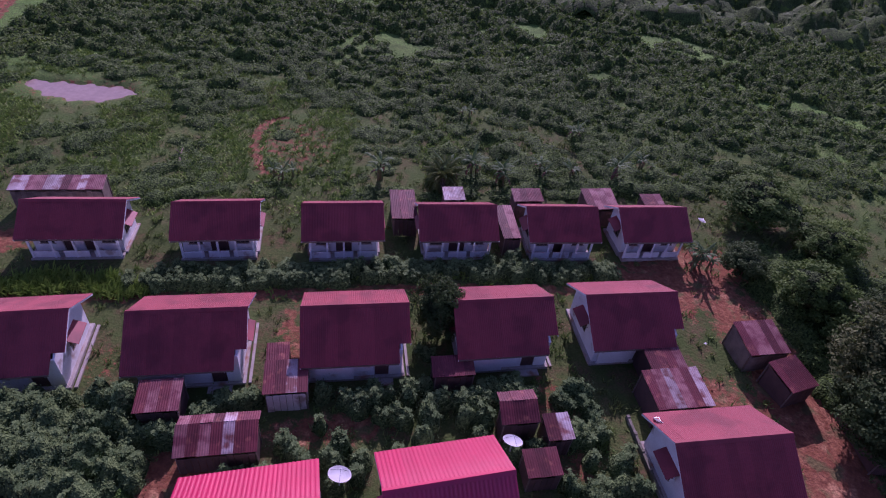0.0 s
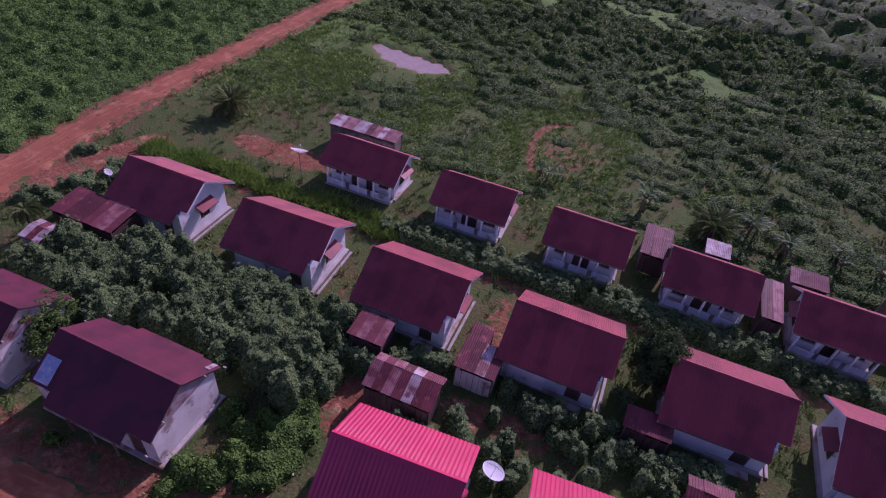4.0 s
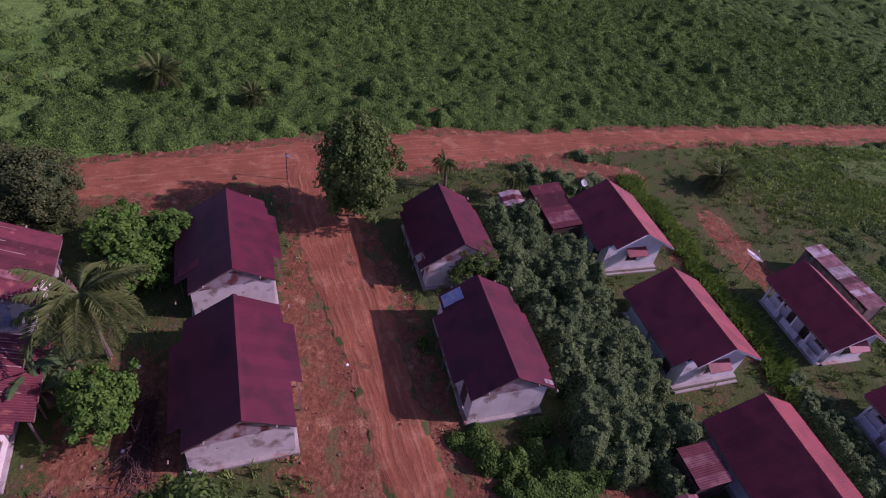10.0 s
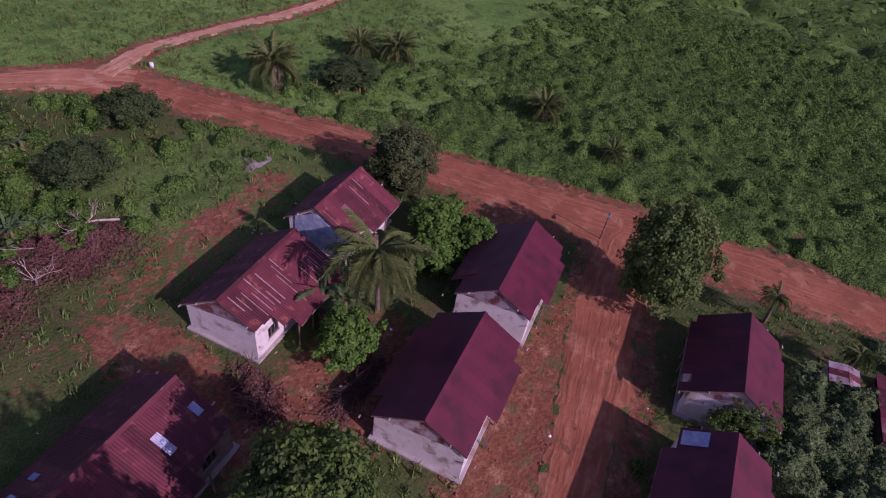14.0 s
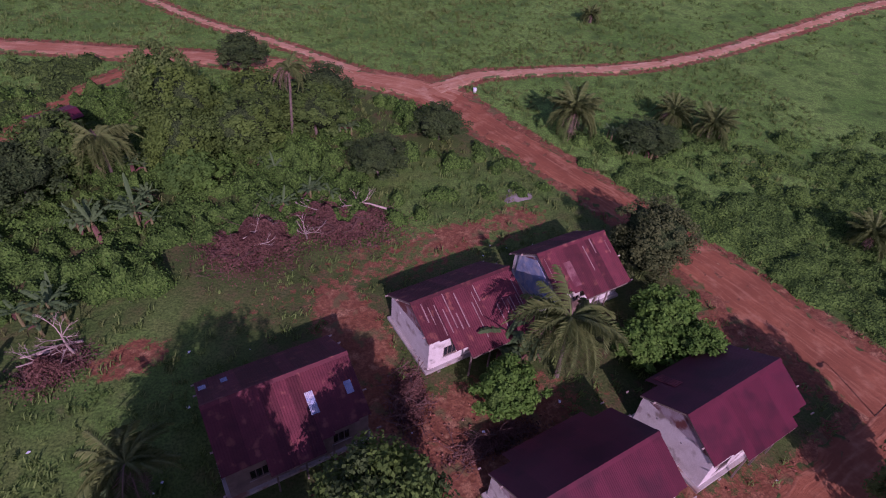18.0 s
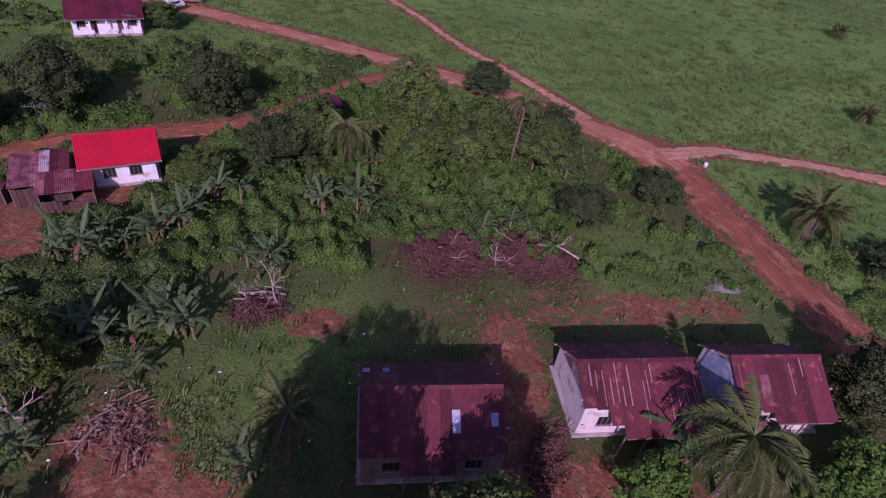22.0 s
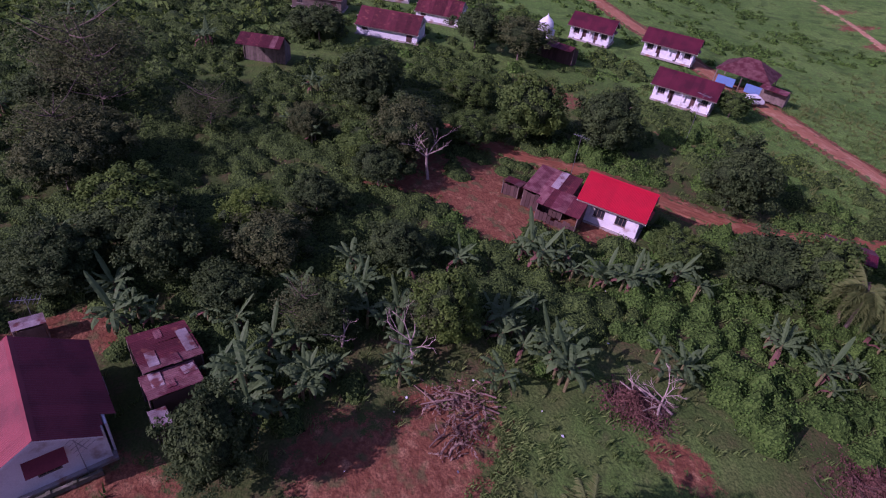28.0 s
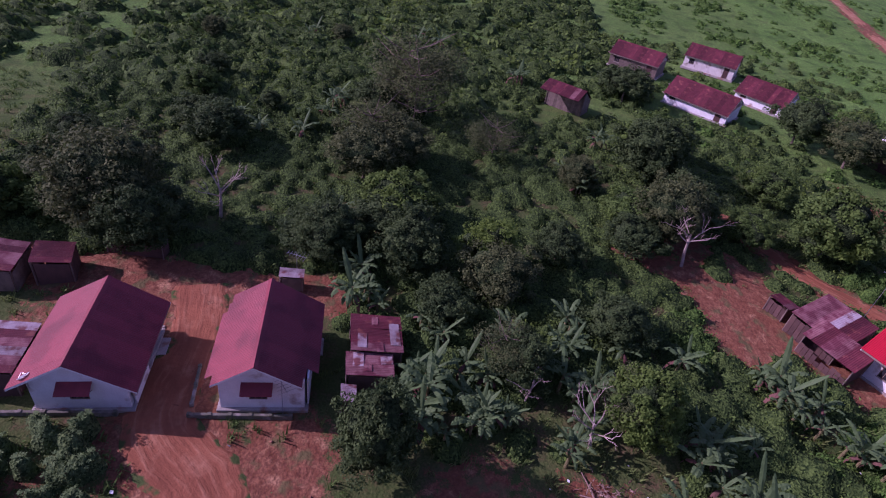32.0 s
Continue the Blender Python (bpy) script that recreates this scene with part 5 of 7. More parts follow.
def brush_heap(x, y, rx, ry, turn, seed, leaves="dry", logs=3, tall=1.3, label="heap of cut branches with withered brown leaves"):
    rnd = random.Random(seed)
    h = thing("brush_heap", pose(x, y, 0, 0, 0, turn), label, "brush heap")
    bm = bmesh.new()
    for i in range(int(12 * rx)):
        a = rnd.uniform(0, 6.28)
        b = Vector((rnd.uniform(-rx, rx), rnd.uniform(-ry, ry), rnd.uniform(0.0, 0.5)))
        b.z += tall * 0.6 * max(0, 1 - math.hypot(b.x / rx, b.y / ry))
        twig_bm(bm, b, Vector((math.cos(a), math.sin(a), rnd.uniform(-0.05, 0.6))).normalized(), rnd.uniform(0.7, 1.6), 0.028, 1, rnd)
    tagged(part("brushwood", bm, M["twig"], h), kind="stuff")
    q = np.random.default_rng(seed)
    n = int(1900 * rx * ry)
    px, py = q.normal(0, rx * 0.48, n), q.normal(0, ry * 0.48, n)
    lumps = 0.55 + 0.3 * np.sin(px * 2.1 + seed) * np.cos(py * 2.4) + 0.25 * np.sin(px * 0.9 + 2 * seed)
    mound = tall * lumps * np.clip(1.25 - np.hypot(px / rx, py / ry), 0.06, 1)
    p = np.stack([px, py, mound * (1 - 0.6 * q.random(n) ** 2) + 0.04], 1)
    nr = q.normal(size=(n, 3)) + np.array([0, 0, 0.6])
    nr /= np.linalg.norm(nr, axis=1, keepdims=True)
    a = np.cross(nr, q.normal(size=(n, 3)))
    a /= np.linalg.norm(a, axis=1, keepdims=True)
    b = np.cross(nr, a)
    s = q.uniform(0.04, 0.12, (n, 1))
    quad = np.stack([p - a * s, p + b * s * 0.6, p + a * s, p - b * s * 0.6], 1)
    tagged(child("withered_foliage", quick_mesh("withered_foliage", quad.reshape(-1, 3), np.arange(n * 4).reshape(-1, 4), M[leaves]), h), kind="stuff")
    for i in range(logs):
        bm = bmesh.new()
        a = rnd.uniform(-0.5, 0.5)
        c = Vector((rnd.uniform(-rx, rx) * 0.7, -ry * rnd.uniform(0.5, 1.0), 0.2))
        d = Vector((math.cos(a), math.sin(a), 0.03))
        tube_bm(bm, [c - d * 1.6, c + Vector((0, 0.05, 0.35)), c + d * 1.6 + Vector((0, 0.3, 0.5))], [0.1, 0.08, 0.04], 8)
        part("log", bm, M["dead_wood"], h)
    for i in range(logs):
        bm = bmesh.new()
        a = rnd.uniform(0, 6.28)
        c = Vector((rnd.uniform(-rx, rx) * 0.55, rnd.uniform(-ry, ry) * 0.5, tall * 0.45))
        twig_bm(bm, c, Vector((math.cos(a), math.sin(a), rnd.uniform(0.15, 0.5))).normalized(), rnd.uniform(1.1, 1.7), 0.045, 2, rnd)
        tagged(part("bleached_branch", bm, M["pale_wood"], h), label="bare bleached branch", kind="stuff")


brush_heap(-3.0, -35.4, 3.6, 3.4, 5, 11, logs=4, tall=2.6)
brush_heap(-10.6, -36.9, 4.4, 2.9, -14, 12, logs=5, tall=2.6)
brush_heap(9.8, -24.6, 2.0, 1.6, 30, 13, label="heap of red withered branches beside the plot")
brush_heap(-12.8, -17.4, 2.6, 1.2, 80, 16, logs=0, tall=0.8, label="scatter of dry brush beside the old house")
brush_heap(-17.5, -13.2, 3.0, 0.8, 13, 17, logs=0, tall=0.7, label="strip of dry brush on the broken soil")
dead_tree(41.7, -23.4, 6.4, 1, lean=0.08)
dead_tree(8.6, -25.6, 3.6, 2, "leafless grey shrub beside the brush heap")
dead_tree(-7.6, -35.6, 3.2, 3, "fallen bare branches on the brush heap", 0.5)
dead_tree(18.8, -11.8, 4.6, 4, "leafless grey shrub among the bananas")
dead_tree(37.2, 20.4, 6.0, 5, "thin bare dead tree above the undergrowth")
dead_tree(21.3, -7.2, 3.6, 6, "leafless grey shrub among the bananas")


log = thing("fallen_log", pose(-28.4, 50.2, float(height(-28.4, 50.2)) + 0.12, 0, 0, 108), "reddish bare fallen log in the grass", "log")
bm = bmesh.new()
tube_bm(bm, [(-1.9, 0, 0), (-0.6, 0.06, 0.02), (0.7, 0, 0.05), (1.8, -0.1, 0.02)], [0.13, 0.12, 0.1, 0.06], 9)
part("trunk", bm, M["bark"], log)
bm = bmesh.new()
tube_bm(bm, [(0.3, 0, 0.04), (0.7, 0.4, 0.2), (0.9, 0.6, 0.3)], [0.05, 0.04, 0.02], 6)
part("limb", bm, M["bark"], log)


# ---- ash from a burnt heap ----
verts, faces = [(0, 0, 0.22)], []
for k in range(3):
    for i in range(18):
        a = 2 * math.pi * i / 18
        r = (k + 1) * 0.55 * (1 + 0.22 * math.sin(3 * a + 1) + 0.12 * math.sin(7 * a))
        verts.append((1.3 * r * math.cos(a), r * math.sin(a), (0.2, 0.1, -0.08)[k] + 0.03 * math.sin(5 * a + k)))
faces += [(0, 1 + i, 1 + (i + 1) % 18) for i in range(18)]
for k in range(2):
    faces += [(1 + 18 * k + i, 1 + 18 * (k + 1) + i, 1 + 18 * (k + 1) + (i + 1) % 18, 1 + 18 * k + (i + 1) % 18) for i in range(18)]
ash = thing("ash_heap", pose(-28.5, -38.6, 0, 0, 0, 20), "flat heap of pale grey ash by the road", "ash heap")
child("ash", mesh_of("ash", verts, faces, M["ash"], True), ash)

# ---- plants ----
rng = np.random.default_rng(7)
# trees and palms: place, height, crown radius
TREES_WEST = [
    (-40.2, -3.2, 9.8, 3.3), (-35.9, -26.6, 7.3, 3.1), (2.9, -53.1, 9.2, 3.8), (-2.9, -50.1, 7.3, 4), (-11.4, -58.7, 5.5, 3.8),
    (-2.4, -71.2, 4.7, 3.1), (2.6, -47.8, 7.4, 3.2), (-10.1, -53.2, 6.4, 3.6), (5.2, -57.6, 9.6, 3.2), (13.4, -47.6, 7.6, 3.3), (-4.6, -55.4, 7.4, 3.6), (0.4, 30, 6, 1.8), 
    (-33.4, 6.8, 3.9, 2.3), (-16.4, -14.9, 6.5, 2.4),
    (-46.8, -45.3, 3.4, 3.6), (-15.4, -44.4, 4.6, 3.0), (-23.4, -50.4, 4.4, 2.8),
]
TREES_SOUTH = [
    (27.3, -53, 9.0, 3.6), (15.7, -44.2, 6.8, 3.7), (21.5, -39.5, 3.9, 2.6), (29.3, -14.7, 4.7, 2.7),
    (20.3, -14.7, 6.8, 2.3), (14.9, 1.9, 7.6, 2.3), (32.4, -4.9, 5.4, 3.0), (28.4, -0.9, 4.0, 2.3), (33.8, 32.4, 3.9, 2.9),
    (23.6, -6.9, 4.8, 2.1), (31.8, 37.2, 5.5, 3.0), (30.8, 24.6, 7.0, 3.0), (33.2, 27.9, 9.8, 4.2),
]
TREES_EAST = [
    (23.4, 35.7, 5.8, 3.1), (27.5, 41.8, 3.2, 2.0), (32.1, 51.1, 5, 4.2),
]
TREES_FAR = [
    (42.4, -47.1, 9.2, 3.9), (47.0, -38.8, 9.8, 4.2), (58.5, -22.6, 9.8, 4.3), (45.5, -21.9, 8.1, 3.4), (88.6, -24.7, 4.4, 4.2),
    (47.3, -76, 4.4, 3), (78.2, -48.7, 8.1, 4.3), (46.3, -18.3, 5.3, 3.4), (37.9, 5.6, 8.3, 4.4), (47.9, 9.6, 11, 5),
    (64.9, 11, 8.5, 5), (57.6, -36.8, 5.4, 3.4), (34.2, 25.1, 6.6, 4.7), (40.4, 4.7, 10, 5), (35.7, 11.1, 5.9, 4.3),
    (51.3, 6.5, 11, 5), (49.7, 25.6, 9.3, 4.6), (35.8, -4.2, 8.8, 3.8), (38.3, -10.5, 7.4, 3.4), (63.6, -23.8, 7.7, 4.4),
    (49.4, -24.9, 6.3, 4), (72.8, -53.9, 7.7, 4.8), (85.1, -24.2, 6.4, 4), (36.9, 45.6, 6.8, 4.7), (36.6, 35.8, 7.8, 3.1),
    (34.4, 58.1, 4.5, 3.3),
]
BANANAS_NEAR = [
    (-20.4, -20, 5, 3.1), (9.3, -38.1, 4.16, 2.9), (6.2, -39.2, 3.76, 2.7), (24.7, -26.2, 5, 3), (21.4, -29.5, 3.2, 2.5),
    (20.2, -34.7, 3.04, 2.5), (18.2, -38.1, 2.4, 2.1), (13.7, -21, 4.72, 2.9), (-4.2, -46.9, 2.4, 2.7), (-12.6, -52.3, 2.88, 2.5),
    (-5.9, -39.2, 2.88, 2.4), (-10.2, -40.5, 2.64, 2.5), (19.8, -20.1, 3.52, 2.3), (12.5, -28.9, 3.28, 2.5), (5.5, -12, 3.28, 2.1),
    (28.9, -11, 2.8, 2.6), (54, -14.2, 2.72, 3.6), (23.1, -9.9, 4, 2.5), (10.6, -30.1, 2.88, 2.3), (6.4, -46.8, 3.6, 2.5),
    (19.1, -4.2, 3.44, 1.9), (19.9, -0.7, 4.88, 2.5),
]
BANANAS_FAR = [
    (28.1, 6.2, 4.48, 2.7), (17.8, -18.2, 3.68, 2.3), (20.1, -22.6, 2.4, 2), (82.6, -6.5, 4.32, 3.6),
    (23, -14, 2.8, 1.7), (96.6, 9.1, 4.56, 5.4), (63.1, 16.6, 4.16, 3.2), (57.3, 26, 2.4, 3), (56.8, 19.1, 2.4, 2.7),
    (90, 26.3, 3.6, 2.8), (25.8, -0.7, 2.4, 1.5), (19.8, -11, 3.28, 1.7), (19.7, -31.3, 4.48, 2.3), (14, 63.7, 3.04, 3.1),
    (21.5, 58.9, 2.4, 3.6), (24.6, 41.7, 2.4, 2.9), (1.3, 66.4, 2.4, 2.5), (-17, 48, 2.4, 1.7),
]
COCONUTS = [
    (-23.5, -17.2, 8.3, 4), (9.4, -47.3, 6.4, 3.6), (-7.5, -51.7, 9.6, 2.2), (3, -13.3, 6.2, 2.9), (-45.6, 5.5, 3.7, 1.4),
    (-45, 11.8, 3.1, 1.4),
]
OIL_PALMS = [
    (-39.3, -49.9, 8.3, 4), (-56.4, -46.7, 5, 3.3), (-58.9, -25.2, 5, 3.1), (-57, -15, 4.3, 1.9), (-53.4, -50.4, 4.5, 3.2),
    (-59.2, -85.6, 3.7, 2.3), (-69.4, -126.9, 3.5, 2.4), (-49.8, 35.4, 3.8, 2.6), (-0.9, 50.4, 4, 2.7),
]

THIN_TREES = [(21.0, -14.5, 5.6, 2.4), (24.2, -5.5, 5.0, 2.2), (65.7, 7.4, 12.0, 6.0), (52.2, 9.5, 8.0, 3.5), (62.3, 6.3, 10.0, 4.5), (57.0, -3.9, 6.0, 3.0)]
BANANAS_MEADOW = [(-44.3, -44.8, 2.6, 1.6), (-46.4, -43.2, 2.4, 1.4), (-43.6, -47.6, 2.2, 1.3)]
BANANAS_EAST = [
    (21.7, 0.8, 3.0, 1.0), (20.6, -3.0, 2.8, 1.4), (19.6, -6.2, 2.6, 1.3), (17.2, -2.2, 2.6, 1.2), (22.4, -4.6, 3.0, 1.4), (28.6, 4.9, 3.6, 1.3), (21.9, -0.9, 3.9, 1.5), (18.2, -3.8, 3.5, 1.2), (18.1, -10.4, 3.1, 1.7), (19.4, -19.1, 4.0, 1.3), (13.7, -21.1, 3.6, 1.0),
    (26.5, -10.6, 3.2, 1.5), (29.1, -10.6, 4.1, 1.2), (26.7, -19.1, 3.8, 1.7), (23.9, -27.1, 3.4, 1.3), (26.7, -25.6, 3.0, 1.0), (14.5, -16.4, 3.9, 1.5),
    (66, 16.5, 3.5, 1.2), (60.5, 16.4, 3.1, 1.7), (53.8, 17.7, 4.0, 1.3), (53.5, 22.5, 3.6, 1.0), (39.4, 10, 3.2, 1.5), (52.3, -14.2, 4.1, 1.2),
    (31.5, 6.2, 3.8, 1.7), (85.5, -6.9, 3.4, 1.3), (56.2, -13, 3.0, 1.0),
]
BANANAS_PLOT = [
    (65.5, -17.4, 3.9, 1.5), (57.5, 18.5, 3.5, 1.2), (25.8, -1.2, 3.0, 1.0), (27, -6.1, 3.9, 1.5), (26.2, -10.6, 3.5, 1.2), (20.7, -0.4, 3.1, 1.7),
    (21, -14.8, 4.0, 1.3), (19.3, -4.4, 3.6, 1.0), (27, -14.9, 3.2, 1.5), (15.6, -21.2, 4.1, 1.2), (10.6, -29.2, 3.8, 1.7), (10.2, -39.5, 3.4, 1.3),
    (5.7, -42.3, 3.0, 1.0), (19, -37.1, 3.9, 1.5), (25, -26.3, 3.5, 1.2), (27.1, 0.6, 3.1, 1.7), (4.5, -11.5, 4.0, 1.3), (23, -3, 3.6, 1.0),
    (24.5, -8.5, 3.2, 1.5), (22.5, -12, 4.1, 1.2), (-0.5, 51.5, 3.8, 1.7),
]
BANANAS_NORTH = [
    (5.4, 52.8, 3.4, 1.3), (12.9, 54.5, 3.0, 1.0), (18, 55.7, 3.9, 1.5), (24, 42, 3.5, 1.2), (27.4, 42.1, 3.1, 1.7), (-7.4, 50.4, 4.0, 1.3),
    (2, 53.5, 3.6, 1.0), (9.5, 55, 3.2, 1.5), (16.9, -37.3, 4.1, 1.2), (6.5, -40.4, 3.8, 1.7), (-8.4, -40.6, 3.4, 1.3), (24.9, -29.2, 3.0, 1.0),
    (21, -30, 3.9, 1.5), (-19.8, -19.0, 3.5, 1.2), (-21.6, -18.6, 3.1, 1.7), (18, -0.5, 4.0, 1.3), (19.5, 0.8, 3.6, 1.0), (18.6, -18.9, 3.2, 1.5),
    (19.3, -33.4, 4.1, 1.2), (14.5, -20.3, 3.8, 1.7),
]

def quads_from(centres, normals, size, aspect=0.6, roll=None):
    """Leaf quads (rhombs): arrays (n, 4, 3)."""
    n = len(centres)
    normals = normals / (np.linalg.norm(normals, axis=1, keepdims=True) + 1e-9)
    ref = rng.normal(size=(n, 3))
    a = np.cross(normals, ref)
    a /= np.linalg.norm(a, axis=1, keepdims=True) + 1e-9
    b = np.cross(normals, a)
    s = np.asarray(size).reshape(-1, 1) * np.ones((n, 1))
    bend = normals * s * 0.18
    return np.stack([centres - a * s - bend, centres + b * s * aspect, centres + a * s - bend, centres - b * s * aspect], 1)


def crown_cloud(n, lobes, size, flat=0.8):
    """A crown of leaves over several uneven lobes, within a unit sphere on z = -1..1."""
    out = []
    for k in range(lobes):
        c = rng.normal(size=3) * np.array([0.5, 0.5, 0.38])
        c = c / max(1, np.linalg.norm(c) / 0.68)
        r = rng.uniform(0.26, 0.46)
        m = int(n / lobes)
        d = rng.normal(size=(m, 3))
        d /= np.linalg.norm(d, axis=1, keepdims=True)
        d[:, 2] = np.where((d[:, 2] < -0.3) & (rng.random(m) < 0.7), -d[:, 2], d[:, 2])
        rad = r * (1 - 0.45 * rng.random(m) ** 2.2)
        p = c + d * rad[:, None] * np.array([1, 1, flat])
        nrm = d * 0.75 + np.array([0, 0, 0.5]) + rng.normal(size=(m, 3)) * 0.45
        out.append(quads_from(p, nrm, rng.uniform(0.6, 1.3, m) * size))
    return np.concatenate(out)


def mesh_from_quads(name, q, mat):
    return quick_mesh(name, q.reshape(-1, 3), np.arange(len(q) * 4).reshape(-1, 4), mat)


def trunk_mesh(name, height, radius, limbs, mat, seed, spread=0.35):
    rnd = random.Random(seed)
    bm = bmesh.new()
    top = Vector((rnd.uniform(-0.1, 0.1) * height, rnd.uniform(-0.1, 0.1) * height, height))
    pts = [Vector((0, 0, -0.2)).lerp(top, i / 5) + Vector((rnd.uniform(-1, 1), rnd.uniform(-1, 1), 0)) * 0.02 * height * (i not in (0, 5)) for i in range(6)]
    tube_bm(bm, pts, [radius * (1.35 if i == 0 else 1 - 0.13 * i) for i in range(6)], 8)
    for k in range(limbs):
        base = pts[2 + k % 3].lerp(pts[3 + k % 3], rnd.random())
        a = 2 * math.pi * (k + rnd.random() * 0.6) / limbs
        end = base + Vector((math.cos(a), math.sin(a), rnd.uniform(0.2, 0.6))) * height * rnd.uniform(0.3, 0.5) * (spread / 0.35)
        mid = base.lerp(end, 0.5) + Vector((0, 0, -0.04 * height))
        tube_bm(bm, [base, mid, end], [radius * 0.5, radius * 0.36, radius * 0.14], 6)
    me = bpy.data.meshes.new(name)
    bm.to_mesh(me)
    bm.free()
    me.materials.append(mat)
    return me


def clumped_crown(clumps, per_clump, size, leaf_mat, core_mat, seed):
    """A crown in a unit sphere: tight clumps of leaves over an uneven outline, with an added opaque core behind them,
    coloured dark for the shade inside.
    """
    q = np.random.default_rng(seed)
    ph = q.uniform(0, 6.28, 6)

    def outline(d):
        return 1 + 0.13 * np.sin(3.1 * d[:, 0] + ph[0]) * np.cos(2.7 * d[:, 1] + ph[1]) + 0.11 * np.sin(4.3 * d[:, 2] + ph[2] + 2 * d[:, 0]) + 0.07 * np.sin(7 * d[:, 1] + ph[3])
    i = np.arange(clumps) + 0.5
    z = 1 - 1.72 * i / clumps
    a = 2.39996 * i + q.uniform(-0.3, 0.3, clumps)
    d = np.stack([np.sqrt(1 - z * z) * np.cos(a), np.sqrt(1 - z * z) * np.sin(a), z], 1)
    c = d * (q.uniform(0.6, 0.86, clumps) * outline(d))[:, None]
    rad = q.uniform(0.12, 0.24, clumps)
    m = clumps * per_clump
    k = np.repeat(np.arange(clumps), per_clump)
    e = q.normal(size=(m, 3))
    e /= np.linalg.norm(e, axis=1, keepdims=True)
    p = c[k] + e * (rad[k] * q.random(m) ** 0.4)[:, None] * np.array([1, 1, 0.8])
    leaves = quads_from(p, e * 0.6 + d[k] * 0.4 + np.array([0, 0, 0.35]) + q.normal(size=(m, 3)) * 0.55, q.uniform(0.6, 1.35, m) * size)
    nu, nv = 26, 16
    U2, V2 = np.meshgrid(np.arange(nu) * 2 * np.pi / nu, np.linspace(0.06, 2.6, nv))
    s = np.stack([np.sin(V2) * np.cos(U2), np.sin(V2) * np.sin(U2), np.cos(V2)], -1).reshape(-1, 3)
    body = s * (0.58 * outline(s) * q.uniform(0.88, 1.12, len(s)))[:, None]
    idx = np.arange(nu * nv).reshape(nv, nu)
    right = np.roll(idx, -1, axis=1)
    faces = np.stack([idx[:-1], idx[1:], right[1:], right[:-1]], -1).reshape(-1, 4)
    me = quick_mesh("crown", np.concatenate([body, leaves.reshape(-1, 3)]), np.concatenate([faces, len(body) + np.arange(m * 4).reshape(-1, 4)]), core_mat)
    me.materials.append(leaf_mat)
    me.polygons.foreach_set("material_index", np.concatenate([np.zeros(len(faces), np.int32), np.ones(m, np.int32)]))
    return me


CROWNS = [clumped_crown(58 + 6 * (k % 3), 125, (0.034, 0.036, 0.032, 0.03, 0.038, 0.034)[k], M[("tree", "bush", "tree", "olive", "tree", "bush")[k]], M["tree_shade_core"], 300 + k) for k in range(6)]
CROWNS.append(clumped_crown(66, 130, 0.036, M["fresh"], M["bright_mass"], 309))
THIN_CROWN = mesh_from_quads("crown", crown_cloud(5200, 26, 0.024, 1.0), M["olive"])
TRUNKS = [trunk_mesh("trunk", 1.0, 0.045, 6, M["bark"], 40 + k, 0.42) for k in range(4)]
TWIGGY = trunk_mesh("trunk", 1.0, 0.022, 26, M["bark"], 77, 0.6)


def tree(x, y, h, r, k):
    t = thing("tree", pose(x, y, float(height(x, y)), 0, 0, (k * 67) % 360), ("broadleaf tree with a dense dark green crown", "broadleaf tree with a rounded green crown", "spreading bushy tree with leafy limbs", "thin-leaved olive green tree among the undergrowth", "broadleaf tree with a dense dark green crown", "leafy green tree beside the houses")[k % 6], "tree")
    if -64 < y < -43 and -30 < x < 18:
        k = (1, 6)[int(abs(x) * 7) % 2]
    k = CROWN_PICK.get((x, y), k % 6)
    hz = h * 0.46
    child("trunk", TRUNKS[k % 4], t, Matrix.Diagonal((r * 1.15, r * 1.15, h * 0.58, 1)))
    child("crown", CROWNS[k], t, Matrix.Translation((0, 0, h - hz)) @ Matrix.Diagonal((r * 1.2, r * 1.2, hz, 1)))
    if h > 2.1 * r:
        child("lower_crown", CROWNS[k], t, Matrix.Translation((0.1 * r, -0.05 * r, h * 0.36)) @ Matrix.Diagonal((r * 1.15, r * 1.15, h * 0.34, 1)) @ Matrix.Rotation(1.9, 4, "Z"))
    return t


def thin_tree(x, y, h, r, k):
    t = thing("tree", pose(x, y, float(height(x, y)), 0, 0, (k * 67) % 360), "half-bare grey tree with sparse olive leaves", "tree")
    child("trunk", TWIGGY, t, Matrix.Diagonal((r * 1.2, r * 1.2, h * 0.72, 1)), "grey twiggy trunk")
    child("crown", THIN_CROWN, t, Matrix.Translation((0, 0, h * 0.58)) @ Matrix.Diagonal((r * 1.2, r * 1.2, h * 0.45, 1)))
    return t


SHADE_TREES = [(-9.2, -7.4, 10.6, 3.2), (-1.6, 1.2, 18.2, 3.5), (1.2, 1.0, 17.0, 3.0)]
CROWN_PICK = {(14.9, 1.9): 0, (23.6, -6.9): 0, (-40.0, -2.8): 6, (-35.9, -26.6): 3, (5.2, -57.6): 6, (2.6, -47.8): 1, (13.4, -47.6): 1, (-9.2, -7.4): 1, (27.3, -53): 0, (42.4, -47.1): 0}
ALL_TREES = [(33.4, 2.4, 7.0, 2.8), (-40.0, -2.8, 10.4, 3.1), (34.0, 9.5, 6.0, 2.7)] + SHADE_TREES + [q for q in TREES_WEST[1:] + TREES_SOUTH + TREES_EAST if (q[0], q[1]) not in ((-16.4, -14.9), (23.4, 35.7))] + [(x, y, h * (0.95 if y < -15 else 0.62), r * (0.95 if y < -15 else 0.7)) for x, y, h, r in TREES_FAR]
# the wood east of the village, filled in between the trees placed above
wood = random.Random(21)
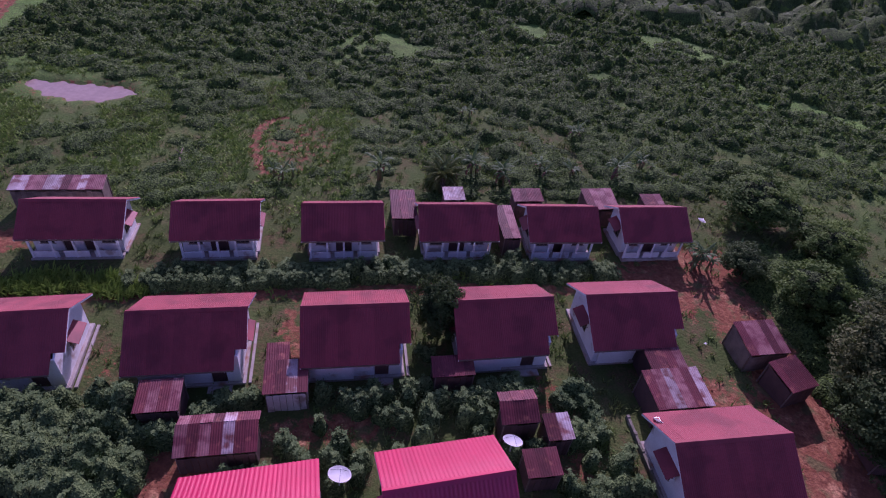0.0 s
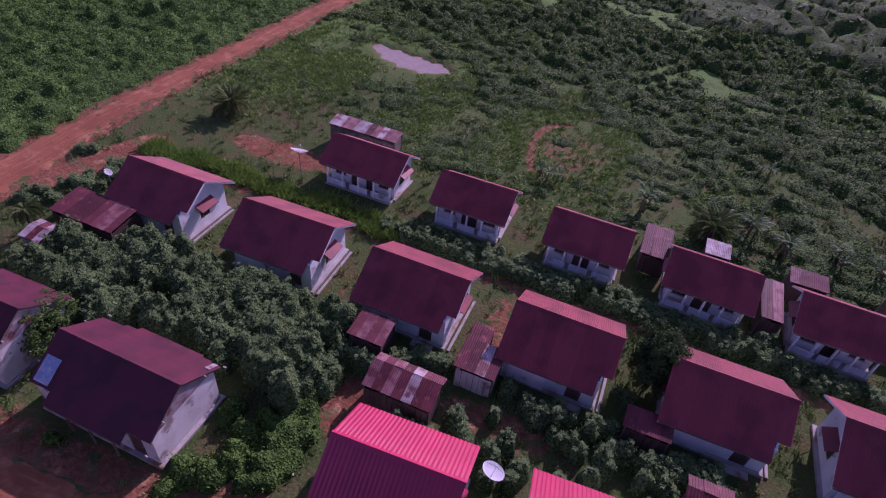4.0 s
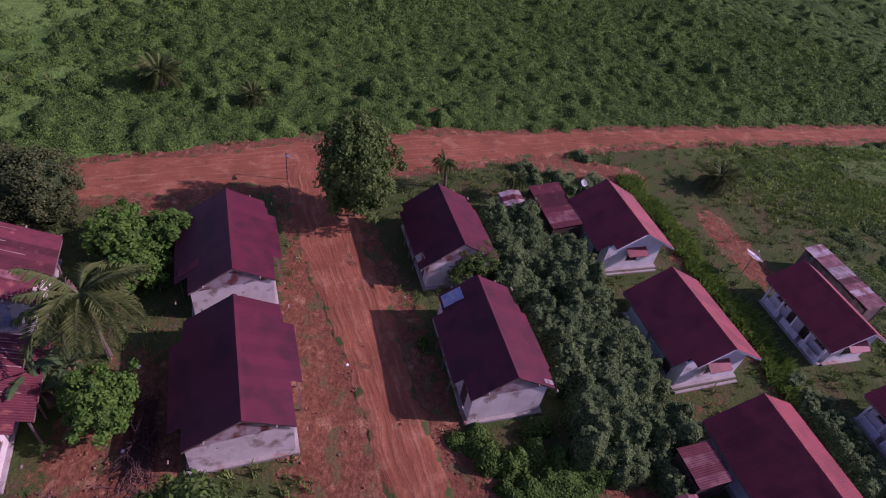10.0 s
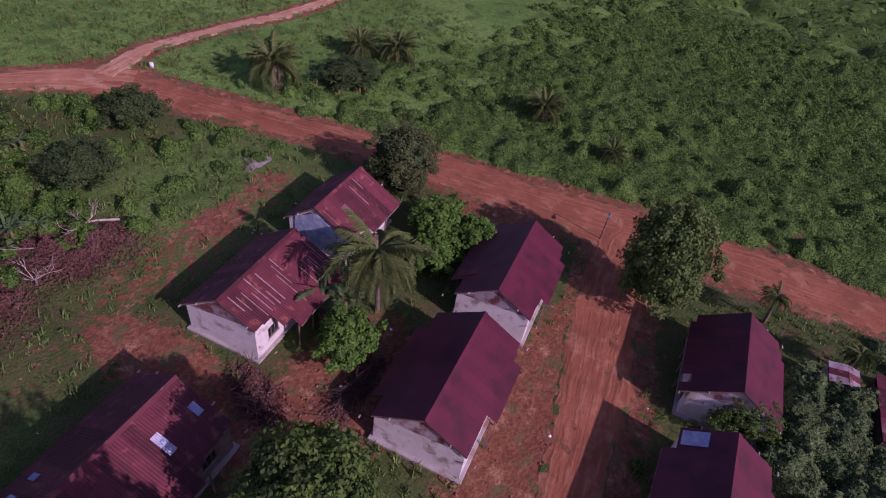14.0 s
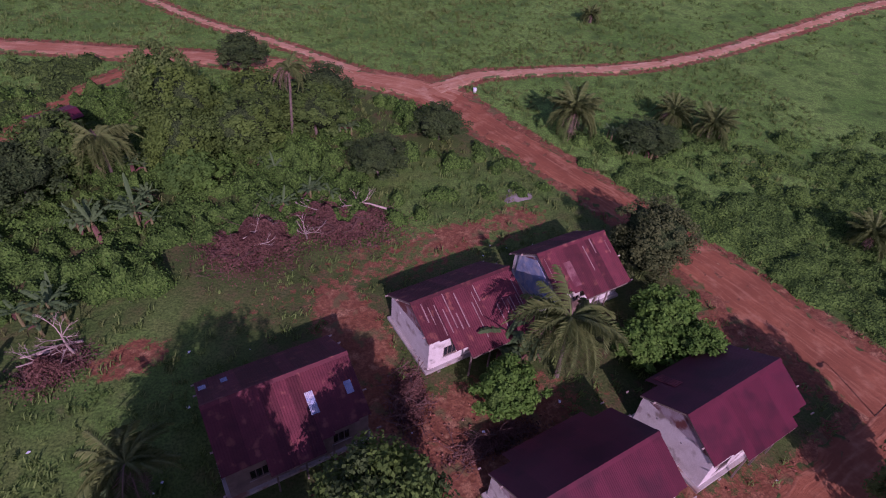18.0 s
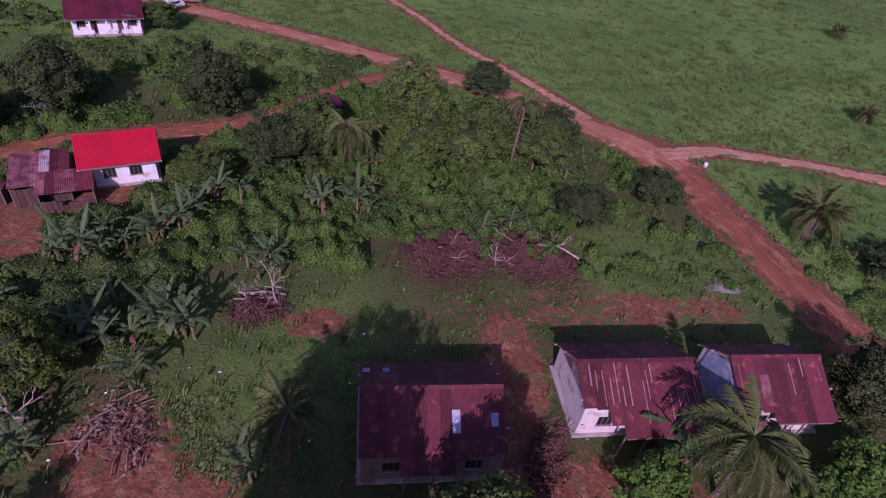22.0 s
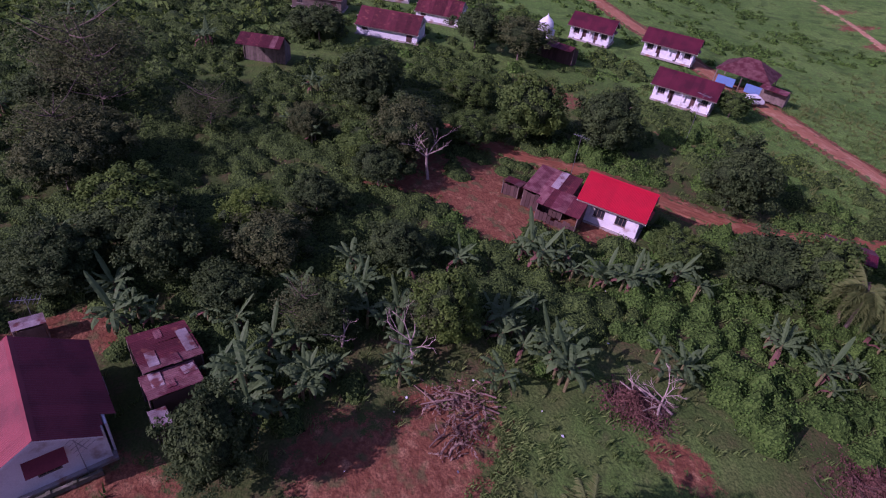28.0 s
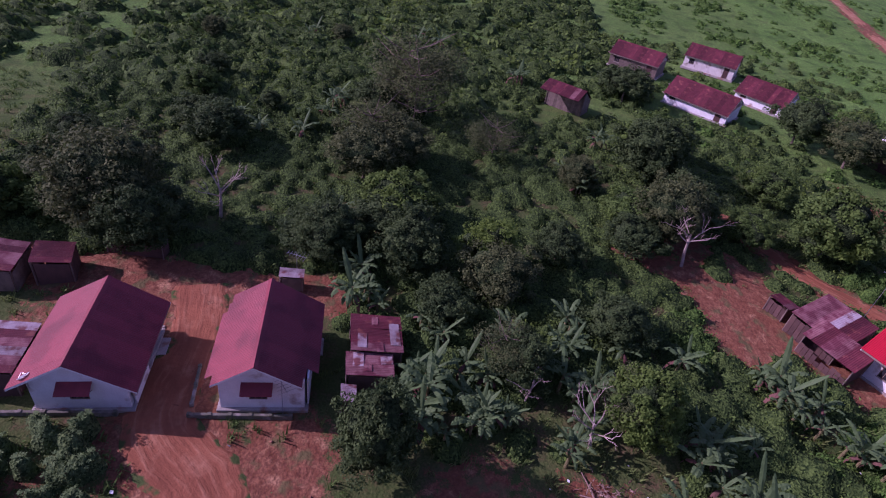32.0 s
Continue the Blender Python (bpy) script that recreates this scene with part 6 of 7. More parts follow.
for _ in range(900):
    x, y = wood.uniform(24, 100), wood.uniform(-42, 62)
    if len(ALL_TREES) > 76:
        break
    thick = 1.0 if (34 < x < 62 and -4 < y < 40) else 0.2
    if wood.random() > thick or (x < 31 and -40 < y < 30) or math.hypot(x - 34, y + 27) < 9:
        continue
    if any(abs(x - a) * math.cos(0.2) < 6 and abs(y - b) < 5 for a, b, *_ in HOUSES) or any(math.hypot(x - a[0], y - a[1]) < 4.2 for a in ALL_TREES):
        continue
    h = wood.uniform(2.6, 4.8)
    ALL_TREES.append((x, y, h, h * wood.uniform(0.42, 0.6)))
for k, (x, y, h, r) in enumerate(ALL_TREES):
    t = tree(x, y, h, r, k)
    if x == -40.0:
        child("inner_crown", CROWNS[6], t, Matrix.Translation((0, 0, h * 0.5)) @ Matrix.Diagonal((r * 1.1, r * 1.1, h * 0.46, 1)) @ Matrix.Rotation(0.8, 4, "Z"))
    if (x, y, h, r) in SHADE_TREES:
        for i in range(2):
            child("inner_crown", CROWNS[(k + i + 2) % 6], t, Matrix.Translation((0.3 * i - 0.3, 0.2, h * 0.55)) @ Matrix.Diagonal((r * (1.25 - 0.1 * i), r * 1.2, h * 0.4, 1)) @ Matrix.Rotation(1.1 + i, 4, "Z"))
BRIGHT_CROWN = clumped_crown(52, 110, 0.05, M["bright"], M["bright_mass"], 320)
for k, (x, y, h, r) in enumerate(((-18.9, -15.6, 4.2, 2.1), (-33.0, -19.5, 4.2, 2.5), (-30.0, -17.6, 3.4, 2.0), (2.0, -44.5, 4.5, 2.6), (-34.2, -16.4, 3.6, 2.2))):
    t = thing("bush", pose(x, y, float(height(x, y)), 0, 0, 50 * k), "bright green leafy bush reaching the ground", "bush")
    child("stem", TRUNKS[k % 4], t, Matrix.Diagonal((r, r, h * 0.5, 1)))
    child("crown", BRIGHT_CROWN, t, Matrix.Translation((0, 0, h * 0.5)) @ Matrix.Diagonal((r * 1.2, r * 1.2, h * 0.52, 1)))
for k, (x, y, h, r) in enumerate(THIN_TREES):
    thin_tree(x, y, h, r, k)


def blade_leaf(length, width, droop, lift, mat, tear=0.0, seed=1):
    """A long banana leaf with a raised midrib, wavy torn edges and a drooping tip; grows along +x from the origin."""
    rnd = random.Random(seed)
    n = 14
    verts, faces = [], []
    for i in range(n + 1):
        s = i / n
        x = length * s * (1 - 0.25 * droop * s * s)
        z = lift * s * length - droop * length * s * s * 0.75
        w = width * math.sin(math.pi * min(1, 0.08 + s * 0.9)) ** 0.6 * (1 if i not in (0, n) else 0.25)
        zz = -0.28 * w + rnd.uniform(-0.05, 0.03)
        verts += [(x, -w, z + zz), (x, 0, z), (x, w, z - 0.28 * w + rnd.uniform(-0.05, 0.03))]
    for i in range(n):
        a = i * 3
        if rnd.random() > tear or i < 2:
            faces.append((a, a + 1, a + 4, a + 3))
        if rnd.random() > tear or i < 2:
            faces.append((a + 1, a + 2, a + 5, a + 4))
    return mesh_of("leaf", verts, faces, mat, False)


BANANA_LEAVES = [blade_leaf(2.3, 0.22, 0.7, 0.8, M["banana"], 0.14, 1), blade_leaf(2.2, 0.21, 1.1, 0.75, M["banana"], 0.3, 2), blade_leaf(2.0, 0.19, 0.4, 1.3, M["banana"], 0.05, 3), blade_leaf(1.8, 0.2, 1.5, 0.35, M["dry"], 0.15, 4)]
bm = bmesh.new()
tube_bm(bm, [(0, 0, -0.1), (0.02, 0, 0.5), (0.03, 0.02, 1.0)], [0.13, 0.11, 0.07], 8)
STEM = bpy.data.meshes.new("stem")
bm.to_mesh(STEM)
bm.free()
STEM.materials.append(M["banana_stem"])


def banana(x, y, h, k):
    p = thing("banana_plant", pose(x, y, float(height(x, y)), 0, 0, (k * 83) % 360), "banana plant with broad drooping green leaves", "banana plant", "banana plants")
    st = h * 0.5
    child("stem", STEM, p, Matrix.Diagonal((1, 1, st, 1)))
    rnd = random.Random(k)
    n = 8
    for i in range(n):
        kind = (0, 1, 0, 2, 1, 0, 1, 3)[i]
        s = h / 4.2 * rnd.uniform(0.85, 1.15)
        child("leaf", BANANA_LEAVES[kind], p, Matrix.Translation((0, 0, st * (0.97 if kind != 3 else 0.8))) @ pose(0, 0, 0, 0, 0, i * 137.5 + rnd.uniform(-20, 20)) @ Matrix.Diagonal((s, s, s, 1)))
    return p


count = 0
for k, (x, y, h, r) in enumerate(BANANAS_NEAR + BANANAS_FAR + BANANAS_EAST + BANANAS_PLOT + BANANAS_NORTH + BANANAS_MEADOW):
    rnd = random.Random(100 + k)
    for j in range(2 if k % 3 else 3):
        banana(x + (rnd.uniform(-1, 1) * r * 0.6 if j else 0), y + (rnd.uniform(-1, 1) * r * 0.6 if j else 0), h * (1 if j == 0 else rnd.uniform(0.65, 0.95)), count)
        count += 1


DRY_BLADES = [blade_leaf(1.5, 0.06, 0.7, 0.3, M["straw"], 0.35, 21), blade_leaf(1.2, 0.085, 1.1, 0.5, M["straw"], 0.35, 22), blade_leaf(1.8, 0.045, 0.4, 0.2, M["dry"], 0.2, 23)]


def stalk_heap(x, y, rx, ry, turn, seed, stalks, blades, label):
    """Felled banana stems lying crosswise under their own dry, torn leaves."""
    rnd = random.Random(seed)
    h = thing("stalk_heap", pose(x, y, float(height(x, y)), 0, 0, turn), label, "plant waste")
    for i in range(stalks):
        a = rnd.gauss(1.57, 0.6)
        c = Vector((rnd.uniform(-rx, rx), rnd.uniform(-ry, ry), rnd.uniform(0.12, 0.5)))
        d = Vector((math.cos(a), math.sin(a), rnd.uniform(-0.05, 0.15))) * rnd.uniform(0.6, 1.3)
        bm = bmesh.new()
        tube_bm(bm, [c - d, c + Vector((0.04, 0, 0.05)), c + d], [0.065, 0.055, 0.03], 7)
        part("stalk", bm, M["straw_stem"], h)
    for i in range(blades):
        c = Vector((rnd.gauss(0, rx * 0.5), rnd.gauss(0, ry * 0.5), rnd.uniform(0.05, 0.55)))
        child("dry_leaf", DRY_BLADES[i % 3], h, Matrix.Translation(c) @ pose(0, 0, 0, rnd.uniform(-50, 50), rnd.uniform(-15, 35), rnd.gauss(90, 50) + 180 * (i % 2)))
    return h


stalk_heap(14.6, -13.4, 1.3, 2.3, -35, 31, 7, 130, "heap of felled banana stems and dry pale leaves")
stalk_heap(12.2, -12.2, 1.1, 1.6, 20, 32, 4, 70, "strewn cut banana stems and dry litter on bare earth")


def frond_mesh(length, droop, leaflets, width, mat, seed):
    rnd = random.Random(seed)
    verts, faces = [], []

    def spine(s):
        return Vector((length * s * (1 - 0.2 * droop * s), 0, length * (0.62 * s - droop * s * s)))
    for i in range(8):
        a, b = spine(i / 8), spine((i + 1) / 8)
        w0, w1 = 0.045 * (1 - i / 9), 0.045 * (1 - (i + 1) / 9)
        k = len(verts)
        verts += [a + Vector((0, -w0, 0)), a + Vector((0, w0, 0)), b + Vector((0, w1, 0)), b + Vector((0, -w1, 0))]
        faces.append((k, k + 1, k + 2, k + 3))
    for i in range(leaflets):
        s = 0.12 + 0.88 * i / leaflets
        p = spine(s)
        l = width * math.sin(math.pi * (0.12 + 0.83 * s)) ** 0.7 * rnd.uniform(0.85, 1.1)
        for side in (-1, 1):
            tip = p + Vector((l * rnd.uniform(0.3, 0.6), side * l * rnd.uniform(0.55, 0.85), -l * rnd.uniform(0.3, 0.85)))
            k = len(verts)
            verts += [p + Vector((-0.022, 0, 0)), p + Vector((0.026, 0, 0)), tip]
            mid = (p + tip) / 2 + Vector((0.02, 0, l * 0.14))
            verts.append(mid)
            faces.append((k, k + 1, k + 3))
            faces.append((k, k + 3, k + 2))
    return mesh_of("frond", verts, faces, mat)


FRONDS = [frond_mesh(3.2, 0.95, 52, 0.75, M["palm"], 1), frond_mesh(3.0, 1.35, 50, 0.7, M["palm"], 2), frond_mesh(2.8, 0.5, 46, 0.64, M["palm"], 3), frond_mesh(2.6, 1.5, 30, 0.55, M["straw"], 4)]


def palm(x, y, h, r, k, oil=False):
    p = thing("palm_tree", pose(x, y, float(height(x, y)), 0, 0, (k * 71) % 360), "bushy oil palm with arching feathery fronds" if oil else "slender coconut palm with arching feathery fronds", "palm")
    st = max(0.8, h - r * (0.75 if oil else 0.5))
    if oil:
        st = max(0.8, h * 0.35)
    bm = bmesh.new()
    lean = 0.0 if oil else 0.35
    tube_bm(bm, [(0, 0, -0.2), (lean * 0.3, 0, st * 0.4), (lean * 0.8, 0.05, st * 0.8), (lean, 0.05, st)], [0.3 if oil else 0.2, 0.28 if oil else 0.14, 0.24 if oil else 0.12, 0.2 if oil else 0.12], 8)
    part("trunk", bm, M["bark"], p)
    n = 42 if oil else 34
    rnd = random.Random(900 + k)
    for i in range(n):
        kind = (2 if i < n * 0.55 else (0, 1, 0, 3)[i % 4]) if oil else (0, 1, 2, 0, 1, 1, 2, 3)[i % 8]
        s = r / 2.9 * rnd.uniform(0.85, 1.1)
        child("frond", FRONDS[kind], p, Matrix.Translation((lean, 0.05, st)) @ pose(0, 0, 0, 0, 0, i * 137.5) @ pose(0, 0, 0, rnd.uniform(-12, 12), (-42 + 75 * i / n) if oil else (-30 + 70 * i / n), 0) @ Matrix.Diagonal((s, s, s, 1)))
    return p


for k, (x, y, h, r) in enumerate(COCONUTS):
    palm(x, y, h, max(r, 1.5), k)
for k, (x, y, h, r) in enumerate(OIL_PALMS):
    palm(x, y, h, r, 50 + k, True)


# ---- undergrowth: one object for each kind of cover ----
def clear_of(x, y, gap=0.5, road_gap=0.45):
    ok = np.ones(x.shape, bool)
    for line, widths in ROADS.values():
        q, w = to_line(x, y, line, widths)
        ok &= q > w + road_gap
    for cx, cy, a, hl, hw in HOUSES:
        du, dv = (x - cx) * math.cos(a) + (y - cy) * math.sin(a), -(x - cx) * math.sin(a) + (y - cy) * math.cos(a)
        ok &= (np.abs(du) > hl + gap) | (np.abs(dv) > hw + gap)
    for cx, cy, a, b, s in PATCHES:
        du, dv = (x - cx) * U.x + (y - cy) * U.y, (x - cx) * V.x + (y - cy) * V.y
        r = np.sqrt((du / a) ** 2 + (dv / b) ** 2)
        ok &= (r > 1.0) | (rng.random(x.shape) > s * 1.05)
    return ok


def wave(x, y, s, seed):
    """Smooth patchiness from 0 to 1."""
    a = np.random.default_rng(seed).uniform(0, 6.28, 6)
    v = sum(np.sin((x * math.cos(t) + y * math.sin(t)) / s * (0.7 + 0.25 * i) + t * 3) for i, t in enumerate(a))
    return 0.5 + 0.5 * np.tanh(v / 2.2)


def points(x0, x1, y0, y1, step):
    n = int((x1 - x0) * (y1 - y0) / step ** 2)
    return rng.uniform(x0, x1, n), rng.uniform(y0, y1, n)


def clump(n, size, tall=1.0):
    """A rounded tuft of leaves, radius 1, resting on z = 0."""
    d = rng.normal(size=(n, 3))
    d /= np.linalg.norm(d, axis=1, keepdims=True)
    d[:, 2] = np.abs(d[:, 2])
    rad = 1 - 0.4 * rng.random(n) ** 2
    rad *= 1 + 0.25 * np.sin(d[:, 0] * 4 + d[:, 1] * 3)
    p = d * rad[:, None] * np.array([1, 1, tall])
    return quads_from(p, d + np.array([0, 0, 0.6]) + rng.normal(size=(n, 3)) * 0.5, rng.uniform(0.6, 1.3, n) * size)


def spread(name, protos, x, y, scale, zscale, mat, label, category="undergrowth"):
    """Scatters the prototypes over the points as one object of leaves."""
    out = []
    z = height(x, y)
    pick = rng.integers(0, len(protos), len(x))
    turn = rng.uniform(0, 6.28, len(x))
    for k, q in enumerate(protos):
        i = np.nonzero(pick == k)[0]
        if not len(i):
            continue
        c, s = np.cos(turn[i])[:, None, None], np.sin(turn[i])[:, None, None]
        px, py, pz = q[None, :, :, 0], q[None, :, :, 1], q[None, :, :, 2]
        sc, zs = scale[i][:, None, None], zscale[i][:, None, None]
        out.append(np.stack([(px * c - py * s) * sc + x[i][:, None, None], (px * s + py * c) * sc + y[i][:, None, None], pz * zs + z[i][:, None, None]], -1).reshape(-1, 4, 3))
    return tagged(new(name, mesh_from_quads(name, np.concatenate(out), mat)), label, category, kind="stuff")


def road_side(x, y):
    """West of the main road: positive."""
    line = ROADS["main"][0]
    ys, xs = np.array([p[1] for p in line])[::-1], np.array([p[0] for p in line])[::-1]
    return np.interp(y, ys, xs) - x


def uv(x, y):
    return x * U.x + y * U.y, x * V.x + y * V.y


CL_SMALL = [clump(60, 0.16) for _ in range(8)]


def off_pond(x, y, gap):
    """False over the pond and within the gap round it."""
    s = (x + 46.2) / (6.6 + gap)
    return (np.abs(s) > 1) | (np.abs(y - 61.4 - 1.4 * s * s) > 2.9 + gap)


def domes_in(x0, x1, y0, y1, step):
    x, y = points(x0, x1, y0, y1, step)
    return x, y


def cover(name, x, y, r, h, step, per_m2, leaf, body, leaves, label, category="undergrowth", leaf_reach=1e9, dip=0.8):
    """Dense growth: overlapping rounded bushes melted into one uneven body, with single leaves standing off all over it."""
    gx, gy = np.arange(x.min() - 3, x.max() + 3, step), np.arange(y.min() - 3, y.max() + 3, step)
    top = np.full((len(gy), len(gx)), -0.5)
    for a, b, q, k in zip(x, y, r, h):
        i0, i1 = np.searchsorted(gx, (a - q, a + q))
        j0, j1 = np.searchsorted(gy, (b - q, b + q))
        d = ((gx[None, i0:i1] - a) ** 2 + (gy[j0:j1, None] - b) ** 2) / q ** 2
        v = np.where(d < 1, k * (1 - dip * d ** 0.8), -0.5)
        top[j0:j1, i0:i1] = np.maximum(top[j0:j1, i0:i1], v)
    top += rng.normal(0, 0.13, top.shape) * (top > 0) * np.clip(top, 0.4, 1.5)
    X, Y = np.meshgrid(gx + 0.0, gy + 0.0)
    X = X + rng.normal(0, 0.12 * step, X.shape)
    Y = Y + rng.normal(0, 0.12 * step, Y.shape)
    Z = height(X, Y) + top
    idx = np.arange(X.size).reshape(X.shape)
    peak = np.maximum(np.maximum(top[:-1, :-1], top[1:, :-1]), np.maximum(top[:-1, 1:], top[1:, 1:]))
    use = peak > 0
    quads = np.stack([idx[:-1, :-1], idx[:-1, 1:], idx[1:, 1:], idx[1:, :-1]], -1)[use]
    zx, zy = (top[:-1, 1:] - top[:-1, :-1]) / step, (top[1:, :-1] - top[:-1, :-1]) / step
    jj, ii = np.nonzero(use & (np.hypot(X[:-1, :-1], Y[:-1, :-1]) < leaf_reach))
    weight = np.minimum(np.sqrt(1 + zx[jj, ii] ** 2 + zy[jj, ii] ** 2), 2.5)
    n = int(len(jj) * step * step * per_m2)
    pick = rng.choice(len(jj), n, p=weight / weight.sum())
    jj, ii = jj[pick], ii[pick]
    s, t = rng.random(n), rng.random(n)
    lerp = lambda A: (A[jj, ii] * (1 - s) + A[jj, ii + 1] * s) * (1 - t) + (A[jj + 1, ii] * (1 - s) + A[jj + 1, ii + 1] * s) * t
    p = np.stack([lerp(X), lerp(Y), lerp(Z)], 1)
    nr = np.stack([-np.clip(zx[jj, ii], -2, 2), -np.clip(zy[jj, ii], -2, 2), np.ones(n)], 1)
    nr /= np.linalg.norm(nr, axis=1, keepdims=True)
    p += nr * (rng.random((n, 1)) ** 2 * 0.45) + rng.normal(0, 0.1, (n, 3)) * np.array([1, 1, 0.5])
    q = quads_from(p, nr + rng.normal(size=(n, 3)) * 0.6, rng.uniform(0.5, 1.6, n) * leaf * np.clip(np.hypot(p[:, 0], p[:, 1]) / 60, 0.85, 1.6))
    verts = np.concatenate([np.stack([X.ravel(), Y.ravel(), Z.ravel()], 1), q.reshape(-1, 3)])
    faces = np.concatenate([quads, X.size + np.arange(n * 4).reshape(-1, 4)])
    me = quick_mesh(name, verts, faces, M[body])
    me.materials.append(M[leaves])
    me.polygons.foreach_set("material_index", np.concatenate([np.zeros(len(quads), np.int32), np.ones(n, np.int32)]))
    return tagged(new(name, me), label, category, kind="stuff")


# creeper field west of the road
x, y = domes_in(-128, -30, -48, 125, 0.9)
side = road_side(x, y)
keep = (side > 2.9) & clear_of(x, y, 0.5, 0.9) & ((y > -34) & (side > 5) | (y > -16) | (rng.random(len(x)) < np.clip((y + 52) / 34, 0.04, 1) * (0.2 + 1.0 * wave(x, y, 4, 31))))
x, y, side = x[keep], y[keep], side[keep]
big = wave(x, y, 5.0, 1)
r = rng.uniform(0.6, 1.2, len(x)) * (0.85 + 0.4 * big)
h = rng.uniform(0.35, 0.8, len(x)) * (0.5 + 0.8 * big + 0.5 * wave(x, y * 0.6 + x * 0.3, 2.2, 35)) * np.clip(0.5 + side / 12, 0.6, 1.1)
tall = rng.random(len(x)) < 0.012
r, h = np.where(tall, r * 1.5, r), np.where(tall, rng.uniform(1.2, 2.0, len(x)), h)
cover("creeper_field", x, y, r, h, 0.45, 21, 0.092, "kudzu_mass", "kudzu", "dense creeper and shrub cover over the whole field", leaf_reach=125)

# the same growth going on to the north-west and north, far off
x, y = domes_in(-330, 260, 115, 420, 4.6)
keep = clear_of(x, y, 2, 2.5)
x, y = x[keep], y[keep]
cover("far_scrub", x, y, rng.uniform(2.6, 4.6, len(x)), rng.uniform(1.2, 4.5, len(x)) * (0.5 + wave(x, y, 14, 33)), 1.6, 0.35, 0.4, "bush_mass", "bush", "far slope covered with scrub and young forest")
x, y = domes_in(-330, -118, -40, 125, 4.4)
cover("far_scrub", x, y, rng.uniform(2.6, 4.4, len(x)), rng.uniform(0.8, 2.4, len(x)), 1.6, 0.3, 0.4, "kudzu_mass", "kudzu", "far fields under low creeper and scrub")

# scrub and overgrown plantation terraces far to the east
x, y = domes_in(60, 320, -25, 115, 2.6)
terrace = (x > 76) & (y > 46) & (x < 150)
row = (x * 0.79 + y * 0.61) % 6.5
keep = np.where(terrace, row < 3.2, rng.random(len(x)) < 0.35 + 0.65 * wave(x, y, 7, 91)) & clear_of(x, y, 2.5, 2) & (np.hypot(x - 78, y + 14) > 13) & (x - 60 + (y + 25) * 0.8 > 18)
x, y = x[keep], y[keep]
cover("far_scrub", x, y, rng.uniform(1.5, 2.6, len(x)), rng.uniform(0.7, 2.0, len(x)), 0.9, 2.2, 0.26, "bush_mass", "bush", "scrub and overgrown terraces on the far slope")

# scrub to the north, beyond the porch row
x, y = domes_in(-64, 100, 42, 122, 1.15)
u, v = uv(x, y)
side = road_side(x, y)
open_ = np.maximum(np.clip(1.7 - np.hypot((x + 19) / 9, (y - 57) / 9), 0, 1), np.clip(1.5 - np.hypot((x + 52) / 13, (y - 56) / 16), 0, 1))
open_ = np.maximum(open_, 0.85 * np.clip(1.5 - np.hypot((x + 30) / 26, (y - 57) / 13), 0, 1) * (wave(x, y, 4, 71) < 0.72))
open_ = np.maximum(open_, 0.75 * (wave(x, y, 6, 2) < 0.2))
keep = (side < -2.8) & (v > 46.8) & clear_of(x, y, 0.9, 0.9) & off_pond(x, y, 1.6) & (open_ < 0.2 + 0.9 * wave(x, y, 1.4, 72)) & (rng.random(len(x)) > 0.12)
x, y, open_ = x[keep], y[keep], open_[keep]
big = wave(x, y, 6.0, 3) * rng.random(len(x))
r = rng.uniform(0.65, 1.25, len(x)) * (0.85 + 0.8 * big)
h = rng.uniform(0.55, 1.0, len(x)) * (0.75 + 1.0 * big) * np.clip(0.6 + (y - 45) / 60, 0.6, 1.7) * np.clip(1.1 - open_, 0.3, 1)
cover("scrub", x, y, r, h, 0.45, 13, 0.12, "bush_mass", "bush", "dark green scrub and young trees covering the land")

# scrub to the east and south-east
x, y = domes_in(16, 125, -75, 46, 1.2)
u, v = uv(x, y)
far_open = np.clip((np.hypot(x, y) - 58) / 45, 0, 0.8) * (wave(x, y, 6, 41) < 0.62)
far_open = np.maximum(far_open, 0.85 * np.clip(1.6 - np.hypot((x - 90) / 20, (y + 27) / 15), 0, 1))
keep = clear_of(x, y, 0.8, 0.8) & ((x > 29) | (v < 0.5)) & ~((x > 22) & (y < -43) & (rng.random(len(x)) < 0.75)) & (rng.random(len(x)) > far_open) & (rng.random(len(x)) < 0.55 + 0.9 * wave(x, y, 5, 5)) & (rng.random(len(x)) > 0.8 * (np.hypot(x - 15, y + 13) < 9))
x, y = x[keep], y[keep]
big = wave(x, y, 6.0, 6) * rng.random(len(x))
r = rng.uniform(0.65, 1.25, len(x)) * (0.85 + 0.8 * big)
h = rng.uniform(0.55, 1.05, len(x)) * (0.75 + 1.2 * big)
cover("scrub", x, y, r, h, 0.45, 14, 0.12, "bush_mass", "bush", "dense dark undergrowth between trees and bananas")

# bright low growth in the southern plots and below the bananas
x, y = domes_in(-32, 44, -66, -20, 0.95)
keep = clear_of(x, y, 0.5, 0.8) & (road_side(x, y) < -3.4) & ((y < -36.5) & (x < 22) & ((x > -14) | (rng.random(len(x)) < 0.15)) | (x > 4) & (y < -31) & (x < 24) | (x > 14) & (wave(x, y, 4, 44) > 0.55)) & (rng.random(len(x)) < 0.5 + 0.7 * wave(x, y, 4, 8))
x, y = x[keep], y[keep]
big = wave(x, y, 4.0, 9) * rng.random(len(x))
r = rng.uniform(0.5, 0.95, len(x)) * (0.9 + 0.6 * big)
cover("green_thicket", x, y, r, rng.uniform(0.5, 1.15, len(x)) * (0.7 + 1.9 * big), 0.4, 36, 0.11, "bright_mass", "bright", "bright green weeds and creepers in the old garden plots")

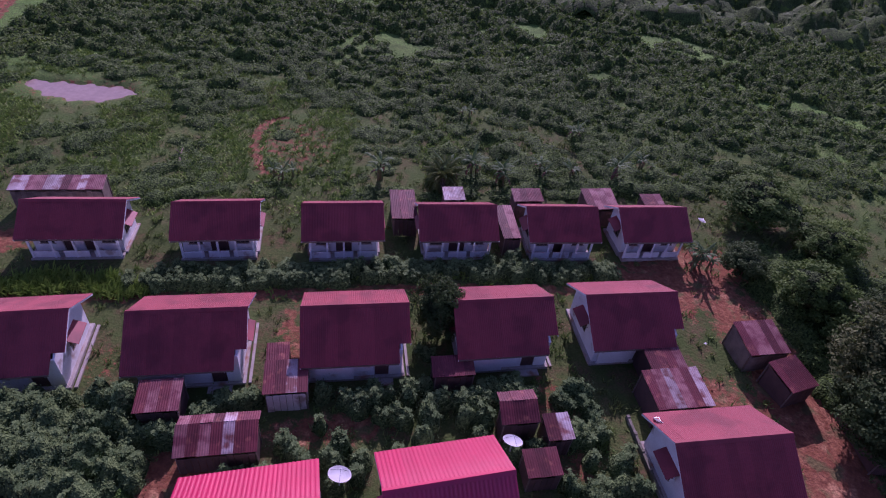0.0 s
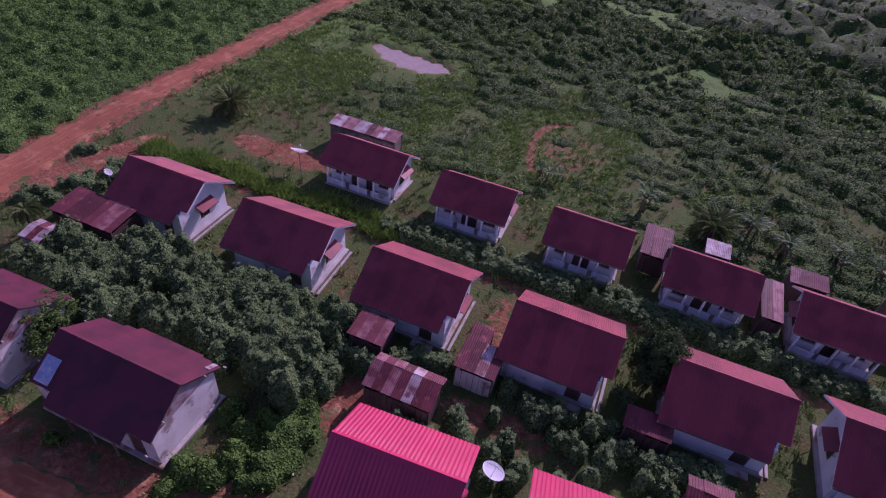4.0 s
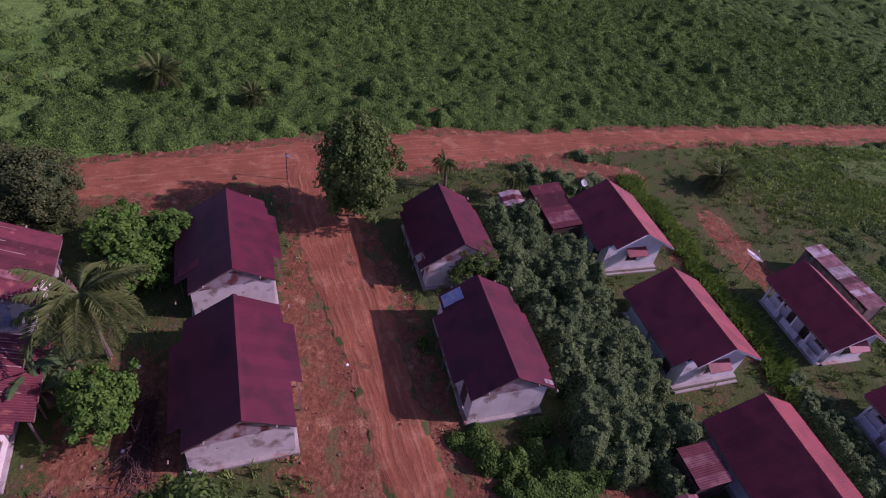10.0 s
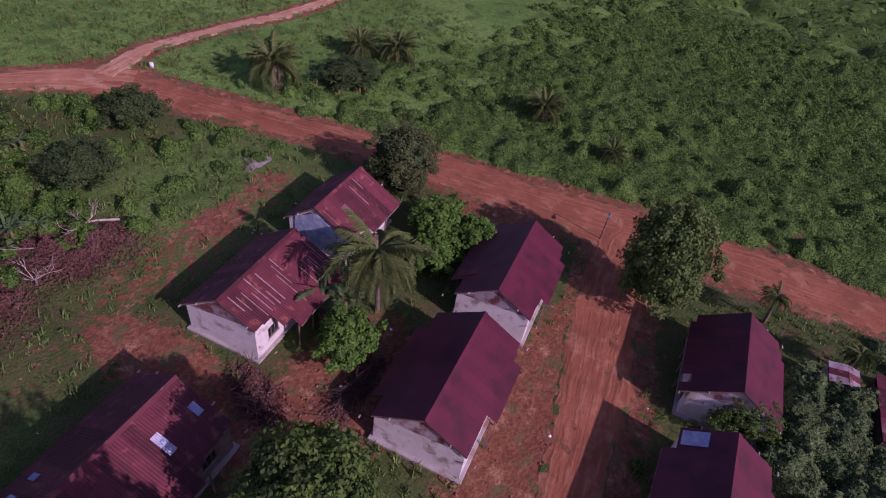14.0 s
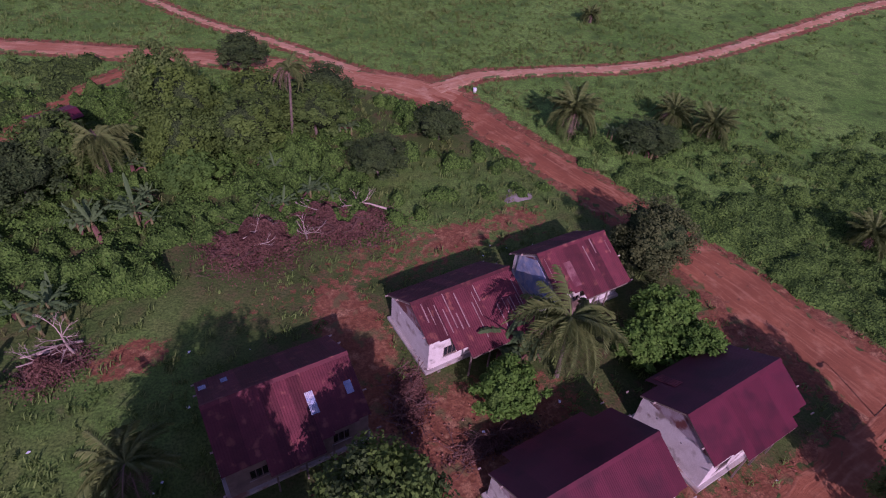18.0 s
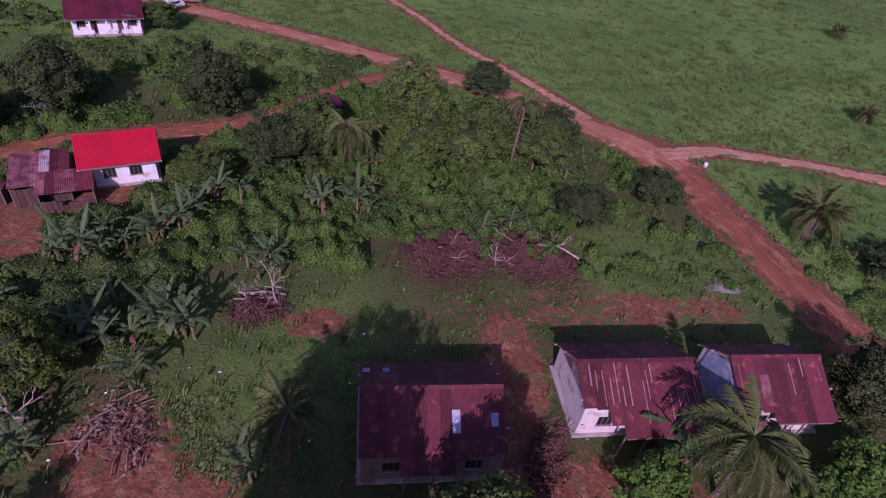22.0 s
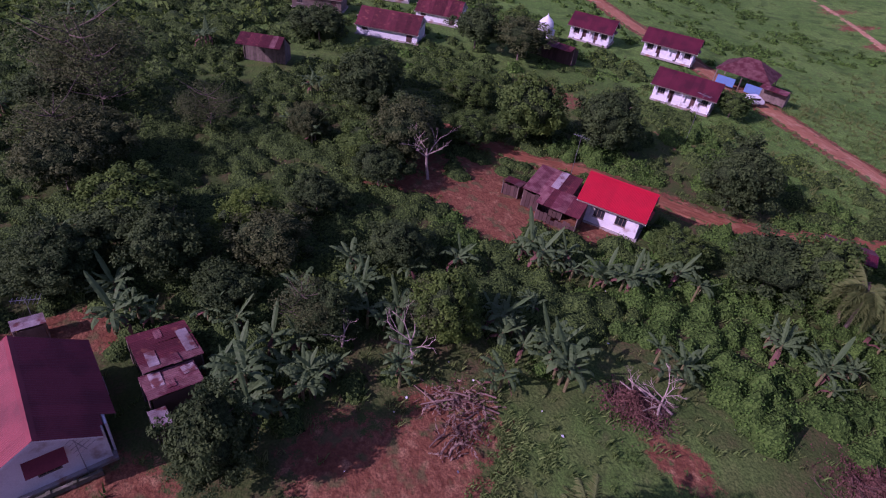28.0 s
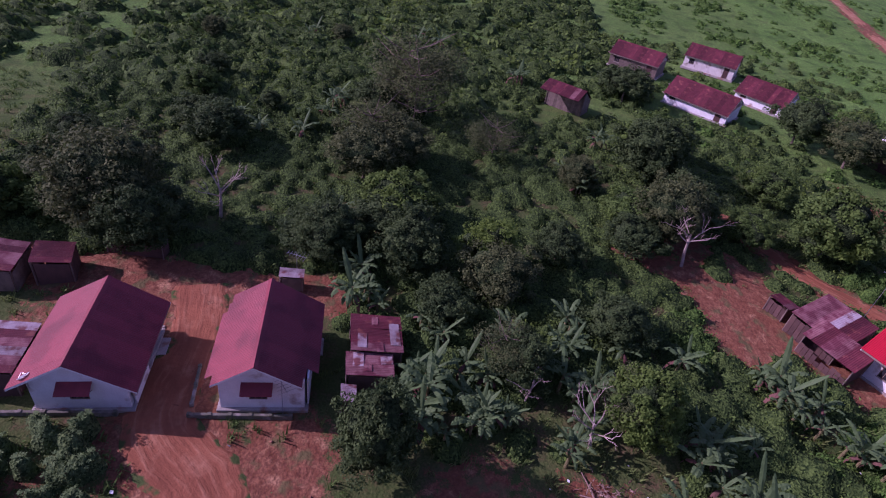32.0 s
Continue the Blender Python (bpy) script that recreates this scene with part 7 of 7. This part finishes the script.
# scattered low bushes over the open field round the hamlet
x, y = domes_in(62, 210, -150, -30, 1.9)
keep = clear_of(x, y, 1.4, 1.4) & (rng.random(len(x)) < 0.1 + 0.75 * (wave(x, y, 5, 51) > 0.58))
x, y = x[keep], y[keep]
big = wave(x, y, 4.0, 52) * rng.random(len(x))
cover("field_bushes", x, y, rng.uniform(0.5, 1.0, len(x)) * (0.8 + 0.9 * big), rng.uniform(0.3, 0.7, len(x)) * (0.7 + 1.4 * big), 0.5, 9, 0.16, "bright_mass", "bright", "low fresh bushes scattered over the open field", "bushes")

# cassava and garden shrubs between the rows of houses
x, y = domes_in(-62, 27, -22, 46, 0.62)
u, v = uv(x, y)
grove = (u > -37.5) & (u < -13.5) & (v > 15.6) & (v < 24.8) & ((u < -24) | (v > 16.6))
low = (u > -25) & (u < -11.5) & (v > 9.0) & (v < 18.0) & ~grove
mid = (u > -14) & (u < 17) & (v > 17.4) & (v < 24.6) | (u > 13.2) & (u < 18) & (v > 13) & (v < 17.5)
hedge = (v > 34.3) & (v < 37.2) & (u < 24)
gaps = (v > 24) & (v < 33) & (u < 24)
lane_side = (u > -8) & (u < 16) & (v > 4) & (v < 10.5)
patchy = wave(x, y, 3, 12)
weight = np.where(grove, 0.9, np.where(mid, 0.15 + 0.9 * patchy, np.where(hedge, np.where(u > -17, 0.4 + 0.5 * patchy, 0.0), np.where(gaps, 0.5 * (patchy > 0.7), np.where(lane_side, 0.5 * patchy, 0.0)))))
keep = ~low & clear_of(x, y, np.where(grove, 0.9, 0.75), 0.6) & (road_side(x, y) < -3) & (rng.random(len(x)) < weight)
crest = wave(x, y, 1.6, 63)
tall = np.where(grove, 2.3 + 0.8 * crest, np.where(mid, 1.2 + 0.7 * crest, np.where(hedge, 0.9 + 0.5 * crest, 0.6 + 0.4 * crest)))[keep]
x0, y0 = x, y
x, y = x[keep], y[keep]
r = rng.uniform(0.42, 0.72, len(x)) * np.where(tall > 2, 1.15, 1.0)
h = tall * rng.uniform(0.78, 1.08, len(x))
cover("cassava_plot", x, y, r, h, 0.28, 120, 0.052, "cassava_mass", "cassava", "tall grey-green cassava and shrubs between the houses", "shrubs", dip=0.5)


def rosette(n):
    """The star of drooping leaves at the tip of a cassava stalk, radius 1."""
    q = []
    for i in range(n):
        a = i * 2.4 + rng.uniform(-0.3, 0.3)
        d = np.array([math.cos(a), math.sin(a), 0])
        w = np.array([-d[1], d[0], 0]) * rng.uniform(0.13, 0.2)
        up, far = rng.uniform(0.1, 0.5), rng.uniform(0.7, 1.1)
        m = d * far * 0.55 + np.array([0, 0, up])
        q.append([d * 0.05, m - w, d * far + np.array([0, 0, up - rng.uniform(0.1, 0.5)]), m + w])
    return np.array(q)


ROSETTES = [rosette(11) for _ in range(8)]


def stand_on(name, x, y, z, scale, mat, label, category):
    """Leaf stars set at their own heights above the land, as one object."""
    pick, turn = rng.integers(0, len(ROSETTES), len(x)), rng.uniform(0, 6.28, len(x))
    q = np.stack(ROSETTES)[pick]
    c, s = np.cos(turn)[:, None, None], np.sin(turn)[:, None, None]
    k = scale[:, None, None]
    out = np.stack([(q[..., 0] * c - q[..., 1] * s) * k + x[:, None, None], (q[..., 0] * s + q[..., 1] * c) * k + y[:, None, None], q[..., 2] * k + z[:, None, None]], -1)
    return tagged(new(name, mesh_from_quads(name, out.reshape(-1, 4, 3), mat)), label, category, kind="stuff")


n = len(x) * 7
pick = rng.integers(0, len(x), n)
ang, off = rng.uniform(0, 6.28, n), np.sqrt(rng.random(n)) * r[pick] * 0.8
sx, sy = x[pick] + np.cos(ang) * off, y[pick] + np.sin(ang) * off
sz = height(sx, sy) + h[pick] * (1 - 0.5 * (off / r[pick]) ** 1.6) + rng.uniform(-0.1, 0.25, n)
stand_on("cassava_tops", sx, sy, sz, rng.uniform(0.13, 0.26, n), M["cassava_tip"], "leafy star-shaped tips of the cassava stalks", "shrubs")

# low bright shrubs below the tall growth beside the lane
keep = low & clear_of(x0, y0, 0.6, 0.4) & (rng.random(len(x0)) < 0.35 + 0.6 * wave(x0, y0, 2.2, 64))
x, y = x0[keep], y0[keep]
r, h = rng.uniform(0.4, 0.8, len(x)), rng.uniform(0.5, 1.3, len(x)) * (0.6 + 0.7 * wave(x, y, 1.8, 65))
cover("garden_shrubs", x, y, r, h, 0.3, 46, 0.09, "bright_mass", "bush", "fresh green shrubs and weeds beside the dirt lane", "shrubs", dip=0.6)


def tuft(n):
    q = []
    for i in range(n):
        a, l = rng.uniform(0, 6.28), rng.uniform(0.5, 1.0)
        b = np.array([rng.normal() * 0.35, rng.normal() * 0.35, 0])
        d = np.array([math.cos(a), math.sin(a), 0])
        sidev = np.array([-d[1], d[0], 0]) * 0.09
        q.append([b - sidev, b + sidev, b + d * l * 0.35 + np.array([0, 0, l * 0.7]) + sidev * 0.6, b + d * l * 0.7 + np.array([0, 0, l])])
    return np.array(q)


TUFTS = [tuft(9) for _ in range(8)]
x, y = points(-75, 60, -105, 80, 0.8)
keep = off_pond(x, y, 0.4) & clear_of(x, y, 0.2, 0.2) & (rng.random(len(x)) < 0.25 + 0.75 * wave(x, y, 4, 15)) & (rng.random(len(x)) < np.where((road_side(x, y) > 3) & (y > -14), 0.25, 0.85))
x, y = x[keep], y[keep]
s = rng.uniform(0.25, 0.6, len(x))
spread("grass", TUFTS, x, y, s, s * rng.uniform(0.7, 1.3, len(x)), M["grass"], "rough tufted grass with weeds", "grass")
x, y = points(-75, 60, -105, 80, 2.2)
keep = off_pond(x, y, 0.5) & clear_of(x, y, 0.3, 0.3) & (rng.random(len(x)) < wave(x, y, 5, 16) * np.where(road_side(x, y) > 3, 0.3, 0.9))
x, y = x[keep], y[keep]
s = rng.uniform(0.2, 0.5, len(x))
spread("weeds", CL_SMALL, x, y, s, s * rng.uniform(0.7, 1.3, len(x)), M["kudzu"], "low broad-leaved weeds scattered through the grass", "weeds")

# lush grass: the long strip between the two rows, round the pond and beside the red cutting
x, y = points(-62, 26, 20, 80, 0.42)
u, v = uv(x, y)
strip = (v > 33.4) & (v < 36.0) & (u > -15) & (u < 24)
lush = np.maximum(0.8 * np.clip(1.5 - np.hypot((x + 30) / 26, (y - 57) / 13), 0, 1), np.maximum(np.clip(1.5 - np.hypot((x + 19) / 10, (y - 58) / 9), 0, 1) * (np.hypot(x + 17, y - 55) > 4), np.clip(1.5 - np.hypot((x + 53) / 12, (y - 56) / 16), 0, 1))) * (wave(x, y, 3, 52) > 0.32)
keep = off_pond(x, y, 0.5) & clear_of(x, y, 0.2, 0.3) & (road_side(x, y) < -2.4) & (rng.random(len(x)) < np.where(strip, np.where(u < -15, 1.0, 0.35), lush * 0.8))
x, y = x[keep], y[keep]
s = rng.uniform(0.3, 0.7, len(x))
spread("tall_grass", TUFTS, x, y, s * 1.25, s * rng.uniform(0.4, 0.75, len(x)), M["lush"], "lush bright green grass growing knee-high", "grass")

# a dense strip of tall grass behind the middle row
x, y = points(-52, -14, 20, 40, 0.2)
u, v = uv(x, y)
mid_line = 36.1 + 0.35 * np.sin(u * 0.5) + np.clip((u + 26) / 12, 0, 1) * -0.6
keep = (u > -43) & (u < -15) & (np.abs(v - mid_line) < 1.0 + 0.25 * np.sin(u * 1.3)) & (rng.random(len(x)) < 0.85)
x, y = x[keep], y[keep]
s = rng.uniform(0.45, 0.8, len(x))
spread("tall_grass", TUFTS, x, y, s, s * rng.uniform(0.8, 1.3, len(x)), M["lush"], "dense strip of tall yellow-green grass behind the houses", "grass")

x, y = points(-2, 16, -30, -9, 0.27)
keep = clear_of(x, y, 0.3, 0.3) & (rng.random(len(x)) < np.clip(1.5 - np.hypot((x - 8.6) / 3.6, (y + 14.0) / 2.4), 0, 0.9) * np.clip(1.6 * wave(x, y, 1.6, 57) - 0.3, 0, 1))
x, y = x[keep], y[keep]
s = rng.uniform(0.25, 0.6, len(x))
spread("tall_grass", TUFTS, x, y, s * 1.2, s * rng.uniform(0.4, 0.75, len(x)), M["grass"], "lush green grass beside the shaded house", "grass")

# clods of turned soil on the bare ground
x, y = points(-45, 30, -36, 45, 0.42)
b = bareness(x, y)
heaps = sum(np.clip(1.3 - np.hypot((x - a) / c, (y - d) / e), 0, 1) for a, d, c, e in ((-14.5, -14.5, 5, 2.2), (-17, -5.0, 4.5, 1.6), (-14.5, 7.5, 3, 3), (-27, -1.5, 9, 1.0), (-36, -9, 4, 3), (-12, 19.6, 2.4, 1.6), (6, -15, 5, 2)))
inner = np.ones(len(x), bool)
for cx, cy, a, hl, hw in HOUSES:
    du, dv = (x - cx) * math.cos(a) + (y - cy) * math.sin(a), -(x - cx) * math.sin(a) + (y - cy) * math.cos(a)
    inner &= (np.abs(du) > hl - 0.6) | (np.abs(dv) > hw - 0.5)
q, w = to_line(x, y, *ROADS["lane"])
keep = inner & (b > 0.4) & (rng.random(len(x)) < 0.012 + 0.7 * heaps * (wave(x, y, 0.8, 81) > 0.35)) & ((q > w * 0.75) | (rng.random(len(x)) < 0.06))
x, y = x[keep], y[keep]
base = np.array([(1, 0, 0), (0, 1, 0), (-1, 0, 0), (0, -1, 0), (0, 0, 1), (0, 0, -1)], float)
tri = np.array([(0, 1, 4), (1, 2, 4), (2, 3, 4), (3, 0, 4), (1, 0, 5), (2, 1, 5), (3, 2, 5), (0, 3, 5)])
size = rng.uniform(0.03, 0.12, len(x)) * rng.uniform(0.5, 1.4, len(x))
turn = rng.uniform(0, 6.28, len(x))
shape = base[None] * rng.uniform(0.6, 1.3, (len(x), 6, 1)) * size[:, None, None] * np.array([1.2, 0.9, 0.7])
c, s = np.cos(turn)[:, None], np.sin(turn)[:, None]
verts = np.stack([shape[:, :, 0] * c - shape[:, :, 1] * s + x[:, None], shape[:, :, 0] * s + shape[:, :, 1] * c + y[:, None], shape[:, :, 2] + (height(x, y) + 0.06)[:, None]], -1)
faces = (tri[None] + 6 * np.arange(len(x))[:, None, None]).reshape(-1, 3)
tagged(new("clods", quick_mesh("clods", verts.reshape(-1, 3), faces, M["rubble"])), "broken clods of red soil and rubble on bare ground", "rubble", kind="stuff")

# coarse grass and low bushes over the meadow beyond the crossroads
x, y = points(-170, 60, -210, -66, 1.9)
keep = clear_of(x, y, 0.5, 0.5) & (rng.random(len(x)) < 0.15 + 0.85 * wave(x, y, 7, 61))
x, y = x[keep], y[keep]
s = rng.uniform(0.4, 0.95, len(x))
spread("meadow_grass", TUFTS, x, y, s, s * rng.uniform(0.5, 0.9, len(x)), M["grass"], "coarse light green grass across the open meadow", "grass")
x, y = points(-170, 120, -190, -40, 7.5)
keep = clear_of(x, y, 2, 1.5) & (road_side(x, y) > 4) | (y < -84) & clear_of(x, y, 2, 1.5) & (rng.random(len(x)) < 0.35)
x, y = x[keep], y[keep]
s = rng.uniform(0.4, 1.2, len(x))
spread("meadow_bushes", CL_SMALL, x, y, s, s * 0.8, M["bush"], "small dark bushes dotted over the open meadow", "bushes")

# pale scraps lying about the yards
x, y = points(-34, 22, -34, 34, 5.5)
keep = clear_of(x, y, 0.6, 0.0) | (bareness(x, y) > 0.6) & (rng.random(len(x)) < 0.3)
for cx, cy, a, hl, hw in HOUSES:
    du, dv = (x - cx) * math.cos(a) + (y - cy) * math.sin(a), -(x - cx) * math.sin(a) + (y - cy) * math.cos(a)
    keep &= (np.abs(du) > hl) | (np.abs(dv) > hw)
x, y = x[keep], y[keep]
p = np.stack([x, y, height(x, y) + 0.12], 1)
tagged(new("litter", mesh_from_quads("litter", quads_from(p, np.array([0, 0, 1.0]) + rng.normal(size=(len(x), 3)) * 0.35, rng.uniform(0.05, 0.16, len(x)), 0.8), M["white"])), "pale scraps of litter scattered about the yards", "litter", kind="stuff")
